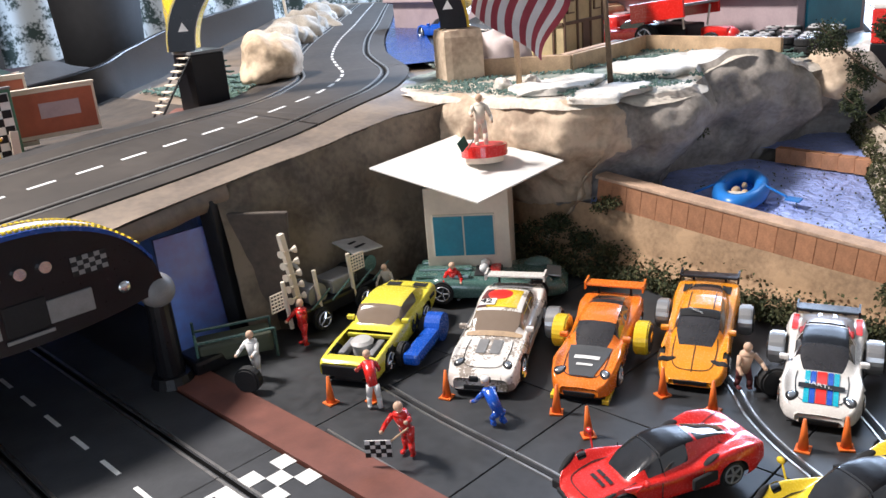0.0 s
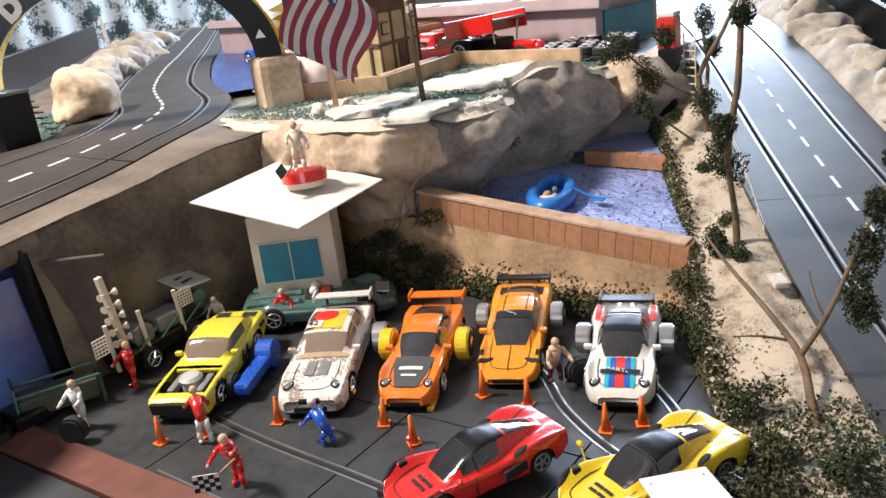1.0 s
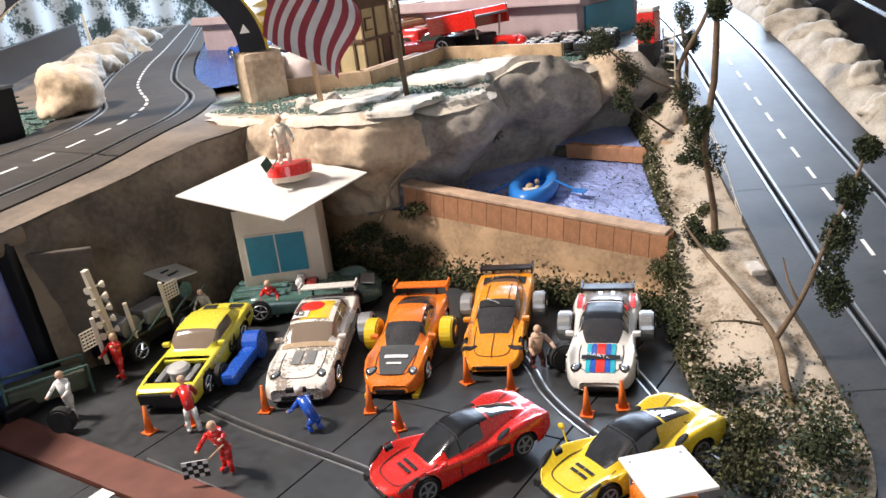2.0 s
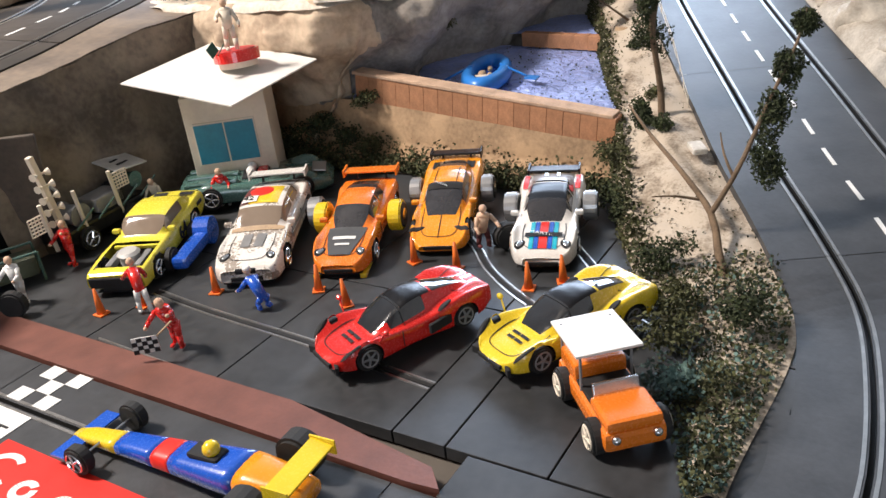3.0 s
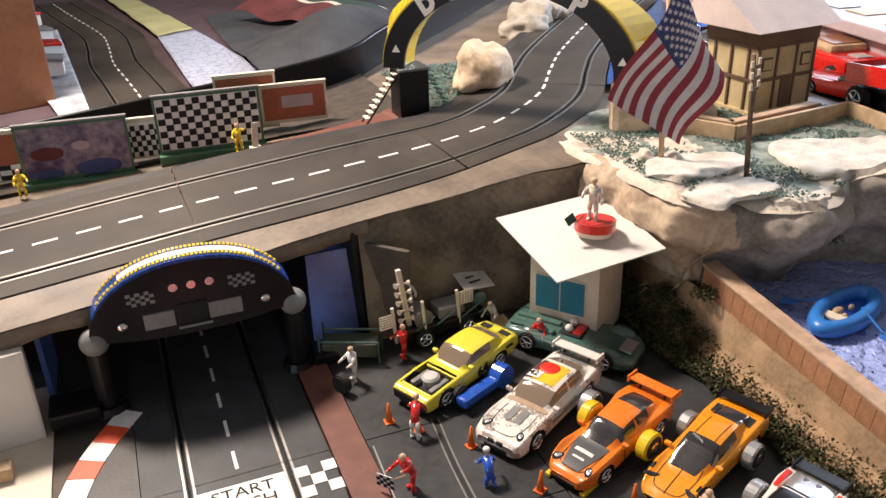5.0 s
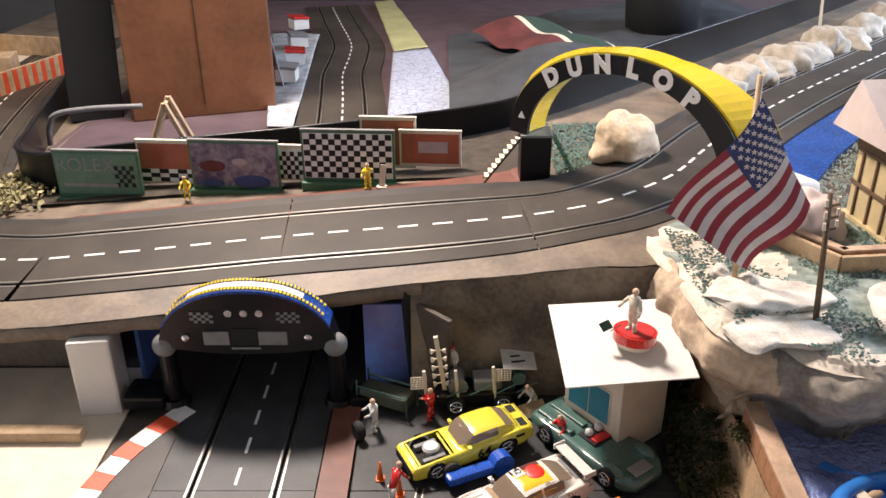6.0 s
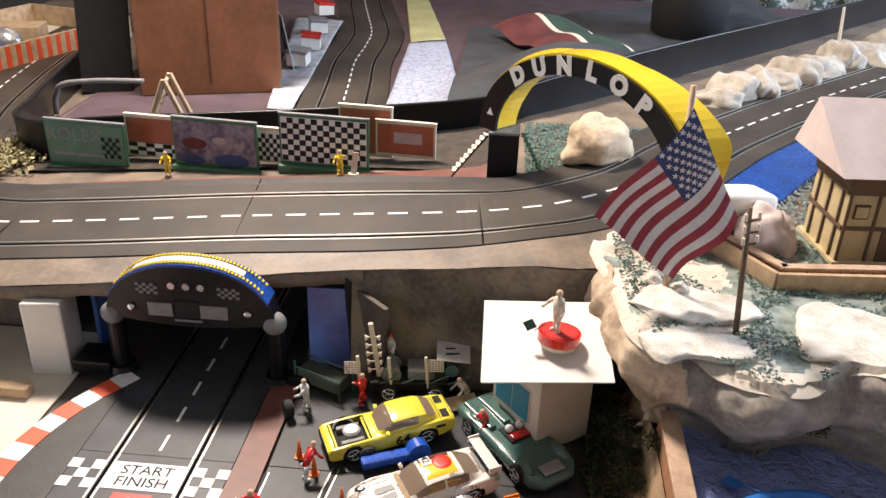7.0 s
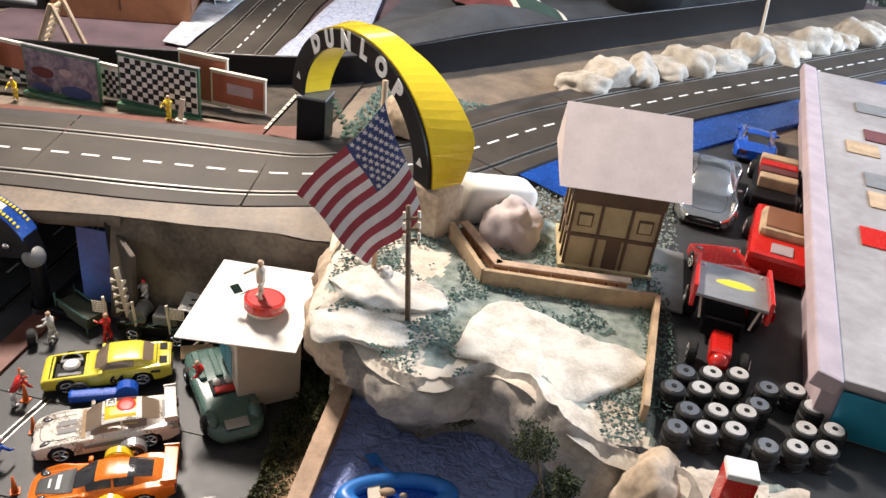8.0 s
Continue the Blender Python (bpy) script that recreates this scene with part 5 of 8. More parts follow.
def figurine(label, at, heading, shirt, legs, h=0.052, lean=0.0, arms=(0.5, -0.5), crouch=0.0, cap=None, z=0.0):
    """A plain toy figure as one mesh: materials are shirt, legs, head."""
    bm = bmesh.new()
    s = h / 0.052
    hip = 0.024 * s * (1 - crouch)
    lx = lean * 0.018 * s
    for sy in (-1, 1):
        kx = 0.010 * s * crouch + 0.003 * s * sy * (1 - crouch)
        tube(bm, (kx, sy * 0.004 * s, hip * 0.5), (0, sy * 0.003 * s, hip), 0.0026 * s, 0.0034 * s, 8, 1)
        tube(bm, (0.004 * s * sy * (1 - crouch), sy * 0.0045 * s, 0.0015 * s), (kx, sy * 0.004 * s, hip * 0.5), 0.0022 * s, 0.0026 * s, 8, 1)
        ball(bm, (kx * 0.3 + 0.002 * s, sy * 0.0045 * s, 0.0018 * s), 0.0028 * s, 0.65, 1, 1, 1.5, 0.9)
        a = arms[0] if sy > 0 else arms[1]
        sh = Vector((lx, sy * 0.0062 * s, hip + 0.015 * s))
        el = sh + Vector((0.007 * s * math.cos(a) , sy * 0.004 * s, 0.009 * s * math.sin(a) - 0.003 * s))
        ha = el + Vector((0.008 * s * math.cos(a * 1.2), 0, 0.006 * s * math.sin(a)))
        tube(bm, sh, el, 0.0024 * s, 0.002 * s, 7, 0)
        tube(bm, el, ha, 0.002 * s, 0.0016 * s, 7, 0)
        ball(bm, ha, 0.0019 * s, 1, 2, 1)
    tube(bm, (0, 0, hip - 0.002 * s), (lx, 0, hip + 0.016 * s), 0.0048 * s, 0.0062 * s, 10, 0)
    ball(bm, (lx, 0, hip + 0.016 * s), 0.006 * s, 0.55, 0, 2, 0.8, 1.1)
    tube(bm, (lx, 0, hip + 0.016 * s), (lx * 1.2, 0, hip + 0.021 * s), 0.002 * s, 0.002 * s, 6, 2)
    ball(bm, (lx * 1.25, 0, hip + 0.0235 * s), 0.0039 * s, 1.1, 2, 2)
    if cap:
        ball(bm, (lx * 1.25, 0, hip + 0.0255 * s), 0.0041 * s, 0.7, 3, 2)
    ob = part("figurine", bm, [shirt, legs, M["skin"], cap or M["skin"]], None, label, True)
    ob.matrix_basis = pose(at[0], at[1], z, 0, 0, heading)
    return tagged(ob, "", "figurine", "pit crew figurines")


figurine("pale unpainted figurine standing on the red tin", (0.478, 0.118), 230, M["cream"], M["cream"], 0.058, 0, (-0.9, -0.2), z=0.158)
bm = bmesh.new()
tube(bm, (0, 0, 0), (0.012, 0, 0.010), 0.0007, 0.0007, 6)
box(bm, 0.013, 0.001, 0.013, pose(-0.003, 0, 0.002, 0, -30, 0))
ob = tagged(part("signal_flag", bm, mat("dark_green_cloth", (0.02, 0.07, 0.05), 0.8), None, "small dark green flag beside the tin"), "", "flag")
ob.matrix_basis = pose(0.452, 0.116, 0.158)
figurine("figurine in white overalls holding a tyre", (0.160, 0.130), 200, M["white"], M["white"], 0.050, 0.1, (-0.3, -0.5))
figurine("red-suited figurine standing by the trailer", (0.232, 0.152), 190, M["red"], M["red"], 0.050, 0.0)
figurine("red and white figurine bending over a cone", (0.190, -0.004), 60, M["red"], M["white"], 0.048, 0.8, (-0.5, -0.8))
figurine("red-suited figurine waving a chequered flag", (0.160, -0.078), 205, M["red"], M["red"], 0.052, 0.5, (0.4, -0.3))
figurine("crouching figurine in blue overalls", (0.233, -0.108), 80, M["bluep"], M["bluep"], 0.048, 0.8, (-0.6, -0.6), 0.45, M["white"])
figurine("tan and red figurine kneeling beside a black engine", (0.400, -0.232), 230, M["skin"], M["redcloth"], 0.050, 0.3, (-0.3, -0.5), 0.2)
figurine("red-shirted figurine behind the white car", (0.402, 0.103), 220, M["red"], M["white"], 0.048, 0.4, (-0.5, -0.5))
figurine("cream figurine leaning over a wooden board", (0.372, 0.180), 220, M["cream"], M["cream"], 0.046, 0.7, (-0.6, -0.7), 0.2)
figurine("white figurine with red cap behind the trailer", (0.262, 0.212), 250, M["white"], M["white"], 0.048, 0.1, (-0.3, -0.4), 0, M["red"], z=0.03)
figurine("marshal figurine in yellow overalls", (-0.205, 0.615), 280, M["yellow"], M["yellow"], 0.046, 0.3, (-0.3, -0.6), z=0.128)
figurine("marshal figurine in yellow overalls with a flag", (0.118, 0.590), 270, M["yellow"], M["yellow"], 0.048, 0.0, (0.5, -0.6), z=0.156)


def small(name, label, category, build, material, m=None, group="", smooth=False):
    bm = bmesh.new()
    build(bm)
    ob = tagged(part(name, bm, material, None, label, smooth), "", category, group)
    if m is not None:
        ob.matrix_basis = m
    return ob


def checker_panel(parent, w, h, nx, ny, m, label="chequered panel"):
    """Raised squares on a panel in the local xz plane."""
    bm = bmesh.new()
    for i in range(nx):
        for j in range(ny):
            if (i + j) % 2 == 0:
                box(bm, w / nx, 0.0008, h / ny, m @ pose(-w / 2 + (i + 0.5) * w / nx, 0, j * h / ny))
    return part("chequered_print", bm, M["blackmatt"], parent, label)


fl = thing("chequered_flag", "small chequered flag held by a figurine", "flag", pose(0.133, -0.075, 0.010, 0, 0, -50))
small_bm = bmesh.new()
box(small_bm, 0.020, 0.0008, 0.014)
part("cloth", small_bm, M["white"], fl)
checker_panel(fl, 0.020, 0.014, 5, 4, pose(0, -0.0008, 0))
small_bm = bmesh.new()
tube(small_bm, (0.010, 0, 0.013), (0.024, 0, 0.024), 0.0008, 0.0008, 6)
part("stick", small_bm, M["wood"], fl, "thin stick")
# loose tyres
for at, rx, z in (((0.140, 0.112), 0, 0.012), ((0.405, -0.255), 20, 0.012)):
    ty = thing("loose_wheel", "loose racing wheel with black tyre and silver rim", "wheel", pose(at[0], at[1], 0.0, 0, 0, 120 + rx), "loose wheels")
    add_wheel(ty, 0, 0, 0.0125, 0.011, M["chrome"], -1)

# traffic cones
cone = thing("traffic_cone", "orange plastic traffic cone on the pit floor", "cone", pose(0.173, 0.036, -0.001), "traffic cones")
bm = bmesh.new()
box(bm, 0.011, 0.011, 0.0015, None, 0.0004)
part("base", bm, M["coneor"], cone)
bm = bmesh.new()
tube(bm, (0, 0, 0.0012), (0, 0, 0.026), 0.0041, 0.0012, 14)
part("body", bm, M["coneor"], cone, "", True)
for k, (x, y) in enumerate(((0.198, 0.008), (0.241, -0.040), (0.277, -0.131), (0.264, -0.172), (0.352, -0.185), (0.354, -0.229), (0.342, -0.306), (0.362, -0.329))):
    copy_thing(cone, pose(x, y, -0.001, 2 * (k % 3) - 2, 1.5 * (k % 2), 17 * k))

# orange cart with white canopy
ct = thing("cart", "orange open utility cart with white canopy", "cart", pose(0.207, -0.428, 0, 0, 0, 222))
bm = bmesh.new()
box(bm, 0.088, 0.040, 0.014, pose(0, 0, 0.008), 0.004)
part("body", bm, M["orange"], ct)
bm = bmesh.new()
box(bm, 0.030, 0.036, 0.008, pose(0.028, 0, 0.021), 0.003)
part("bonnet", bm, M["orange"], ct, "rounded orange bonnet")
bm = bmesh.new()
box(bm, 0.026, 0.034, 0.003, pose(0.0, 0, 0.0215), 0.0008)
part("cockpit", bm, M["blackmatt"], ct, "black cockpit")
bm = bmesh.new()
box(bm, 0.030, 0.036, 0.014, pose(-0.028, 0, 0.020), 0.003)
part("rear_body", bm, M["orange"], ct)
bm = bmesh.new()
box(bm, 0.003, 0.030, 0.010, pose(0.013, 0, 0.026, 0, -15, 0), 0.0008)
part("windscreen", bm, M["chrome"], ct, "silver windscreen frame")
bm = bmesh.new()
box(bm, 0.052, 0.044, 0.002, pose(-0.022, 0, 0.049, 0, -4, 0), 0.0008)
part("canopy", bm, M["whitecard"], ct, "flat white canopy")
for sx in (-0.040, -0.004):
    for sy in (-0.017, 0.017):
        bm = bmesh.new()
        tube(bm, (sx, sy, 0.020), (sx, sy, 0.050), 0.0010, 0.0010, 6)
        part("canopy_post", bm, M["greyp"], ct)
for sx in (-0.028, 0.029):
    for sy in (-1, 1):
        add_wheel(ct, sx, sy * 0.021, 0.0115, 0.009, M["cream"], sy)
for sy in (-1, 1):
    bm = bmesh.new()
    ball(bm, (0.045, sy * 0.013, 0.018), 0.003, 1, 0, 2)
    part("headlight", bm, M["chrome"], ct, "round headlight", True)

# slot car on the start straight: long open-wheel racer, nose towards the tunnel
sl = thing("slot_racer", "long blue and yellow open-wheel slot car on the track", "slot car", pose(0.0505, -0.205, 0.001, 0, 0, 94))
RB = [(0.100, 0.004, 0.005, 0.008), (0.085, 0.007, 0.004, 0.011), (0.04, 0.0095, 0.004, 0.016), (0.0, 0.012, 0.004, 0.019), (-0.03, 0.015, 0.004, 0.022), (-0.055, 0.016, 0.004, 0.024), (-0.085, 0.013, 0.005, 0.022), (-0.098, 0.010, 0.007, 0.018)]
for nm, x1, x0, mt, lab in (("nose", 0.100, 0.055, "yellow", "yellow nose"), ("front_body", 0.055, 0.020, "bluep", "blue front body"), ("middle_band", 0.020, 0.004, "logo_red", "red band"), ("rear_body", 0.004, -0.052, "bluep", "blue rear body"), ("tail", -0.052, -0.098, "amber", "amber tail")):
    rings = []
    for x in np.linspace(x1, x0, 7):
        w, zb, zt = (float(np.interp(-x, [-q[0] for q in RB], [q[k] for q in RB])) for k in (1, 2, 3))
        rings.append([(x, w * math.copysign(abs(math.cos(a)) ** 0.6, math.cos(a)), (zb + zt) / 2 + (zt - zb) / 2 * math.copysign(abs(math.sin(a)) ** 0.6, math.sin(a))) for a in (2 * math.pi * i / 16 for i in range(16))])
    data_part(nm, *loft(rings), M[mt], sl, lab, True)
bm = bmesh.new()
box(bm, 0.024, 0.013, 0.004, pose(-0.022, 0, 0.0200), 0.0015)
part("cockpit", bm, M["blackmatt"], sl, "dark cockpit opening")
bm = bmesh.new()
ball(bm, (-0.026, 0, 0.0265), 0.0058, 1, 0, 2)
part("helmet", bm, M["yellow"], sl, "small yellow helmet shape", True)
bm = bmesh.new()
box(bm, 0.014, 0.050, 0.0015, pose(0.092, 0, 0.006), 0.0005)
part("front_wing", bm, M["bluep"], sl, "thin front wing")
bm = bmesh.new()
box(bm, 0.016, 0.046, 0.0018, pose(-0.094, 0, 0.031, 0, -8, 0), 0.0006)
for sy in (-1, 1):
    box(bm, 0.018, 0.0012, 0.010, pose(-0.094, sy * 0.0235, 0.025))
    tube(bm, (-0.090, sy * 0.006, 0.018), (-0.093, sy * 0.006, 0.032), 0.0010, 0.0010, 6)
part("rear_wing", bm, M["yellow"], sl, "yellow rear wing")
for x, r_, w, y in ((0.070, 0.0105, 0.009, 0.024), (-0.072, 0.0150, 0.016, 0.027)):
    bm = bmesh.new()
    tube(bm, (x, -y, r_), (x, y, r_), 0.0012, 0.0012, 6)
    part("axle", bm, M["chrome"], sl, "thin axle")
    for sy in (-1, 1):
        add_wheel(sl, x, sy * y, r_, w, M["chrome"], sy)

# generator trailer with light tower
tr = thing("light_tower_trailer", "dark trailer with pale lattice panels and a lamp tower", "trailer", pose(0.297, 0.190, 0, 0, 0, 6))
bm = bmesh.new()
box(bm, 0.120, 0.040, 0.016, pose(0, 0, 0.012), 0.003)
part("bed", bm, M["black"], tr)
bm = bmesh.new()
box(bm, 0.040, 0.030, 0.016, pose(0.012, 0, 0.028), 0.003)
part("engine_block", bm, M["greyp"], tr, "grey generator block")
for x in (-0.034, 0.030):
    for sy in (-1, 1):
        add_wheel(tr, x, sy * 0.022, 0.0125, 0.008, M["chrome"], sy)
bm = bmesh.new()
box(bm, 0.0062, 0.0062, 0.092, pose(-0.046, -0.004, 0.020, 0, -8, 0), 0.0008)
tw = part("lamp_mast", bm, M["cream"], tr, "cream lamp mast")
for k in range(5):
    for sx in (-1, 1):
        bm = bmesh.new()
        z = 0.040 + 0.013 * k
        tube(bm, (-0.052 - 0.001 * k, -0.006, z), (-0.052 - 0.001 * k + sx * 0.007, -0.008, z), 0.0012, 0.0012, 6)
        tube(bm, (-0.052 - 0.001 * k + sx * 0.006, -0.008, z), (-0.052 - 0.001 * k + sx * 0.010, -0.009, z), 0.0022, 0.0042, 8)
        part("lamp", bm, M["cream"], tw, "small round lamp")
for x0, ln in ((-0.072, 0.052), (-0.030, 0.050), (0.020, 0.052)):
    bm = bmesh.new()
    tube(bm, (x0, -0.018, 0.016), (x0 - 0.004, -0.018, 0.016 + ln), 0.0024, 0.0024, 6)
    part("post", bm, M["cream"], tr, "cream post")
for x0, z0 in ((-0.083, 0.040), (0.030, 0.045)):
    bm = bmesh.new()
    for k in range(6):
        tube(bm, (x0 - 0.010 + 0.004 * k, -0.017, z0), (x0 - 0.010 + 0.004 * k, -0.017, z0 + 0.018), 0.0009, 0.0009, 4)
        tube(bm, (x0 - 0.010, -0.017, z0 + 0.0036 * k), (x0 + 0.010, -0.017, z0 + 0.0036 * k), 0.0009, 0.0009, 4)
    part("lattice", bm, M["cream"], tr, "pale lattice panel")
bm = bmesh.new()
box(bm, 0.046, 0.036, 0.0016, pose(0.054, 0.004, 0.062, 14, 6, 0), 0.0005)
part("sign_board", bm, M["palemetal"], tr, "pale grey board")
for k in range(2):
    bm = bmesh.new()
    box(bm, 0.026, 0.003, 0.0005, pose(0.056, 0.010 - 0.010 * k, 0.0645 - 0.0022 * k, 14, 6, 12))
    part("dark_bar", bm, M["blackmatt"], tr, "dark bar on the board")
for x0, z0, r0, mt, lab in ((-0.030, 0.036, 0.011, "greyp", "grey reel"), (0.036, 0.034, 0.010, "rubber", "black motor"), (0.052, 0.044, 0.008, "greenp", "dull green drum")):
    bm = bmesh.new()
    tube(bm, (x0, -0.014, z0), (x0, 0.014, z0), r0, r0, 16)
    for yy in (-0.014, 0.014):
        tube(bm, (x0, yy - 0.001, z0), (x0, yy + 0.001, z0), r0 * 1.2, r0 * 1.2, 16)
    part("machinery", bm, M[mt], tr, lab)
for x0 in (-0.045, -0.015, 0.020, 0.048):
    bm = bmesh.new()
    tube(bm, (x0, -0.020, 0.026), (x0 + 0.028, -0.020, 0.040), 0.0012, 0.0012, 6)
    part("brace", bm, M["greenp"], tr, "thin green brace")
# green stretcher rack by the tunnel
rk = thing("rack", "dull green metal rack beside the track", "rack", pose(0.170, 0.185, 0, 0, 0, -25))
for sy in (-0.016, 0.016):
    bm = bmesh.new()
    tube(bm, (-0.035, sy, 0.030), (0.040, sy, 0.030), 0.0016, 0.0016, 6)
    tube(bm, (-0.035, sy, 0.0), (-0.035, sy, 0.040), 0.0016, 0.0016, 6)
    tube(bm, (0.040, sy, 0.0), (0.040, sy, 0.030), 0.0016, 0.0016, 6)
    part("side_frame", bm, M["greenp"], rk)
bm = bmesh.new()
box(bm, 0.072, 0.030, 0.020, pose(0.002, 0, 0.006), 0.004)
part("load", bm, mat("olive_box", (0.07, 0.08, 0.05), 0.6), rk, "olive box on the rack")
# wooden board
small("wooden_board", "small wooden board leaning among the figurines", "board", lambda bm: box(bm, 0.045, 0.020, 0.003, pose(0, 0, 0, 35, 0, 0), 0.0006), M["wood"], pose(0.365, 0.160, 0.008, 0, 0, 25))
# engine block on stand
small("engine", "small black engine block on the pit floor", "engine", lambda bm: (box(bm, 0.016, 0.012, 0.012, None, 0.002), tube(bm, (0, 0, 0.012), (0, 0, 0.018), 0.004, 0.003, 10)), M["black"], pose(0.412, -0.245, 0))
# tow hitch frame
small("tow_frame", "pale wire tow frame behind the white car", "frame", lambda bm: [tube(bm, a, b, 0.0009, 0.0009, 6) for a, b in (((0, -0.012, 0.008), (0.030, 0, 0.010)), ((0, 0.012, 0.008), (0.030, 0, 0.010)), ((0, -0.012, 0.008), (0, 0.012, 0.008)), ((0.030, 0, 0.010), (0.042, 0, 0.010)), ((0.01, 0.008, 0), (0.01, 0.008, 0.012)), ((0.01, -0.008, 0), (0.01, -0.008, 0.012)))], M["cream"], pose(0.455, 0.045, 0.0, 0, 0, 20))

# ---- start gantry ----
ga = thing("start_gantry", "black arched start gantry with screens and dotted yellow rim", "gantry", pose(-0.007, 0.192, 0))


def arc_z(x, top=True):
    t = x / 0.118
    return 0.098 + 0.084 * math.sqrt(max(0.0, 1 - abs(t) ** 2.2)) if top else 0.098 - 0.012 * (1 - t * t)


n = 28
xs3 = [-0.118 + 0.236 * i / n for i in range(n + 1)]
bm = bmesh.new()
fr_ = [bm.verts.new((x, -0.014, arc_z(x, False))) for x in xs3] + [bm.verts.new((x, -0.014, max(arc_z(x), arc_z(x, False) + 0.004))) for x in xs3[::-1]]
f = bm.faces.new(fr_)
r = bmesh.ops.extrude_face_region(bm, geom=[f])
bmesh.ops.translate(bm, verts=[q for q in r["geom"] if isinstance(q, bmesh.types.BMVert)], vec=(0, 0.030, 0))
bmesh.ops.recalc_face_normals(bm, faces=bm.faces)
part("fascia", bm, M["black"], ga, "glossy black fascia")
for (name, y0, y1, lift, mt, lab, lo, hi) in (("rim_band", -0.018, 0.018, 0.0008, M["bluefilm"], "dark blue curved rim", 1, n - 1), ("rim_stripe", -0.0065, 0.0065, 0.0018, mat("pale_lilac", (0.62, 0.60, 0.72), 0.35), "pale swirl stripe on the rim", 5, n - 5)):
    v, f = [], []
    for x in xs3[lo:hi + 1]:
        z = max(arc_z(x), 0.10) + lift
        v += [(x, y0, z), (x, y1, z), (x, y1, z - 0.004), (x, y0, z - 0.004)]
    for i in range(hi - lo):
        for j in range(4):
            f.append((i * 4 + j, i * 4 + (j + 1) % 4, (i + 1) * 4 + (j + 1) % 4, (i + 1) * 4 + j))
    data_part(name, v, f, mt, ga, lab)
for y in (-0.0145, 0.0145):
    bm = bmesh.new()
    k = 44
    for i in range(k):
        x = -0.100 + 0.200 * i / (k - 1)
        a = math.atan2(arc_z(x + 0.002) - arc_z(x - 0.002), 0.004)
        box(bm, 0.0030, 0.0060, 0.0016, pose(x, y * 0.80, arc_z(x) + 0.0010, 0, -math.degrees(a), 0))
    part("dotted_edge", bm, M["yellow"], ga, "row of yellow dots")
for x, z, w, h, mt in ((-0.040, 0.101, 0.034, 0.020, "greyp"), (0.034, 0.101, 0.038, 0.020, "greyp"), (-0.002, 0.100, 0.034, 0.026, "blackmatt")):
    bm = bmesh.new()
    box(bm, w, 0.003, h, pose(x, -0.0145, z), 0.001)
    part("screen", bm, M[mt], ga, "small blank display")
bm = bmesh.new()
box(bm, 0.038, 0.002, 0.003, pose(-0.002, -0.016, 0.095), 0.0005)
part("label_bar", bm, M["greyp"], ga, "plain grey bar")
for sx in (-1, 1):
    checker_panel(ga, 0.030, 0.016, 6, 4, pose(sx * 0.056, -0.0148, 0.134))
    bm = bmesh.new()
    for i in range(6):
        for j in range(4):
            if (i + j) % 2:
                box(bm, 0.005, 0.0008, 0.004, pose(sx * 0.056 - 0.015 + (i + 0.5) * 0.005, -0.0148, 0.134 + j * 0.004))
    part("pale_print", bm, M["greyp"], ga, "pale grey checks")
    bm = bmesh.new()
    ball(bm, (sx * 0.080, -0.016, 0.112), 0.006, 1, 0, 2, 1, 0.5)
    part("button", bm, M["chrome"], ga, "silver button", True)
    lg = bmesh.new()
    tube(lg, (sx * 0.113, 0.0, 0.0), (sx * 0.113, 0.0, 0.088), 0.013, 0.0115, 16)
    tube(lg, (sx * 0.113, 0.0, 0.0), (sx * 0.113, 0.0, 0.010), 0.021, 0.018, 16)
    l = part("leg", lg, M["black"], ga, "thick black leg")
    bm = bmesh.new()
    ball(bm, (sx * 0.113, -0.004, 0.095), 0.0165, 1, 0, 3)
    part("ball_joint", bm, M["greyp"], l, "grey ball joint", True)
for k, x in enumerate((-0.020, 0.0, 0.020)):
    bm = bmesh.new()
    tube(bm, (x, -0.014, 0.150), (x, -0.019, 0.150), 0.006, 0.005, 14)
    part("signal_lamp", bm, M["chrome"], ga, "unlit round lamp")
bm = bmesh.new()
box(bm, 0.056, 0.050, 0.020, pose(-0.150, 0.004, 0), 0.004)
part("foot", bm, M["black"], ga, "black foot block")
bm = bmesh.new()
box(bm, 0.040, 0.040, 0.016, pose(0.150, 0.004, 0), 0.004)
part("foot", bm, M["black"], ga, "black foot block")

# ---- billboards ----
def billboard(label, x, y, z, w, h, turn, field, foot=True, frame_mat="billgreen"):
    b = thing("billboard", label, "billboard", pose(x, y, z, 0, 0, turn), "trackside billboards")
    bm = bmesh.new()
    box(bm, w, 0.006, h, pose(0, 0, 0.010), 0.001)
    part("frame", bm, M[frame_mat], b)
    bm = bmesh.new()
    box(bm, w - 0.008, 0.002, h - 0.010, pose(0, -0.0032, 0.016))
    fld = part("field", bm, field, b, "printed field")
    if foot:
        bm = bmesh.new()
        box(bm, w + 0.004, 0.022, 0.016, pose(0, -0.004, -0.006), 0.003)
        part("foot", bm, M["billgreen"], b, "green plastic foot")
    bm = bmesh.new()
    box(bm, w + 0.002, 0.008, 0.003, pose(0, 0, h + 0.010), 0.0008)
    part("cap", bm, M["cream"] if frame_mat != "billgreen" else M["greyp"], b, "pale top edge")
    return b


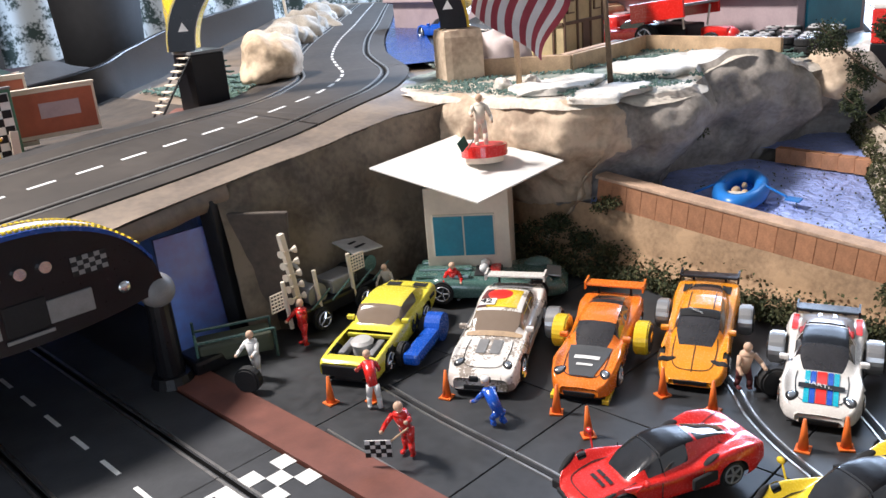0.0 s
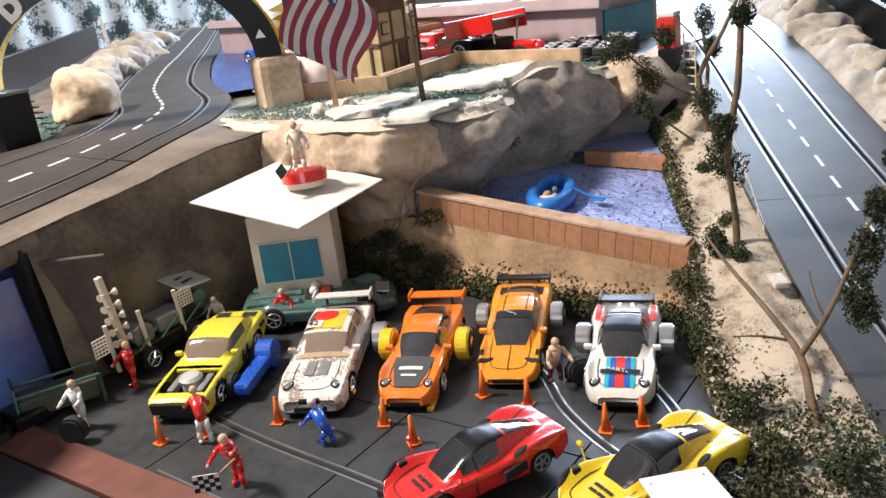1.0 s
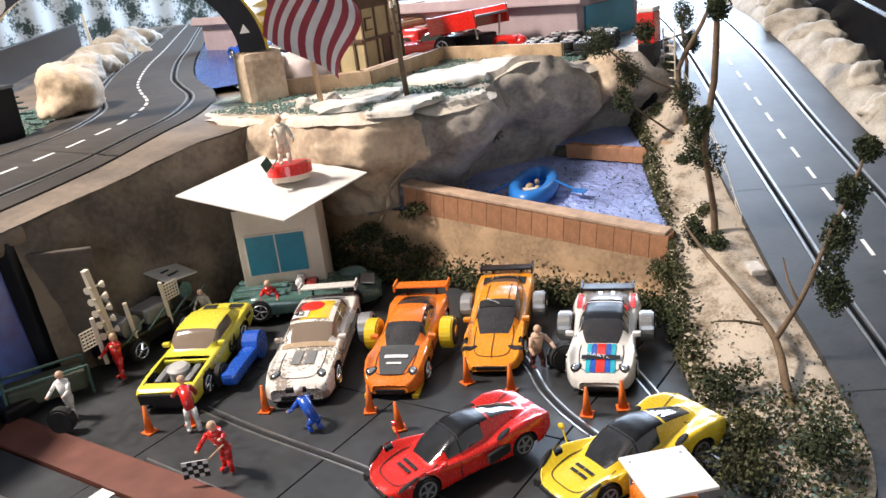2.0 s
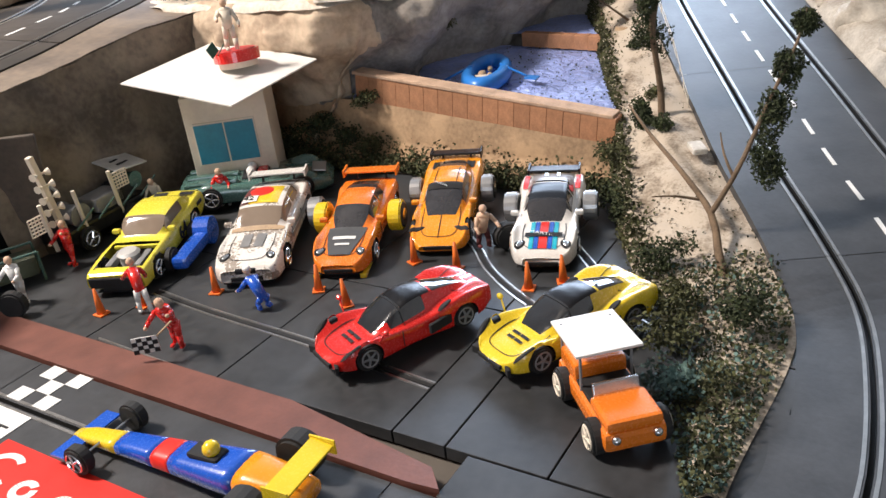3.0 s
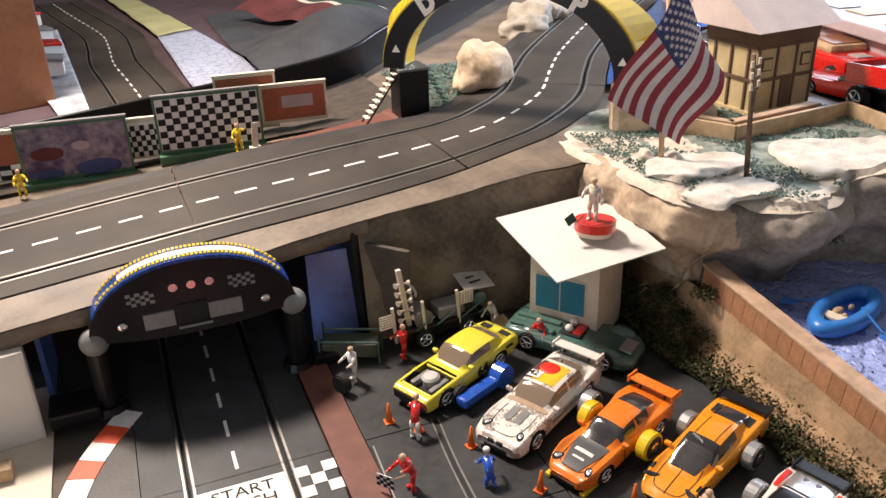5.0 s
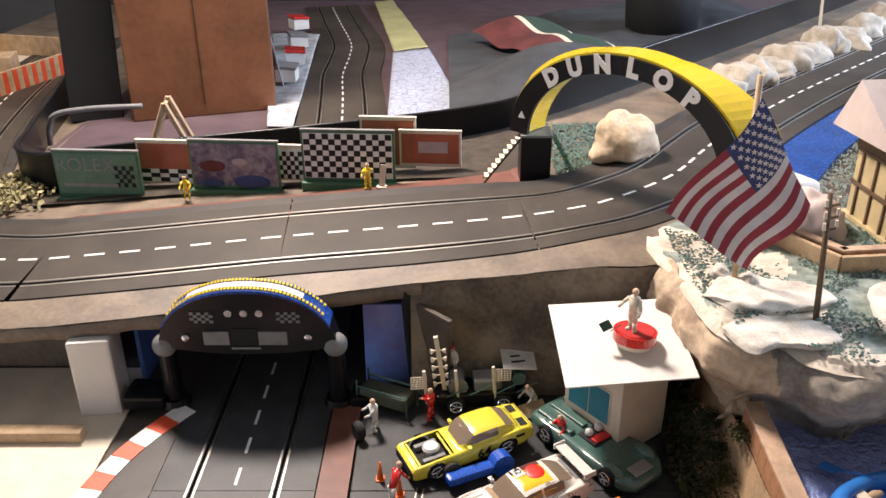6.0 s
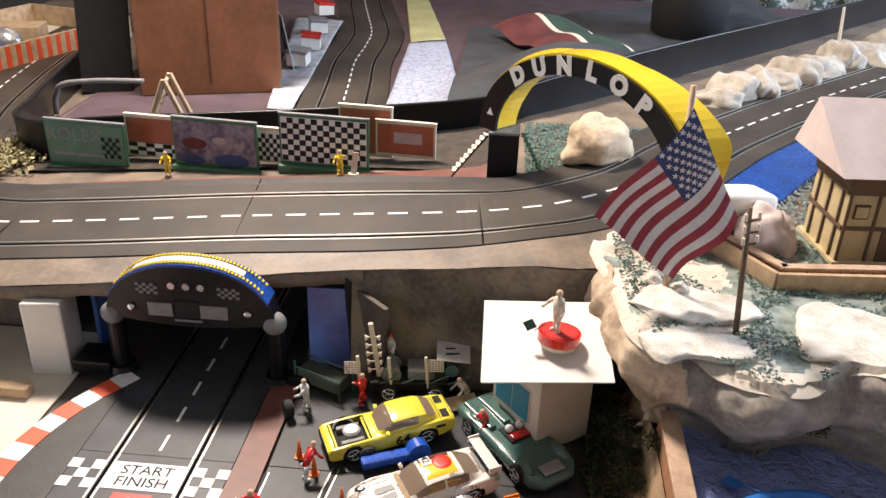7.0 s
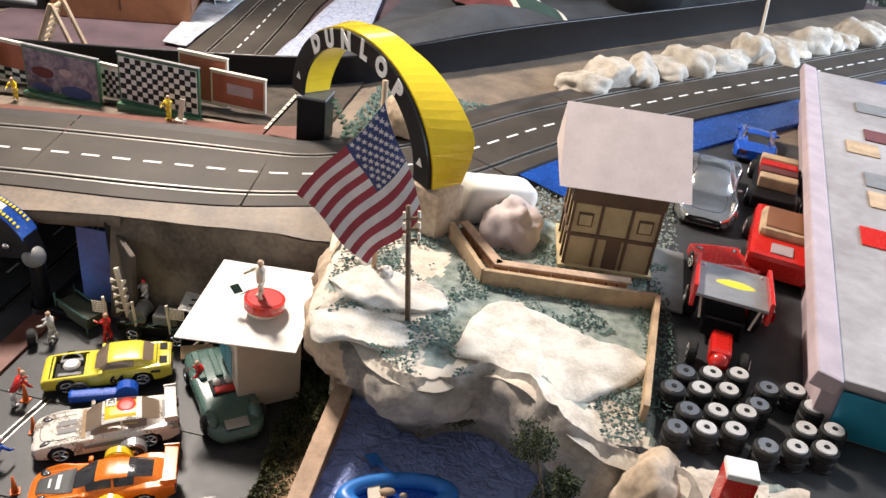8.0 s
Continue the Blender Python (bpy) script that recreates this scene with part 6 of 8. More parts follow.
b1 = billboard("green billboard with grey lettering and a chequered corner", -0.372, 0.655, 0.108, 0.158, 0.086, -4, mat("green_field", (0.10, 0.20, 0.13), 0.5))
words("lettering", "ROLEX", 0.036, pose(-0.020, -0.0046, 0.070, 90, 0, 0), M["greyp"], b1, "grey capitals", 0.0002)
checker_panel(b1, 0.036, 0.040, 5, 5, pose(0.050, -0.0046, 0.030))
bm = bmesh.new()
box(bm, 0.10, 0.001, 0.006, pose(-0.015, -0.0046, 0.030))
part("text_bar", bm, M["greyp"], b1, "plain grey bar")
b2 = billboard("billboard with a blurred dark picture of purple and blue shapes", -0.122, 0.645, 0.127, 0.162, 0.088, -5, mat("blurred_picture", (0.30, 0.26, 0.30), 0.35, 0, 0.3, 12, 0, second=(0.05, 0.035, 0.10), lowhigh=(0.42, 0.58)))
for (dx, dz, w, h, mt) in ((-0.040, 0.052, 0.05, 0.022, "redcloth"), (0.030, 0.024, 0.07, 0.026, "flagblue"), (0.010, 0.060, 0.03, 0.016, "lav"), (-0.045, 0.020, 0.05, 0.016, "flagblue")):
    bm = bmesh.new()
    ball(bm, (dx, -0.0042, dz), 1, h / 2, 0, 2, w / 2, 0.0006)
    part("picture_shape", bm, M[mt], b2, "blurred shape", True)
b3 = billboard("chequered black and white billboard with green frame", 0.082, 0.630, 0.146, 0.164, 0.092, -4, M["white"])
checker_panel(b3, 0.154, 0.080, 14, 8, pose(0, -0.0046, 0.017))
for x, y, z, w, h, ft, chk, lab in ((-0.245, 0.685, 0.122, 0.130, 0.080, "brick", True, "orange-brown card panel with a chequered foot"), (-0.020, 0.655, 0.138, 0.060, 0.064, "white", True, "small chequered panel between billboards"), (0.150, 0.672, 0.156, 0.10, 0.092, "brick", False, "rust-red card panel behind the billboard"), (0.225, 0.655, 0.164, 0.110, 0.064, "brick", False, "rust-red card panel with a pale label")):
    field = M["white"] if ft == "white" else mat("rust_card", (0.36, 0.10, 0.05), 0.6, 0, 0.2, 40, 0.1)
    b = billboard(lab, x, y, z, w, h, -5, field, False, "cream")
    if chk:
        hh = h * (0.8 if ft == "white" else 0.3)
        if ft != "white":
            bm = bmesh.new()
            box(bm, w - 0.010, 0.001, hh, pose(0, -0.0044, 0.014))
            part("white_band", bm, M["white"], b)
        checker_panel(b, w - 0.010, hh, 7, 3 if ft != "white" else 6, pose(0, -0.0052, 0.014))
    elif x > 0.2:
        bm = bmesh.new()
        box(bm, 0.052, 0.001, 0.020, pose(0.005, -0.0046, 0.036))
        part("pale_label", bm, M["lav"], b, "plain pale label")
small("marshal_board", "small white board on the verge", "board", lambda bm: (box(bm, 0.010, 0.002, 0.040, pose(0, 0, 0.004, -8, 6, 0), 0.0005), box(bm, 0.018, 0.014, 0.006, None, 0.001)), M["cream"], pose(0.142, 0.585, 0.157))

# ---- tyre-maker style footbridge arch with stairs ----
A, B = Vector((0.378, 0.590, 0.268)), Vector((0.672, 0.312, 0.268))
ctr, half = (A + B) / 2, (B - A).length / 2
ang = math.degrees(math.atan2(B.y - A.y, B.x - A.x))
ar = thing("footbridge_arch", "yellow and black arched footbridge over the race track", "arch", Matrix.Translation(ctr) @ pose(0, 0, 0, 0, 0, ang))


def arch_mesh(r_in, r_out, y0, y1, flare, rise):
    k = 40
    v, f = [], []
    for i in range(k + 1):
        th = math.pi * (1 - i / k)
        c_, s_ = math.cos(th), math.sin(th)
        el = min(th, math.pi - th)
        fl_ = flare * max(0, 1 - abs(el - 0.42) / (0.40 if el < 0.42 else 0.85))
        v += [(c_ * r_in, y0, s_ * r_in * rise), (c_ * r_out, y0, s_ * r_out * rise), (c_ * (r_out + 1.0 * fl_), y1 + 0.2 * fl_, s_ * (r_out + 1.0 * fl_) * rise), (c_ * r_in, y1 + 0.2 * fl_, s_ * r_in * rise)]
    for i in range(k):
        for j in range(4):
            f.append((i * 4 + j, (i + 1) * 4 + j, (i + 1) * 4 + (j + 1) % 4, i * 4 + (j + 1) % 4))
    f += [(0, 1, 2, 3), tuple(k * 4 + j for j in (3, 2, 1, 0))]
    return v, f


data_part("black_face", *arch_mesh(half - 0.036, half, -0.030, -0.024, 0, 0.745), M["black"], ar, "black curved face", False)
data_part("yellow_deck", *arch_mesh(half - 0.030, half + 0.004, -0.0238, 0.026, 0.030, 0.745), M["yellow"], ar, "yellow curved deck", False)
for i, ch in enumerate("DUNLOP"):
    th = math.pi * (1 - (0.265 + 0.088 * i))
    rr = half - 0.0195
    a = math.degrees(math.atan2(0.745 * math.cos(th) * -1, math.sin(th)))
    words("letter", ch, 0.036, Matrix.Translation((rr * math.cos(th), -0.0306, rr * math.sin(th) * 0.745)) @ pose(0, 0, 0, 90, 0, 0) @ pose(0, 0, 0, 0, 0, a), M["white"], ar, "white capital letter", 0.0004, bold=0.0024)
for s in (0.07, 0.93):
    th = math.pi * (1 - s)
    bm = bmesh.new()
    tube(bm, ((half - 0.02) * math.cos(th), -0.0305, (half - 0.02) * math.sin(th) * 0.745), ((half - 0.02) * math.cos(th), -0.0312, (half - 0.02) * math.sin(th) * 0.745), 0.008, 0.008, 3)
    part("emblem", bm, M["white"], ar, "plain white triangle")
st_ = thing("bridge_stand", "black bridge stand with a pale stairway", "stand", pose(0.400, 0.568, 0.184, 0, 0, 0))
bm = bmesh.new()
box(bm, 0.050, 0.050, 0.078, None, 0.002)
part("tower", bm, M["black"], st_)
bm = bmesh.new()
box(bm, 0.052, 0.052, 0.004, pose(0, 0, 0.0782), 0.001)
part("platform", bm, M["greyp"], st_, "grey platform")
for k in range(9):
    bm = bmesh.new()
    box(bm, 0.008, 0.022, 0.0022, pose(-0.030 - 0.0062 * k, -0.012, 0.074 - 0.0082 * k), 0.0004)
    part("step", bm, M["cream"], st_, "pale step")
for sy in (-0.0235, -0.0005):
    bm = bmesh.new()
    tube(bm, (-0.026, sy, 0.076), (-0.084, sy, 0.0), 0.0016, 0.0016, 6)
    part("stair_string", bm, M["black"], st_)
for k in range(8):
    bm = bmesh.new()
    box(bm, 0.008, 0.020, 0.002, pose(0.032 + 0.0045 * k, 0.004, 0.070 - 0.0084 * k), 0.0004)
    part("step", bm, M["billgreen"], st_, "green step")
# supports under the far foot
small("arch_block", "pale plaster block under the arch foot", "rock", lambda bm: (box(bm, 0.060, 0.062, 0.080, None, 0.012)), M["rock"], pose(0.660, 0.318, 0.188, 0, 0, -30))
small("white_block", "white smooth block beside the arch foot", "block", lambda bm: (box(bm, 0.115, 0.062, 0.062, pose(0, 0, 0, 0, 8, 0), 0.014)), M["whitecard"], pose(0.735, 0.385, 0.192, 0, 0, 30), smooth=True)

# ---- flag on a staff ----
fg = thing("flag", "striped flag with starred blue canton on a wooden staff", "flag", pose(0, 0, 0))
bm = bmesh.new()
tube(bm, (0.612, 0.170, 0.195), (0.606, 0.176, 0.455), 0.0036, 0.0036, 10)
part("staff", bm, M["wood"], fg, "thin wooden staff", True)
T_, L_, B_, R_ = (np.array(p) for p in ((0.609, 0.168, 0.432), (0.512, 0.150, 0.300), (0.612, 0.128, 0.232), (0.672, 0.140, 0.315)))


def flag_pt(s, t):
    p = T_ * (1 - s) * (1 - t) + R_ * s * (1 - t) + L_ * (1 - s) * t + B_ * s * t
    return p + np.array((0.0, -0.010, 0.0)) * math.sin(s * 7 + t * 3) * 0.6 + np.array((0.004, -0.006, 0)) * math.sin(t * 6)


for k in range(13):
    v, f = [], []
    t0 = 0.42 if k < 7 else 0.0
    for i in range(3):
        for j in range(13):
            v.append(tuple(flag_pt((k + i / 2) / 13, t0 + (1 - t0) * j / 12)))
    f = [(i * 13 + j, i * 13 + j + 1, (i + 1) * 13 + j + 1, (i + 1) * 13 + j) for i in range(2) for j in range(12)]
    data_part("stripe", v, f, M["flagred"] if k % 2 == 0 else M["flagwhite"], fg, "", True)
v = [tuple(flag_pt(7 / 13 * i / 8, 0.42 * j / 8)) for i in range(9) for j in range(9)]
data_part("canton", v, [(i * 9 + j, i * 9 + j + 1, (i + 1) * 9 + j + 1, (i + 1) * 9 + j) for i in range(8) for j in range(8)], M["flagblue"], fg, "dark blue canton", True)
bm = bmesh.new()
for i in range(9):
    for j in range(6 if i % 2 == 0 else 5):
        p = flag_pt(7 / 13 * (i + 0.5) / 9.2, 0.42 * (j + (0.5 if i % 2 == 0 else 1.0)) / 6.2)
        for off in (-0.0012, 0.0012):
            q = Matrix.Translation(p + np.array((0.0, off, 0))) @ pose(0, 0, 0, 90, 0, 0)
            pts = [bm.verts.new(q @ Vector(((0.0042 if m % 2 == 0 else 0.0018) * math.sin(m * math.pi / 5), (0.0042 if m % 2 == 0 else 0.0018) * math.cos(m * math.pi / 5), 0))) for m in range(10)]
            bm.faces.new(pts)
part("star_field", bm, M["flagwhite"], fg, "small white stars")
# telegraph pole
tp = thing("telegraph_pole", "dark wooden telegraph pole with pale insulators", "pole", pose(0.679, 0.080, 0.188, 0, -5, 0))
bm = bmesh.new()
tube(bm, (0, 0, 0), (0, 0, 0.165), 0.0036, 0.0028, 10)
part("mast", bm, M["bark"], tp, "", True)
for k in range(3):
    bm = bmesh.new()
    box(bm, 0.020 - 0.003 * k, 0.003, 0.003, pose(0.004, 0, 0.148 - 0.014 * k, 0, 0, 20), 0.0005)
    part("crossarm", bm, M["bark"], tp)
    bm = bmesh.new()
    for sx in (-1, 1):
        tube(bm, (0.004 + sx * 0.008, 0.003 * sx, 0.150 - 0.014 * k), (0.004 + sx * 0.008, 0.003 * sx, 0.158 - 0.014 * k), 0.0022, 0.0018, 8)
    part("insulators", bm, M["cream"], tp, "pale insulators")


# ---- foliage, rocks and scatter ----
rnd = random.Random(5)


def leaf_cloud(verts, faces, c, r, n, size, flat_z=1.0, squash=None):
    """Small crossed leaf blades scattered in an uneven clump."""
    for _ in range(n):
        d = Vector((rnd.gauss(0, 1), rnd.gauss(0, 1), rnd.gauss(0, 1) * flat_z))
        d.normalize()
        q = 0.45 + 0.55 * rnd.random() ** 0.5
        q *= 0.75 + 0.5 * nz(d.x, d.y, d.z, 1.7, c[0] * 31)
        p = Vector(c) + Vector((d.x * r, d.y * r, d.z * r * flat_z)) * q
        a = Vector((rnd.gauss(0, 1), rnd.gauss(0, 1), rnd.gauss(0, 1))).normalized()
        b = a.cross(Vector((rnd.gauss(0, 1), rnd.gauss(0, 1), rnd.gauss(0, 1)))).normalized()
        s = size * (0.6 + 0.8 * rnd.random())
        k = len(verts)
        verts += [tuple(p - a * s), tuple(p + b * s * 0.55), tuple(p + a * s), tuple(p - b * s * 0.55)]
        faces.append((k, k + 1, k + 2, k + 3))


def bush(label, c, r, n=260, size=0.0028, material="leaf", flat_z=0.8):
    v, f = [], []
    for _ in range(5):
        o = Vector((rnd.uniform(-0.5, 0.5) * r, rnd.uniform(-0.5, 0.5) * r, rnd.uniform(-0.25, 0.3) * r))
        leaf_cloud(v, f, Vector(c) + o, r * rnd.uniform(0.55, 0.8), n // 5, size, flat_z)
    return tagged(data_part("bush", v, f, M[material], None, label), "", "bush", "bushes")


def tree(label, limbs, clumps):
    """limbs: lists of (x, y, z, radius); clumps: (x, y, z, radius)."""
    t = thing("tree", label, "tree", None, "twig trees")
    for k, limb in enumerate(limbs):
        pts = spline(limb, 0.012)
        bm = bmesh.new()
        for a, b in zip(pts, pts[1:]):
            j = 0.0012
            tube(bm, Vector(a[:3]), Vector(b[:3]), a[3], b[3], 7, caps=False)
        part("trunk" if k == 0 else "branch", bm, M["bark"], t, "", True)
    for c in clumps:
        v, f = [], []
        for _ in range(4):
            o = Vector((rnd.uniform(-0.5, 0.5), rnd.uniform(-0.5, 0.5), rnd.uniform(-0.6, 0.6))) * c[3]
            leaf_cloud(v, f, Vector(c[:3]) + o, c[3] * 0.9, 420, 0.0016, 1.25)
        data_part("foliage", v, f, M["leaf"], t, "dark green foliage clump")
    return t


tree("bare forked twig tree with dark foliage clumps on sand", [
    [(0.388, -0.456, 0.0, 0.0042), (0.415, -0.443, 0.022, 0.0036), (0.440, -0.430, 0.042, 0.003), (0.475, -0.395, 0.062, 0.0024), (0.52, -0.352, 0.078, 0.0018), (0.56, -0.318, 0.092, 0.001)],
    [(0.440, -0.430, 0.042, 0.0026), (0.441, -0.442, 0.066, 0.0022), (0.450, -0.452, 0.090, 0.002), (0.475, -0.462, 0.125, 0.0016), (0.500, -0.478, 0.172, 0.0012), (0.505, -0.482, 0.196, 0.0006)],
    [(0.452, -0.420, 0.048, 0.0016), (0.438, -0.400, 0.055, 0.001), (0.425, -0.385, 0.058, 0.0006)],
    [(0.444, -0.446, 0.074, 0.0015), (0.452, -0.436, 0.090, 0.001), (0.462, -0.430, 0.105, 0.0006)]],
    [(0.462, -0.468, 0.088, 0.017), (0.478, -0.466, 0.120, 0.016), (0.492, -0.474, 0.150, 0.012), (0.504, -0.482, 0.182, 0.010)])
tree("tall twig tree with a bare top on the sandy bank", [
    [(0.629, -0.329, 0.045, 0.004), (0.634, -0.326, 0.085, 0.0036), (0.622, -0.325, 0.12, 0.003), (0.618, -0.322, 0.16, 0.0034), (0.628, -0.329, 0.22, 0.0034), (0.631, -0.331, 0.283, 0.003)],
    [(0.622, -0.325, 0.12, 0.002), (0.634, -0.312, 0.155, 0.0016), (0.66, -0.300, 0.18, 0.001)]],
    [(0.622, -0.322, 0.150, 0.020), (0.618, -0.318, 0.180, 0.014), (0.632, -0.332, 0.288, 0.012), (0.600, -0.318, 0.070, 0.014)])
tree("slanting twig tree beside the pond with loose foliage", [
    [(0.90, -0.212, 0.08, 0.0042), (0.905, -0.212, 0.14, 0.0038), (0.895, -0.206, 0.185, 0.0034), (0.93, -0.228, 0.24, 0.0028), (0.95, -0.245, 0.29, 0.002)],
    [(0.90, -0.210, 0.155, 0.0022), (0.87, -0.165, 0.185, 0.0018), (0.85, -0.125, 0.225, 0.0014), (0.84, -0.105, 0.25, 0.0008)],
    [(0.885, -0.205, 0.10, 0.0018), (0.85, -0.17, 0.14, 0.0012), (0.83, -0.14, 0.17, 0.0007)]],
    [(0.848, -0.115, 0.235, 0.022), (0.865, -0.150, 0.195, 0.018), (0.845, -0.150, 0.155, 0.014), (0.90, -0.215, 0.155, 0.018), (0.948, -0.243, 0.292, 0.016), (0.88, -0.17, 0.24, 0.014)])
tree("small twig tree with thin foliage near the red tower", [
    [(1.05, -0.165, 0.10, 0.0036), (1.055, -0.168, 0.17, 0.003), (1.05, -0.160, 0.24, 0.002)]],
    [(1.05, -0.162, 0.24, 0.020), (1.06, -0.17, 0.20, 0.015), (1.04, -0.15, 0.17, 0.013)])
# dark bushes under the overhang and by the shed: moss plus recess shade
for lab, c, r, n, mt in (
        ("dark green lichen bush at the pit corner", (0.392, -0.408, 0.020), 0.028, 420, "leaf"), ("olive moss bush behind the cart", (0.300, -0.440, 0.016), 0.030, 420, "moss"), ("tall dark bush behind the cart", (0.328, -0.478, 0.026), 0.030, 460, "leaf"),
        ("olive moss bush by the yellow car", (0.345, -0.430, 0.014), 0.028, 380, "moss"), ("dark bush on the bank edge", (0.515, -0.322, 0.022), 0.030, 420, "leaf"), ("olive bush below the dam end", (0.560, -0.300, 0.040), 0.026, 380, "moss"),
        ("low olive bush along the pit edge", (0.455, -0.362, 0.016), 0.026, 380, "moss"), ("low dark bush along the pit edge", (0.490, -0.340, 0.014), 0.022, 300, "leaf"), ("small bush on the sandy bank", (0.600, -0.340, 0.062), 0.014, 200, "leaf"), ("small bush on the sandy bank", (0.660, -0.312, 0.072), 0.014, 180, "moss"),
        ("low green clump by the track curve", (0.255, -0.480, 0.008), 0.026, 320, "moss"), ("blue-green scatter clump behind the cart", (0.245, -0.455, 0.010), 0.022, 300, "teal"), ("dark moss bush below the cliff", (0.572, 0.085, 0.035), 0.030, 420, "leaf"), ("dark moss bush below the cliff", (0.560, 0.135, 0.025), 0.028, 380, "leaf"),
        ("dark moss bush under the cliff overhang", (0.580, 0.062, 0.022), 0.026, 380, "leaf"), ("dark moss bush beside the shed", (0.548, 0.180, 0.022), 0.028, 380, "leaf"), ("olive moss bush at the dam foot", (0.578, 0.020, 0.018), 0.022, 320, "moss"), ("moss on the weathered cliff foot", (0.590, 0.030, 0.070), 0.020, 240, "moss"), ("pale green sprig in the pond", (0.765, 0.012, 0.125), 0.020, 260, "moss"), ("bush on the sandy bank by the stump", (0.79, -0.245, 0.092), 0.013, 180, "leaf"), ("bush on the far sandy bank", (0.98, -0.15, 0.115), 0.018, 220, "leaf")):
    bush(lab, c, r, int(n * 2.2), 0.0019, mt)


def scatter(name, label, category, region, count, size, material, blades=True, seed=1):
    """Uncountable scatter: blades or pebbles; region(i) gives a place."""
    rg = random.Random(seed)
    v, f = [], []
    for i in range(count):
        p = region(rg)
        if p is None:
            continue
        p = Vector(p)
        s = size * rg.uniform(0.5, 1.4)
        k = len(v)
        if blades:
            a = Vector((rg.gauss(0, 1), rg.gauss(0, 1), rg.gauss(0, 1))).normalized()
            b = a.cross(Vector((rg.gauss(0, 1), rg.gauss(0, 1), 0.2 + abs(rg.gauss(0, 1))))).normalized()
            v += [tuple(p - a * s), tuple(p + b * s * 0.7), tuple(p + a * s), tuple(p - b * s * 0.7)]
            f.append((k, k + 1, k + 2, k + 3))
        else:
            for q in ((1, 0, 0), (0, 1, 0), (-1, 0, 0), (0, -1, 0), (0, 0, 0.8), (0, 0, -0.5)):
                v.append((p.x + q[0] * s * rg.uniform(0.7, 1.3), p.y + q[1] * s * rg.uniform(0.7, 1.3), p.z + q[2] * s * rg.uniform(0.7, 1.3)))
            f += [(k, k + 1, k + 4), (k + 1, k + 2, k + 4), (k + 2, k + 3, k + 4), (k + 3, k, k + 4), (k + 1, k, k + 5), (k + 2, k + 1, k + 5), (k + 3, k + 2, k + 5), (k, k + 3, k + 5)]
    return tagged(data_part(name, v, f, material, None, label), "", category, "", "stuff")


def moss_line(rg):
    u = rg.random()
    q = embank_point(u, 1 - abs(rg.gauss(0, 0.13)) - 0.10 * max(0, nz(u * 9, 0, 0, 1, 3)))
    return (q[0] - 0.004, q[1], max(0.002, q[2]) + abs(rg.gauss(0, 0.006)))


scatter("moss", "olive moss growing along the foot of the embankment", "moss", moss_line, 7000, 0.0021, M["moss"])
scatter("moss", "dark moss tufts along the foot of the embankment", "moss", moss_line, 4200, 0.0022, M["leaf"], seed=3)


def bank_edge(rg):
    i = rg.uniform(22, 130)
    v = 1 - abs(rg.gauss(0, 0.09))
    q = bank_point(i / 160, max(0, min(1, v)))
    return (q[0], q[1], q[2] + abs(rg.gauss(0, 0.004)))


scatter("moss", "olive moss along the pond bank", "moss", bank_edge, 8500, 0.0024, M["moss"], seed=4)


def bank_any(rg):
    q = bank_point(rg.uniform(0.02, 0.95), rg.random())
    return (q[0], q[1], q[2] + 0.001) if nz(q[0], q[1], 0, 28, 2) > 0.12 else None


scatter("ground_litter", "small twigs and litter on the sandy bank", "litter", bank_any, 5500, 0.0012, M["moss"], seed=6)


def near_bank(rg):
    q = bank_point(rg.uniform(0.0, 0.15), rg.uniform(0.05, 1))
    return (q[0], q[1], q[2] + abs(rg.gauss(0, 0.004)))


scatter("moss", "olive and brown moss beside the track curve", "moss", near_bank, 4500, 0.0019, M["moss"], seed=7)
scatter("scatter", "blue-green scatter beside the track curve", "scatter", near_bank, 1800, 0.0018, M["teal"], seed=8)
SLABS = ((0.64, 0.135, 0.085, 0.042), (0.63, 0.05, 0.065, 0.034), (0.845, 0.07, 0.085, 0.075))


def on_plateau(rg):
    x, y = rg.uniform(0.56, 1.0), rg.uniform(-0.05, 0.33)
    p = plateau_point(min(1, max(0, (x - 0.54) / 0.5)), 0.5)
    edge = float(np.interp(x, [c[0] for c in CLIFF[4:]], [c[1] for c in CLIFF[4:]]))
    if y < edge + 0.006 or any(((x - a) / c) ** 2 + ((y - b) / d) ** 2 < 0.75 for a, b, c, d in SLABS) or nz(x, y, 0, 22, 4) < -0.12:
        return None
    return (x, y, 0.198 + 0.002 * rg.random())


scatter("gravel", "blue-green gravel and scatter on the plateau", "gravel", on_plateau, 11000, 0.0019, M["teal"], False, 9)


def deck_gravel(rg):
    x, y = rg.uniform(0.44, 0.72), rg.uniform(0.56, 0.86)
    d = min((math.hypot(x - p[0], y - p[1]) for p in UPL), default=1)
    return (x, y, 0.186 + 0.003 * rg.random()) if d > 0.128 and y > x * 0.95 + 0.02 else None


def inner_gravel(rg):
    x, y = rg.uniform(0.60, 1.02), rg.uniform(0.30, 0.78)
    d = min((math.hypot(x - p[0], y - p[1]) for p in UPL), default=1)
    return (x, y, 0.190 + 0.003 * rg.random()) if d > 0.15 and y < x * 0.98 - 0.03 else None


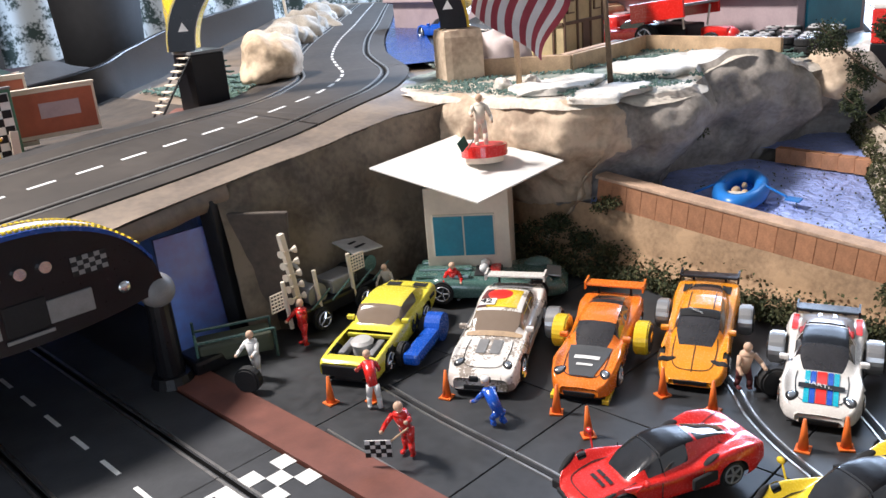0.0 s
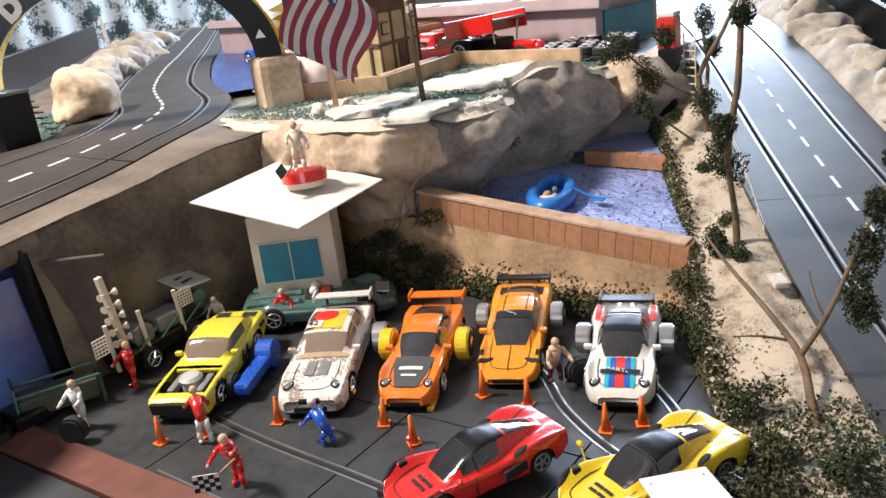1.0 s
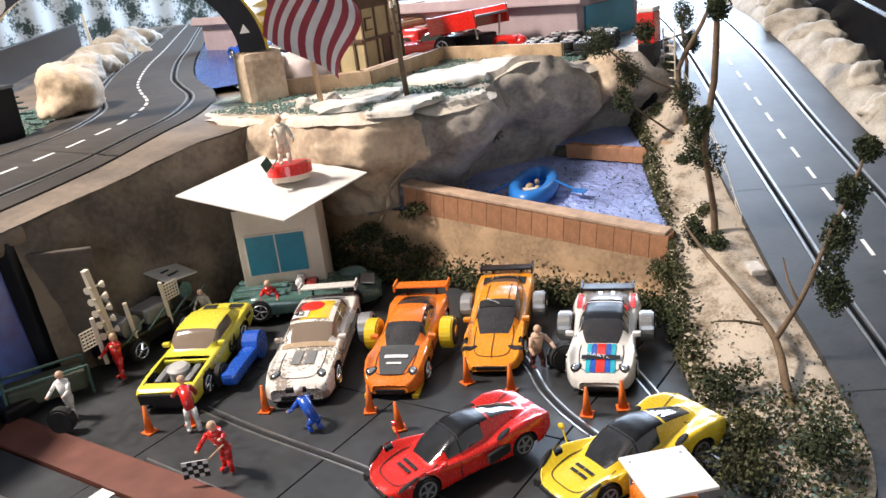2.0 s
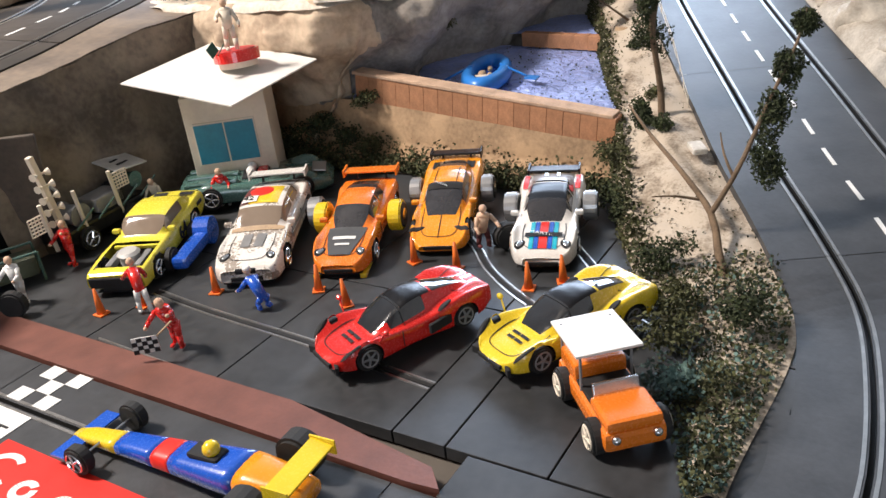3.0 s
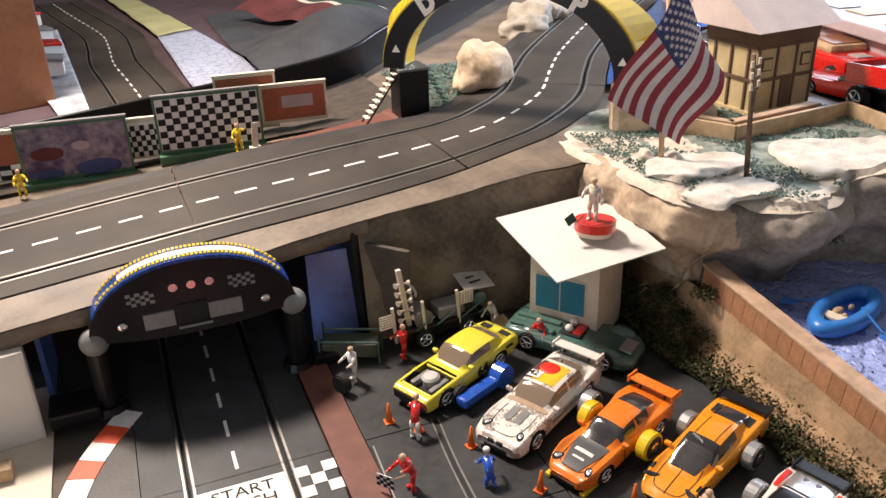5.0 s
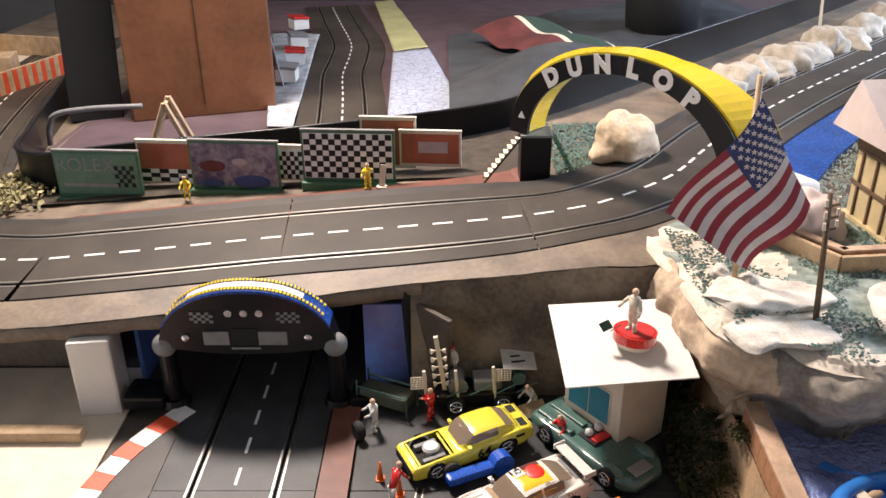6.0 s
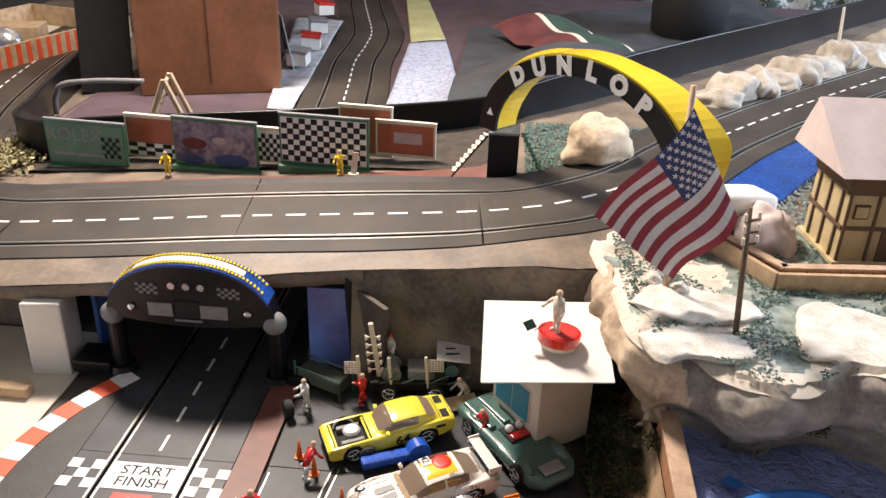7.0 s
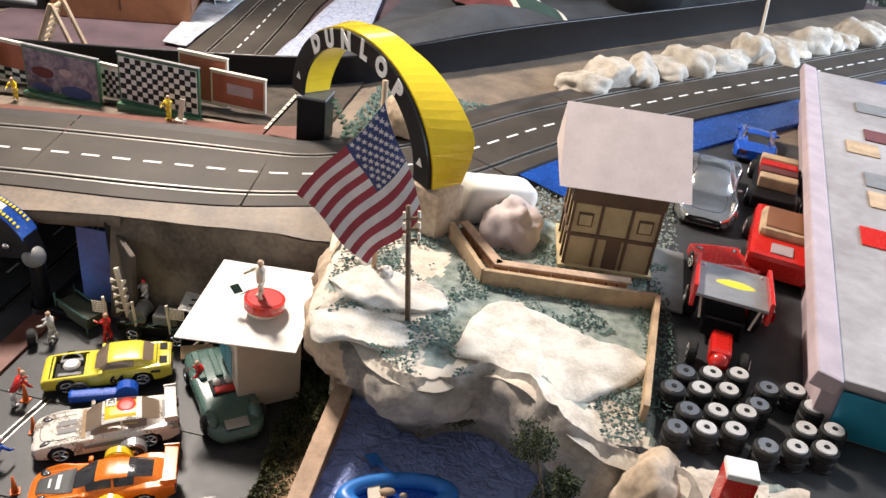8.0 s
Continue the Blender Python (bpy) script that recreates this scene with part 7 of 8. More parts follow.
UPL = [p for p in spline(UPPER, 0.04) if 0.2 < p[0] < 1.6]
scatter("gravel", "blue-green gravel behind the bridge stand", "gravel", deck_gravel, 3500, 0.0030, M["teal"], False, 10)
scatter("gravel", "grey-green gravel inside the bend", "gravel", inner_gravel, 6000, 0.0028, M["gravelbed"], False, 11)
scatter("straw_scatter", "straw-coloured leaf scatter inside the hairpin", "scatter", lambda rg: (-0.545 + rg.gauss(0, 0.030), 0.685 + rg.gauss(0, 0.045), 0.118 + abs(rg.gauss(0, 0.008))), 1500, 0.0055, M["straw"], True, 12)
scatter("rubble", "crumbs of plaster along the ledge", "rubble", lambda rg: (lambda x: (x, lerp_table(x, FRONT) + abs(rg.gauss(0, 0.015)), lerp_table(x, DECK) + 0.001))(rg.uniform(0.22, 0.56)), 900, 0.0016, M["ledge"], False, 13)


M["paler"] = mat("pale_sandy_rock", (0.56, 0.51, 0.43), 0.9, 0, 0.3, 34, 1.0, second=(0.30, 0.26, 0.21))


def boulder(label, c, r, material="rock", seed=0, group="boulders"):
    bm = bmesh.new()
    bmesh.ops.create_icosphere(bm, subdivisions=4, radius=1)
    for v in bm.verts:
        k = 1 + 0.32 * nz(v.co.x, v.co.y, v.co.z, 1.3, seed) + 0.14 * nz(v.co.x, v.co.y, v.co.z, 2.9, seed + 3) + 0.05 * nz(v.co.x, v.co.y, v.co.z, 6.5, seed + 7)
        v.co = Vector((v.co.x * r[0], v.co.y * r[1], max(-0.4, v.co.z) * r[2])) * k
    ob = part("boulder", bm, M[material], None, label, True)
    ob.matrix_basis = pose(*c, 0, 0, seed * 37)
    return tagged(ob, "", "rock", group)


boulder("cream and orange plaster rock behind the bridge stand", (0.560, 0.638, 0.222), (0.068, 0.046, 0.050), "rock", 1)
boulder("grey wrapped boulder beside the house", (0.775, 0.335, 0.200), (0.050, 0.042, 0.050), "houseroof", 2)
for k in range(15):
    x, y = 0.855 + 0.058 * k, 1.040 + 0.062 * k
    boulder("pale sandy plaster rock along the far track", (x, y + 0.012 * (k % 2), 0.196), (0.060 + 0.012 * (k % 3), 0.044 + 0.010 * (k % 2), 0.034 + 0.012 * ((k * 2) % 3)), "paler", 10 + k, "far rocks")
ridge = [p for p in low if p[0] > 0.60]


def ridge_point(u, v):
    i = int(round(u * (len(ridge) - 1)))
    q = ribbon(ridge[max(0, i - 1):i + 2], [-0.100 - 0.080 * v], [0], [])[0][min(1, i)]
    h = 0.026 * math.sin(math.pi * min(1, v * 1.05)) ** 0.6 * (0.8 + 0.9 * abs(nz(q[0], q[1], 0, 15, 4))) + 0.006 * fbm(q[0], q[1], 0, 34, 6) * math.sin(math.pi * v)
    return (q[0], q[1], q[2] - 0.003 + h)


grid_sheet("verge_ridge", len(ridge) - 1, 22, ridge_point, M["paler"], "pale rough plaster ridge along the outer track edge", "rock")
for k in range(14):
    q = ridge_point((k + 0.5) / 14 * 0.8, 0.55)
    boulder("tan plaster rock along the outer verge", (q[0], q[1], q[2] - 0.012), (0.042 + 0.006 * (k % 2), 0.026, 0.022 + 0.005 * (k % 3)), "paler", 30 + k, "verge rocks")
boulder("pale boulder at the cliff corner", (0.975, -0.075, 0.160), (0.044, 0.034, 0.042), "rock", 50)
boulder("small round white stone by the flag staff", (0.628, 0.165, 0.202), (0.012, 0.010, 0.010), "slab", 51)
boulder("small round white stone by the flag staff", (0.598, 0.185, 0.202), (0.011, 0.012, 0.010), "slab", 52)
small("tree_stump", "pale flat tree stump on the sandy bank", "stump", lambda bm: tube(bm, (0, 0, 0), (0, 0, 0.010), 0.017, 0.015, 16), M["wood"], pose(0.872, -0.205, 0.088))
small("tree_stump", "pale flat stone on the sandy bank", "stone", lambda bm: box(bm, 0.026, 0.014, 0.006, None, 0.002), M["slab"], pose(0.560, -0.385, 0.050, 0, 0, 30))
# wire fence on the bank edge
wf = thing("wire_fence", "fine pale wire fence along the bank edge", "fence")
for k in range(26):
    i = 45 + 3 * k
    q = RE[i]
    bm = bmesh.new()
    tube(bm, (q[0] - 0.003, q[1] + 0.008, q[2]), (q[0] - 0.003, q[1] + 0.008, q[2] + 0.016), 0.0006, 0.0006, 5)
    part("post", bm, M["cream"], wf)
bm = bmesh.new()
for zz in (0.008, 0.0145):
    for k in range(25):
        a, b = RE[45 + 3 * k], RE[48 + 3 * k]
        tube(bm, (a[0] - 0.003, a[1] + 0.008, a[2] + zz), (b[0] - 0.003, b[1] + 0.008, b[2] + zz), 0.0004, 0.0004, 4)
part("wire", bm, M["cream"], wf, "thin pale wire")

# small dark flakes strewn over the pond surface
scatter("leaf_specks", "tiny dark specks on the pond surface", "specks", lambda rg: (rg.uniform(0.64, 0.89), rg.uniform(-0.26, 0.0), 0.0612), 420, 0.0014, M["leaf"], True, 21)
# ---- raft ----
rf = thing("raft", "blue inflatable raft with oars on the pond", "boat", pose(0.714, -0.076, 0.064, 0, 0, 19) @ Matrix.Diagonal((1.45, 1.08, 1.25, 1)))
v, f = [], []
for i in range(36):
    a = 2 * math.pi * i / 36
    cx, cy = 0.040 * math.cos(a), 0.021 * math.sin(a)
    for j in range(10):
        b = 2 * math.pi * j / 10
        k = 0.0085 * math.cos(b)
        v.append((cx + k * math.cos(a), cy + k * math.sin(a), 0.007 + 0.0085 * math.sin(b)))
f = [(i * 10 + j, ((i + 1) % 36) * 10 + j, ((i + 1) % 36) * 10 + (j + 1) % 10, i * 10 + (j + 1) % 10) for i in range(36) for j in range(10)]
data_part("tube", v, f, M["boatblue"], rf, "blue inflated tube", True)
bm = bmesh.new()
box(bm, 0.072, 0.036, 0.003, pose(0, 0, 0.001), 0.001)
part("bottom", bm, M["bluep"], rf, "blue bottom")
for sy in (-1, 1):
    bm = bmesh.new()
    tube(bm, (0.0, sy * 0.016, 0.016), (-0.012, sy * 0.048, 0.006), 0.0012, 0.0012, 6)
    box(bm, 0.010, 0.016, 0.0016, pose(-0.015, sy * 0.055, 0.004, 0, 0, 20 * sy), 0.0005)
    part("oar", bm, M["boatblue"], rf, "blue oar")
bm = bmesh.new()
box(bm, 0.010, 0.030, 0.004, pose(-0.018, 0, 0.006), 0.001)
part("bench", bm, M["cream"], rf, "pale bench")
bm = bmesh.new()
ball(bm, (-0.008, 0.004, 0.009), 0.005, 0.7, 0, 2, 1.4, 1.0)
ball(bm, (-0.012, -0.006, 0.008), 0.004, 0.9, 0, 2)
ball(bm, (0.004, -0.003, 0.010), 0.0032, 1, 0, 2)
part("cargo", bm, M["wood"], rf, "tan and orange cargo", True)

# ---- yard on the plateau ----
eb = thing("timber_edging", "pale timber edging boards round the plateau yard", "edging", kind="structure")
for a, b in (((0.752, 0.193), (0.978, 0.214)), ((0.978, 0.214), (0.958, -0.012)), ((0.752, 0.193), (0.690, 0.300))):
    d = Vector(b) - Vector(a)
    bm = bmesh.new()
    box(bm, d.length, 0.007, 0.028, pose((a[0] + b[0]) / 2, (a[1] + b[1]) / 2, 0.192, 0, 0, math.degrees(math.atan2(d.y, d.x))), 0.001)
    part("board", bm, M["wood"], eb)
lw = thing("low_brick_wall", "low brown brick wall with pale coping before the house", "wall", kind="structure")
bm = bmesh.new()
box(bm, 0.0125, 0.010, 0.017, None, 0.0006)
lb = part("brick", bm, M["brick"], lw)
first_brick = True
for a, b in (((0.708, 0.312), (0.768, 0.222)), ((0.768, 0.222), (0.940, 0.240))):
    d = Vector(b) - Vector(a)
    k = int(d.length / 0.0135)
    an = math.degrees(math.atan2(d.y, d.x))
    for i in range(k):
        p = Vector(a) + d * ((i + 0.5) / k)
        o = lb if first_brick else new("brick", lb.data)
        first_brick = False
        o.parent = lw
        o.matrix_basis = pose(p.x, p.y, 0.196, 0, 0, an)
    bm = bmesh.new()
    box(bm, d.length + 0.008, 0.014, 0.004, pose(*(Vector(a) + d * 0.5), 0.2132, 0, 0, an), 0.001)
    part("coping", bm, M["brick_top"], lw, "pale coping")

hs = thing("model_house", "straw-coloured timbered model house with greyish roof", "house", pose(0.905, 0.335, 0.196, 0, 0, 5) @ Matrix.Diagonal((1, 1, 1.24, 1)))
bm = bmesh.new()
box(bm, 0.118, 0.105, 0.086, None, 0.001)
part("wall", bm, M["housewall"], hs)
bm = bmesh.new()
box(bm, 0.130, 0.118, 0.006, pose(0, 0, 0.0), 0.001)
part("plinth", bm, M["housewall"], hs)
bm = bmesh.new()
box(bm, 0.124, 0.112, 0.022, pose(0, 0, 0.086), 0.001)
part("upper_band", bm, M["timber"], hs, "dark timber band under the eaves")
bm = bmesh.new()
for q in ((-0.085, -0.074, 0.106), (0.085, -0.074, 0.106), (0.085, 0.088, 0.104), (-0.085, 0.088, 0.104), (-0.085, 0.040, 0.165), (0.085, 0.040, 0.165)):
    bm.verts.new(q)
bm.verts.ensure_lookup_table()
for q in ((0, 1, 5, 4), (2, 3, 4, 5), (0, 4, 3), (1, 2, 5), (3, 2, 1, 0)):
    bm.faces.new([bm.verts[i] for i in q])
bmesh.ops.recalc_face_normals(bm, faces=bm.faces)
part("roof", bm, M["houseroof"], hs, "plain greyish-pink roof")
for x in (-0.058, -0.020, 0.020, 0.058):
    bm = bmesh.new()
    box(bm, 0.004, 0.003, 0.086, pose(x, -0.0535, 0.0), 0.0004)
    part("post", bm, M["timber"], hs, "dark timber post")
for z in (0.042, 0.082):
    bm = bmesh.new()
    box(bm, 0.118, 0.003, 0.004, pose(0, -0.0538, z), 0.0004)
    part("beam", bm, M["timber"], hs, "dark timber beam")
for y in (-0.035, 0.0, 0.035):
    bm = bmesh.new()
    box(bm, 0.003, 0.004, 0.086, pose(-0.0605, y, 0.0), 0.0004)
    part("post", bm, M["timber"], hs, "dark timber post")
for z in (0.042, 0.082):
    bm = bmesh.new()
    box(bm, 0.003, 0.105, 0.004, pose(-0.0608, 0, z), 0.0004)
    part("beam", bm, M["timber"], hs, "dark timber beam")
bm = bmesh.new()
box(bm, 0.020, 0.003, 0.038, pose(0.004, -0.0536, 0.004), 0.0005)
part("door", bm, M["timber"], hs, "dark brown door")
for x in (-0.040, 0.040):
    bm = bmesh.new()
    box(bm, 0.020, 0.003, 0.016, pose(x, -0.0536, 0.055), 0.0005)
    w = part("window", bm, M["timber"], hs, "framed window")
    bm = bmesh.new()
    box(bm, 0.016, 0.001, 0.012, pose(x, -0.0556, 0.057))
    part("pane", bm, M["housewall"], w)
small("path_slab", "grey paved path beside the house", "path", lambda bm: box(bm, 0.045, 0.16, 0.004, None, 0.001), M["greyp"], pose(0.998, 0.300, 0.194, 0, 0, -4))

# tyre stacks
M["greyrim"] = mat("pale_grey_rim", (0.62, 0.62, 0.62), 0.4)
pos = [(0.990 + 0.031 * i + 0.015 * (j % 2), -0.030 + 0.033 * j + 0.008 * ((i * 7) % 3)) for j in range(4) for i in range(6)]
for k, (x, y) in enumerate(pos):
    if (k * 5) % 7 == 3 and k > 8 or x < 0.972 + 0.01:
        continue
    ts = thing("tyre_stack", "stack of black tyres with pale rims", "tyres", pose(x, y, 0.184, 0, 0, 20 * k), "tyre stacks")
    n = 3 + (k * 3) % 3
    for q in range(n):
        bm = bmesh.new()
        tube(bm, (0, 0, 0.0105 * q), (0, 0, 0.0105 * q + 0.010), 0.0142, 0.0142, 18)
        bmesh.ops.bevel(bm, geom=[e for e in bm.edges if abs(e.verts[0].co.z - e.verts[1].co.z) < 1e-6], offset=0.0015, segments=1, affect="EDGES")
        t = part("tyre", bm, M["rubber"], ts, "black rubber tyre")
    bm = bmesh.new()
    zt = 0.0105 * n
    tube(bm, (0, 0, zt - 0.002), (0, 0, zt + 0.0012), 0.0112, 0.0104, 18)
    rim = part("rim", bm, M["greyrim"] if k % 3 else M["chrome"], ts, "pale round rim")
    bm = bmesh.new()
    tube(bm, (0, 0, zt + 0.0008), (0, 0, zt + 0.002), 0.0034, 0.0030, 10)
    part("hub_hole", bm, M["blackmatt"], rim, "dark hub")
small("yard_floor", "dark asphalt yard beside the house", "ground", lambda bm: box(bm, 0.36, 1.02, 0.004, None, 0.001), M["asphalt"], pose(1.165, 0.43, 0.186, 0, 0, -9))

# parked vehicles in the yard
c, st, cs = car("silver streamlined model car parked in the yard", "gt", 0.225, 0.098, 0.060, (1.075, 0.590), 262, M["chrome"], z=0.190, glass=M["chrome"], lights=False, group="yard vehicles")
c, st, cs = car("dark blue model car at the back of the yard", "gt", 0.16, 0.075, 0.045, (1.190, 0.86), 80, M["bluep"], z=0.190, group="yard vehicles")
tk = thing("model_truck", "black model truck with red and cream load bed", "truck", pose(1.195, 0.665, 0.188, 0, 0, 80), "yard vehicles")
bm = bmesh.new()
box(bm, 0.19, 0.072, 0.022, pose(0, 0, 0.012), 0.004)
part("chassis", bm, M["black"], tk)
for k, (x, mt) in enumerate(((-0.045, "wood"), (-0.015, "redcloth"), (0.015, "red"), (0.045, "wood"))):
    bm = bmesh.new()
    box(bm, 0.024, 0.062, 0.020, pose(x, 0, 0.034), 0.003)
    part("load", bm, M[mt], tk, "red or cream crate")
for x in (-0.06, 0.06):
    for sy in (-1, 1):
        add_wheel(tk, x, sy * 0.036, 0.017, 0.014, M["chrome"], sy)
vn = thing("model_pickup", "red open model pickup with cream interior", "pickup", pose(1.165, 0.425, 0.188, 0, 0, 78), "yard vehicles")
bm = bmesh.new()
box(bm, 0.175, 0.090, 0.036, pose(0, 0, 0.014), 0.008)
part("body", bm, M["red"], vn)
bm = bmesh.new()
box(bm, 0.085, 0.074, 0.018, pose(0.012, 0, 0.046), 0.010)
tubp = part("rim", bm, M["wood"], vn, "cream tub edge")
bm = bmesh.new()
box(bm, 0.070, 0.058, 0.006, pose(0.012, 0, 0.0595), 0.002)
part("interior", bm, M["darkwood"], tubp, "dark brown interior")
bm = bmesh.new()
box(bm, 0.030, 0.030, 0.002, pose(-0.062, 0, 0.050), 0.0005)
part("pale_field", bm, M["lav"], vn, "plain pale field")
for x in (-0.055, 0.055):
    for sy in (-1, 1):
        add_wheel(vn, x, sy * 0.045, 0.018, 0.014, M["chrome"], sy)
hr = thing("model_hot_rod", "red hot rod with grey roof and yellow blob", "hot rod", pose(1.058, 0.190, 0.188, 0, 0, 262), "yard vehicles")
bm = bmesh.new()
box(bm, 0.080, 0.050, 0.030, pose(-0.020, 0, 0.012), 0.004)
part("body", bm, M["black"], hr)
bm = bmesh.new()
box(bm, 0.105, 0.086, 0.004, pose(-0.020, 0, 0.066, 0, -6, 0), 0.001)
rfp = part("roof", bm, M["greyp"], hr, "flat grey roof")
bm = bmesh.new()
ball(bm, (-0.012, 0.004, 0.0695), 0.020, 0.08, 0, 2, 1.0, 1.5)
part("blob", bm, M["lemon"], rfp, "yellow painted blob", True)
for sy in (-1, 1):
    bm = bmesh.new()
    box(bm, 0.105, 0.005, 0.030, pose(-0.020, sy * 0.045, 0.050, 0, -6, 0), 0.001)
    part("side_panel", bm, M["red"], hr, "red side panel")
    add_wheel(hr, -0.045, sy * 0.040, 0.022, 0.016, M["chrome"], sy)
    add_wheel(hr, 0.070, sy * 0.030, 0.016, 0.010, M["chrome"], sy)
    for x in (-0.06, 0.02):
        bm = bmesh.new()
        tube(bm, (x, sy * 0.030, 0.036), (x, sy * 0.036, 0.068), 0.0016, 0.0016, 6)
        part("roof_post", bm, M["cream"], hr)
bm = bmesh.new()
box(bm, 0.050, 0.026, 0.022, pose(0.062, 0, 0.016), 0.006)
part("bonnet", bm, M["red"], hr, "rounded red bonnet")
bm = bmesh.new()
ball(bm, (0.088, 0, 0.024), 0.012, 1.1, 0, 2)
part("nose", bm, M["red"], hr, "", True)
c, st, cs = car("red model stock car parked behind the brick wall", "muscle", 0.17, 0.078, 0.046, (1.080, 0.305), 100, M["red"], z=0.190, group="yard vehicles")

# long hall on the yard's far side
hl = thing("model_hall", "long white model hall with pinkish edge and posters", "building", pose(1.335, 0.60, 0.186, 0, 0, -9.5))
bm = bmesh.new()
box(bm, 0.20, 1.16, 0.075, None, 0.002)
part("wall", bm, M["lav"], hl)
bm = bmesh.new()
box(bm, 0.030, 1.20, 0.020, pose(-0.105, 0, 0.072, 0, 12, 0), 0.003)
part("eave", bm, M["lav"], hl, "pinkish rough eave")
bm = bmesh.new()
box(bm, 0.200, 1.18, 0.010, pose(0.0, 0, 0.0755, 0, 0, 0), 0.002)
part("roof", bm, mat("printed_pale_sheet", (0.42, 0.39, 0.38), 0.6, 0, 0.3, 7, 0.1, second=(0.26, 0.23, 0.22)), hl, "pale roof sheet")
for y, mt in ((-0.42, "billgreen"), (-0.30, "lav"), (-0.22, "red"), (-0.08, "wood"), (0.0, "greyp"), (0.14, "wood"), (0.22, "redcloth"), (0.38, "greyp")):
    bm = bmesh.new()
    box(bm, 0.050 + 0.03 * abs(y), 0.060, 0.002, pose(0.03 * math.sin(40 * y), y, 0.0857), 0.0005)
    part("poster", bm, M[mt], hl, "small coloured poster")
bm = bmesh.new()
box(bm, 0.16, 0.004, 0.060, pose(0.0, -0.583, 0.008), 0.001)
part("end_panel", bm, M["tealpane"], hl, "teal end panel")
# red and black tower
tw = thing("signal_tower", "small red and black tower with a white cap", "tower", pose(1.035, -0.118, 0.10))
for z0, z1, mt in ((0.0, 0.105, "black"), (0.105, 0.150, "red"), (0.150, 0.157, "whitecard")):
    bm = bmesh.new()
    box(bm, 0.030, 0.026, z1 - z0, pose(0, 0, z0), 0.002)
    part("section", bm, M[mt], tw)
small("tower_ladder", "pale lattice ladder beside the tower", "ladder", lambda bm: [tube(bm, a, b, 0.0012, 0.0012, 5) for a, b in ([((-0.012, 0, 0), (-0.012, 0, 0.12)), ((0.012, 0, 0), (0.012, 0, 0.12))] + [((-0.012, 0, 0.01 + 0.012 * k), (0.012, 0, 0.01 + 0.012 * k)) for k in range(9)])], M["cream"], pose(1.035, -0.148, 0.105, 0, 0, 60))

# ---- behind the fence ----
slab_box("dark_cloth", -0.62, 0.90, 0.080, 2.4, 2.95, 0.094, M["mauve"], "dull mauve cloth covering the back table", "cloth")
grid_sheet("grey_cloth", 60, 40, lambda u, v: (0.26 + 1.2 * u, 0.98 + 1.1 * u + 1.2 * v, 0.098 + 0.03 * max(0, fbm(u, v, 0, 4, 3)) + 0.10 * math.exp(-((u - 0.22) / 0.2) ** 2 - ((v - 0.25) / 0.22) ** 2)), M["greycloth"], "crumpled grey cloth behind the fence", "cloth")
rug = thing("folded_rug", "folded dark red and green rug with pale stripes", "rug")
for nm, mt, u0, u1, lab in (("red_band", "redcloth", 0.0, 0.42, "dark red band"), ("pale_stripe", "cream", 0.42, 0.48, "pale woven stripe"), ("green_band", "greencloth", 0.48, 0.94, "dark green band"), ("pale_stripe", "cream", 0.94, 1.0, "pale woven stripe")):
    def rug_point(u, v, u0=u0, u1=u1):
        q = u0 + (u1 - u0) * u
        return (0.33 + 0.34 * q + 0.20 * v, 2.05 - 0.02 * q - 0.36 * v, 0.105 + 0.075 * math.sin(math.pi * (0.12 + 0.76 * q)) * (1 - 0.5 * v) + 0.01 * math.sin(11 * v + 3 * q))
    grid_sheet(nm, 14, 20, rug_point, M[mt], lab, "", parent=rug)
cb = thing("wooden_cabinet", "tall brown veneered cabinet behind the track", "cabinet", pose(-0.39, 1.40, 0.094, 0, 0, 18))
bm = bmesh.new()
box(bm, 0.34, 0.34, 0.95, None, 0.004)
part("body", bm, M["darkwood"], cb)
bm = bmesh.new()
box(bm, 0.006, 0.30, 0.90, pose(0.172, 0, 0.03), 0.002)
part("side_panel", bm, mat("reddish_panel", (0.30, 0.14, 0.09), 0.4, 0, 0.2, 10, 0.1), cb, "smooth reddish side panel")
bm = bmesh.new()
box(bm, 0.0015, 0.003, 0.90, pose(0.0, -0.171, 0.03))
part("seam", bm, M["blackmatt"], cb)
small("black_board", "tall black board leaning against the cabinet", "board", lambda bm: box(bm, 0.12, 0.03, 0.85, None, 0.003), M["blackmatt"], pose(-0.60, 1.22, 0.09, -4, 3, 20))
tre = thing("wooden_trestle", "small pale wooden trestle ladder behind the fence", "ladder", pose(-0.345, 0.985, 0.094, 0, 0, 8))
for sy in (-1, 1):
    bm = bmesh.new()
    tube(bm, (-0.045, sy * 0.028, 0.0), (0.0, sy * 0.028, 0.110), 0.0065, 0.0065, 6)
    part("rail", bm, M["wood"], tre)
    bm = bmesh.new()
    tube(bm, (0.045, sy * 0.028, 0.0), (0.0, sy * 0.028, 0.110), 0.0065, 0.0065, 6)
    part("rail", bm, M["wood"], tre)
for k in range(7):
    bm = bmesh.new()
    t = (k + 0.5) / 7.2
    tube(bm, (-0.045 + 0.045 * t, -0.030, 0.110 * t), (-0.045 + 0.045 * t, 0.030, 0.110 * t), 0.0048, 0.0048, 6)
    part("rung", bm, M["wood"], tre)
hose = [tuple(p) for p in spline([(-0.62, 1.0, 0.10), (-0.60, 0.99, 0.165), (-0.52, 0.985, 0.185), (-0.40, 0.99, 0.19)], 0.01)]
rings = []
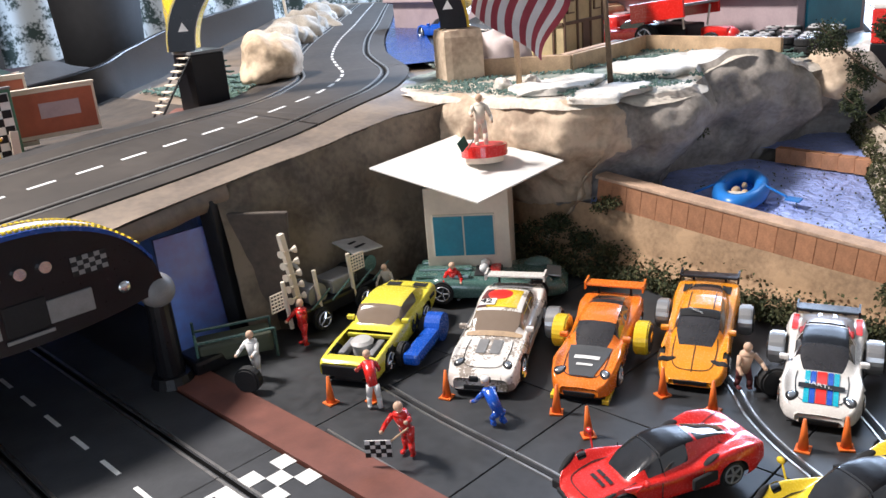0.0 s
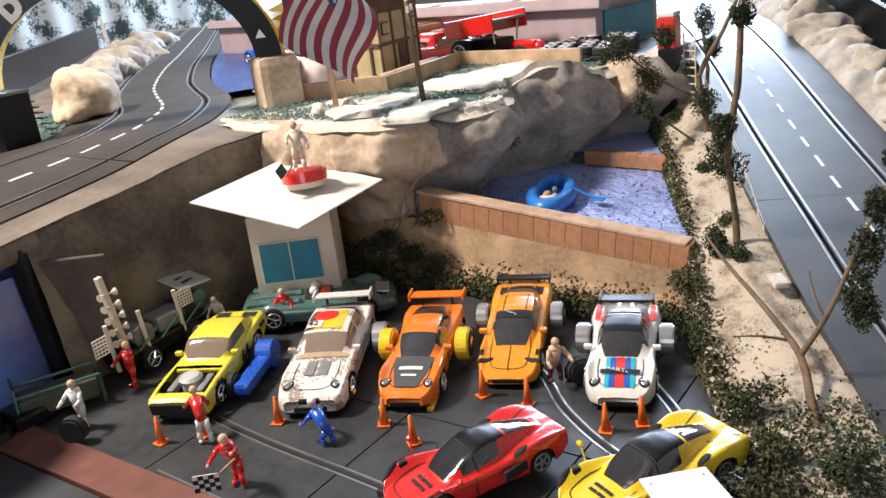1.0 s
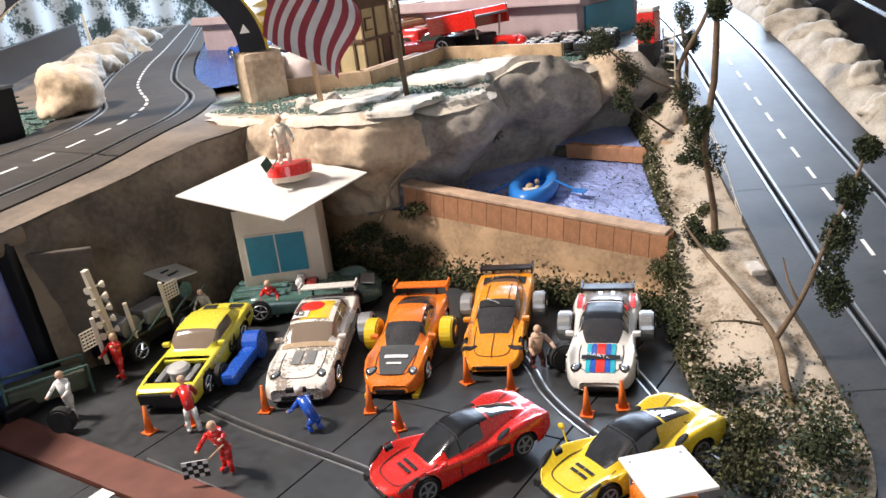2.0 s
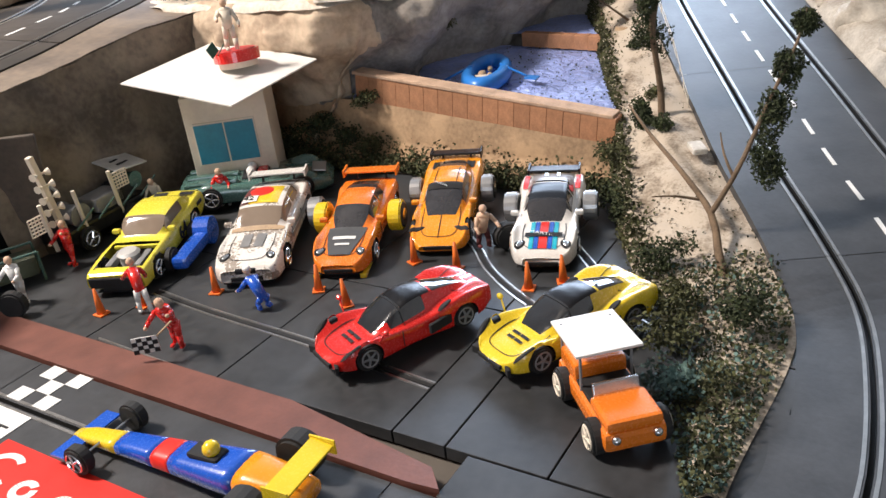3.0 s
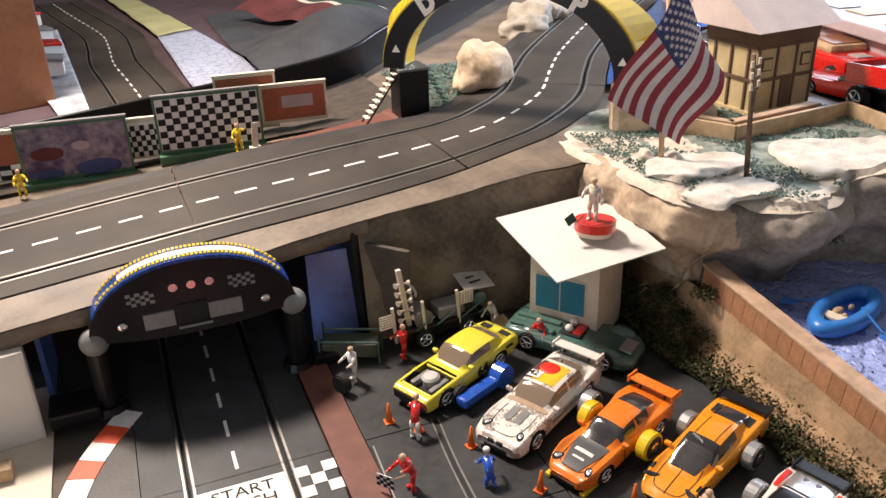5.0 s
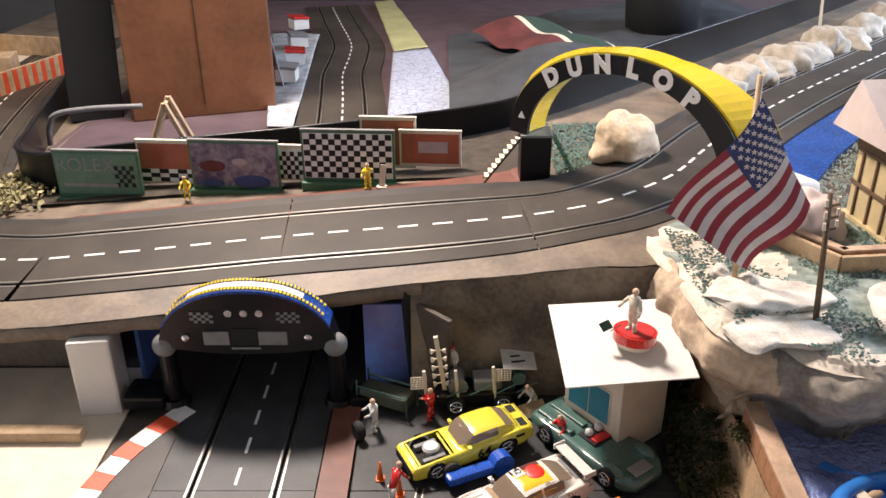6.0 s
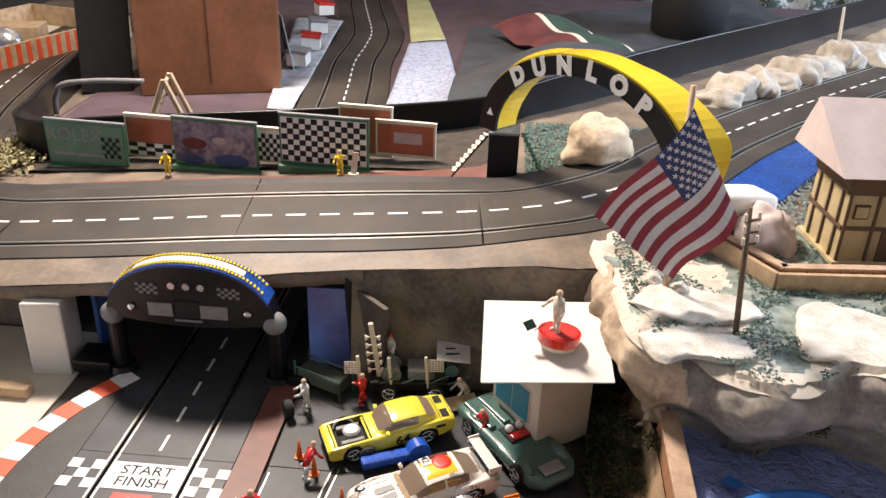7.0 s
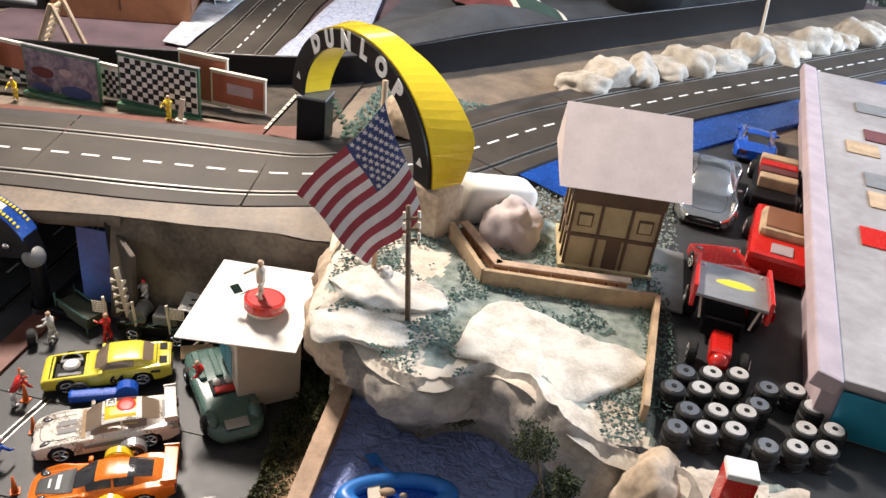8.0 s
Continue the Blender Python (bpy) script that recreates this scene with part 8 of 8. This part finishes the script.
for i, p in enumerate(hose):
    t = (Vector(hose[min(len(hose) - 1, i + 1)]) - Vector(hose[max(0, i - 1)])).normalized()
    side = Vector((0, 1, 0)).cross(t).normalized()
    rings.append([tuple(Vector(p) + 0.006 * (math.cos(a) * side + math.sin(a) * t.cross(side))) for a in (2 * math.pi * k / 10 for k in range(10))])
tagged(data_part("grey_hose", *loft(rings), M["greyp"], None, "grey bent hose above the fence", True), "", "hose")
def sheet(name, outline, z, material, label, category):
    """A thin crinkled sheet with four corners."""
    p00, p10, p11, p01 = (np.array(p) for p in outline)

    def at_uv(u, v):
        p = (p00 * (1 - u) + p10 * u) * (1 - v) + (p01 * (1 - u) + p11 * u) * v
        return (p[0], p[1], z + 0.004 * fbm(p[0], p[1], 0, 9, 2))

    ob = grid_sheet(name, 16, 30, at_uv, material, label, category, "")
    ob.modifiers.new("thickness", "SOLIDIFY").thickness = 0.001
    return ob


def print_mat(name, paper, ink, scale):
    """Paper printed with a net of fine lines."""
    m = mat(name, paper, 0.8, 0, 0.12, 30, 0.1)
    nt = m.node_tree
    b_ = nt.nodes["Principled BSDF"]
    src = b_.inputs["Base Color"].links[0].from_socket
    tc = nt.nodes.new("ShaderNodeTexCoord")
    vo = nt.nodes.new("ShaderNodeTexVoronoi")
    vo.feature = "DISTANCE_TO_EDGE"
    vo.inputs["Scale"].default_value = scale
    lt = nt.nodes.new("ShaderNodeMath")
    lt.operation = "LESS_THAN"
    lt.inputs[1].default_value = 0.05
    mx = nt.nodes.new("ShaderNodeMix")
    mx.data_type = "RGBA"
    mx.inputs[7].default_value = (*ink, 1)
    nt.links.new(tc.outputs["Object"], vo.inputs["Vector"])
    nt.links.new(vo.outputs["Distance"], lt.inputs[0])
    nt.links.new(lt.outputs[0], mx.inputs[0])
    nt.links.new(src, mx.inputs[6])
    nt.links.new(mx.outputs[2], b_.inputs["Base Color"])
    return m


sheet("map_sheet", [(0.122, 0.95), (0.335, 0.98), (0.196, 1.92), (0.086, 1.86)], 0.112, print_mat("printed_map", (0.36, 0.39, 0.48), (0.22, 0.25, 0.35), 42), "pale blue printed map sheet beside the back track", "map")
sheet("yellow_sheet", [(0.088, 1.875), (0.194, 1.935), (0.022, 2.88), (-0.045, 2.80)], 0.112, mat("pale_yellow_sheet", (0.38, 0.37, 0.18), 0.8, 0, 0.2, 12, 0.1), "pale yellow sheet on the back table", "sheet")
sheet("white_sheet", [(-0.165, 1.12), (-0.105, 1.12), (-0.19, 2.2), (-0.36, 2.2)], 0.104, mat("worn_white_paper", (0.56, 0.58, 0.62), 0.8, 0, 0.3, 20, 0.1, second=(0.24, 0.25, 0.27)), "white scatter-covered verge beside the back track", "sheet")
bm = bmesh.new()
box(bm, 0.002, 0.30, 0.15, pose(0, 0, 0, 0, -10, 0), 0.0005)
ob = tagged(part("upright_card", bm, mat("pale_blue_card", (0.56, 0.62, 0.68), 0.6), None, "pale upright card panel beside the tiny houses"), "", "panel")
ob.matrix_basis = pose(-0.245, 1.62, 0.10, 0, 0, 22)
for k, (x, y) in enumerate(((-0.185, 1.52), (-0.195, 1.72), (-0.225, 1.95), (-0.27, 2.25))):
    hh = thing("tiny_house", "tiny white model house with a coloured roof", "house", pose(x, y, 0.112, 0, 0, 10 * k), "tiny houses")
    bm = bmesh.new()
    box(bm, 0.055, 0.060, 0.035, None, 0.001)
    part("wall", bm, M["whitecard"], hh)
    bm = bmesh.new()
    box(bm, 0.060, 0.066, 0.008, pose(0, 0, 0.035, 0, 6, 0), 0.002)
    part("roof", bm, M["red"] if k % 2 else M["greyp"], hh, "coloured roof")
# carton with striped edge
cbx = thing("cardboard_box", "open cardboard carton with orange striped rim and clutter", "box", pose(-1.13, 1.52, 0.08, 0, 0, -16))
for a, b in (((-0.2, -0.42), (0.2, -0.42)), ((0.2, -0.42), (0.2, 0.42)), ((0.2, 0.42), (-0.2, 0.42)), ((-0.2, 0.42), (-0.2, -0.42))):
    d = Vector(b) - Vector(a)
    bm = bmesh.new()
    box(bm, d.length, 0.006, 0.07, pose((a[0] + b[0]) / 2, (a[1] + b[1]) / 2, 0, 0, 0, math.degrees(math.atan2(d.y, d.x))), 0.001)
    wl = part("side", bm, M["wood"], cbx)
    if abs(d.y) > 0.5 and a[0] > 0 or abs(d.x) > 0.2 and a[1] < 0:
        k = int(d.length / 0.035)
        for i in range(k):
            p = Vector(a) + d * ((i + 0.5) / k)
            bm = bmesh.new()
            box(bm, 0.016, 0.0085, 0.064, pose(p.x, p.y, 0.003, 0, 0, math.degrees(math.atan2(d.y, d.x))))
            part("stripe", bm, M["curbred"], wl, "orange-red stripe")
bm = bmesh.new()
box(bm, 0.39, 0.83, 0.006, None)
part("bottom", bm, M["cream"], cbx, "pale bottom")
small("carton_flap", "brown cardboard piece in the carton", "cardboard", lambda bm: box(bm, 0.16, 0.10, 0.05, None, 0.002), M["wood"], pose(-1.12, 1.72, 0.087, 0, 0, 12))
small("dark_cloth_bundle", "dark blue cloth bundle in the carton", "cloth", lambda bm: ball(bm, (0, 0, 0.03), 0.08, 0.5, 0, 3, 1.3, 0.8), M["flagblue"], pose(-1.10, 1.45, 0.087), smooth=True)
small("plastic_bag", "crumpled clear plastic in the carton", "bag", lambda bm: ball(bm, (0, 0, 0.03), 0.05, 0.8, 0, 3, 1.2, 0.9), M["silver"], pose(-1.08, 1.58, 0.087))
# black bin, curtain, thin mast
bin_ = thing("waste_bin", "black plastic waste bin behind the track", "bin", pose(1.02, 2.28, 0.0))
bm = bmesh.new()
tube(bm, (0, 0, 0), (0, 0, 0.42), 0.12, 0.145, 28)
part("drum", bm, M["blackmatt"], bin_, "", True)
bm = bmesh.new()
tube(bm, (0, 0, 0.41), (0, 0, 0.43), 0.152, 0.152, 28)
part("rim", bm, M["black"], bin_, "thick rim")
grid_sheet("curtain", 120, 12, lambda u, v: (0.9 + 2.6 * u, 3.25 - 0.35 * u + 0.02 * math.sin(u * 95), -0.3 + 1.4 * v), mat("patterned_curtain", (0.60, 0.62, 0.60), 0.9, 0, 0.3, 9, 0.2, second=(0.045, 0.065, 0.055), lowhigh=(0.44, 0.52)), "white curtain with dark tree pattern", "curtain")
slab_box("dark_backdrop", -1.4, 3.05, -0.1, 0.95, 3.08, 1.3, M["carpet"], "dark cloth hanging behind the table", "cloth")
small("thin_mast", "thin pale mast behind the far rocks", "mast", lambda bm: tube(bm, (0, 0, 0), (-0.01, 0, 0.13), 0.005, 0.004, 8), M["cream"], pose(1.30, 1.62, 0.19))
# dark clutter past the outer verge
slab_box("dark_case", 1.75, -0.45, 0.05, 2.15, -0.12, 0.28, M["blackmatt"], "black case beyond the outer verge", "case", kind="", bevel=0.01)
# blue film inside the bend of the far track
far = [np.array((p[0], p[1], p[2], 0)) for p in spline(UPPER) if 0.66 < p[0] < 1.7 and p[1] > 0.6]
tagged(data_part("blue_verge", *ribbon(far, [-0.20, -0.20, -0.107, -0.107], [-0.015, -0.004, -0.004, -0.015], [0, 0, 0])[:2], M["bluefilm"], None, "blue plastic verge inside the far bend"), "", "verge", "", "structure")
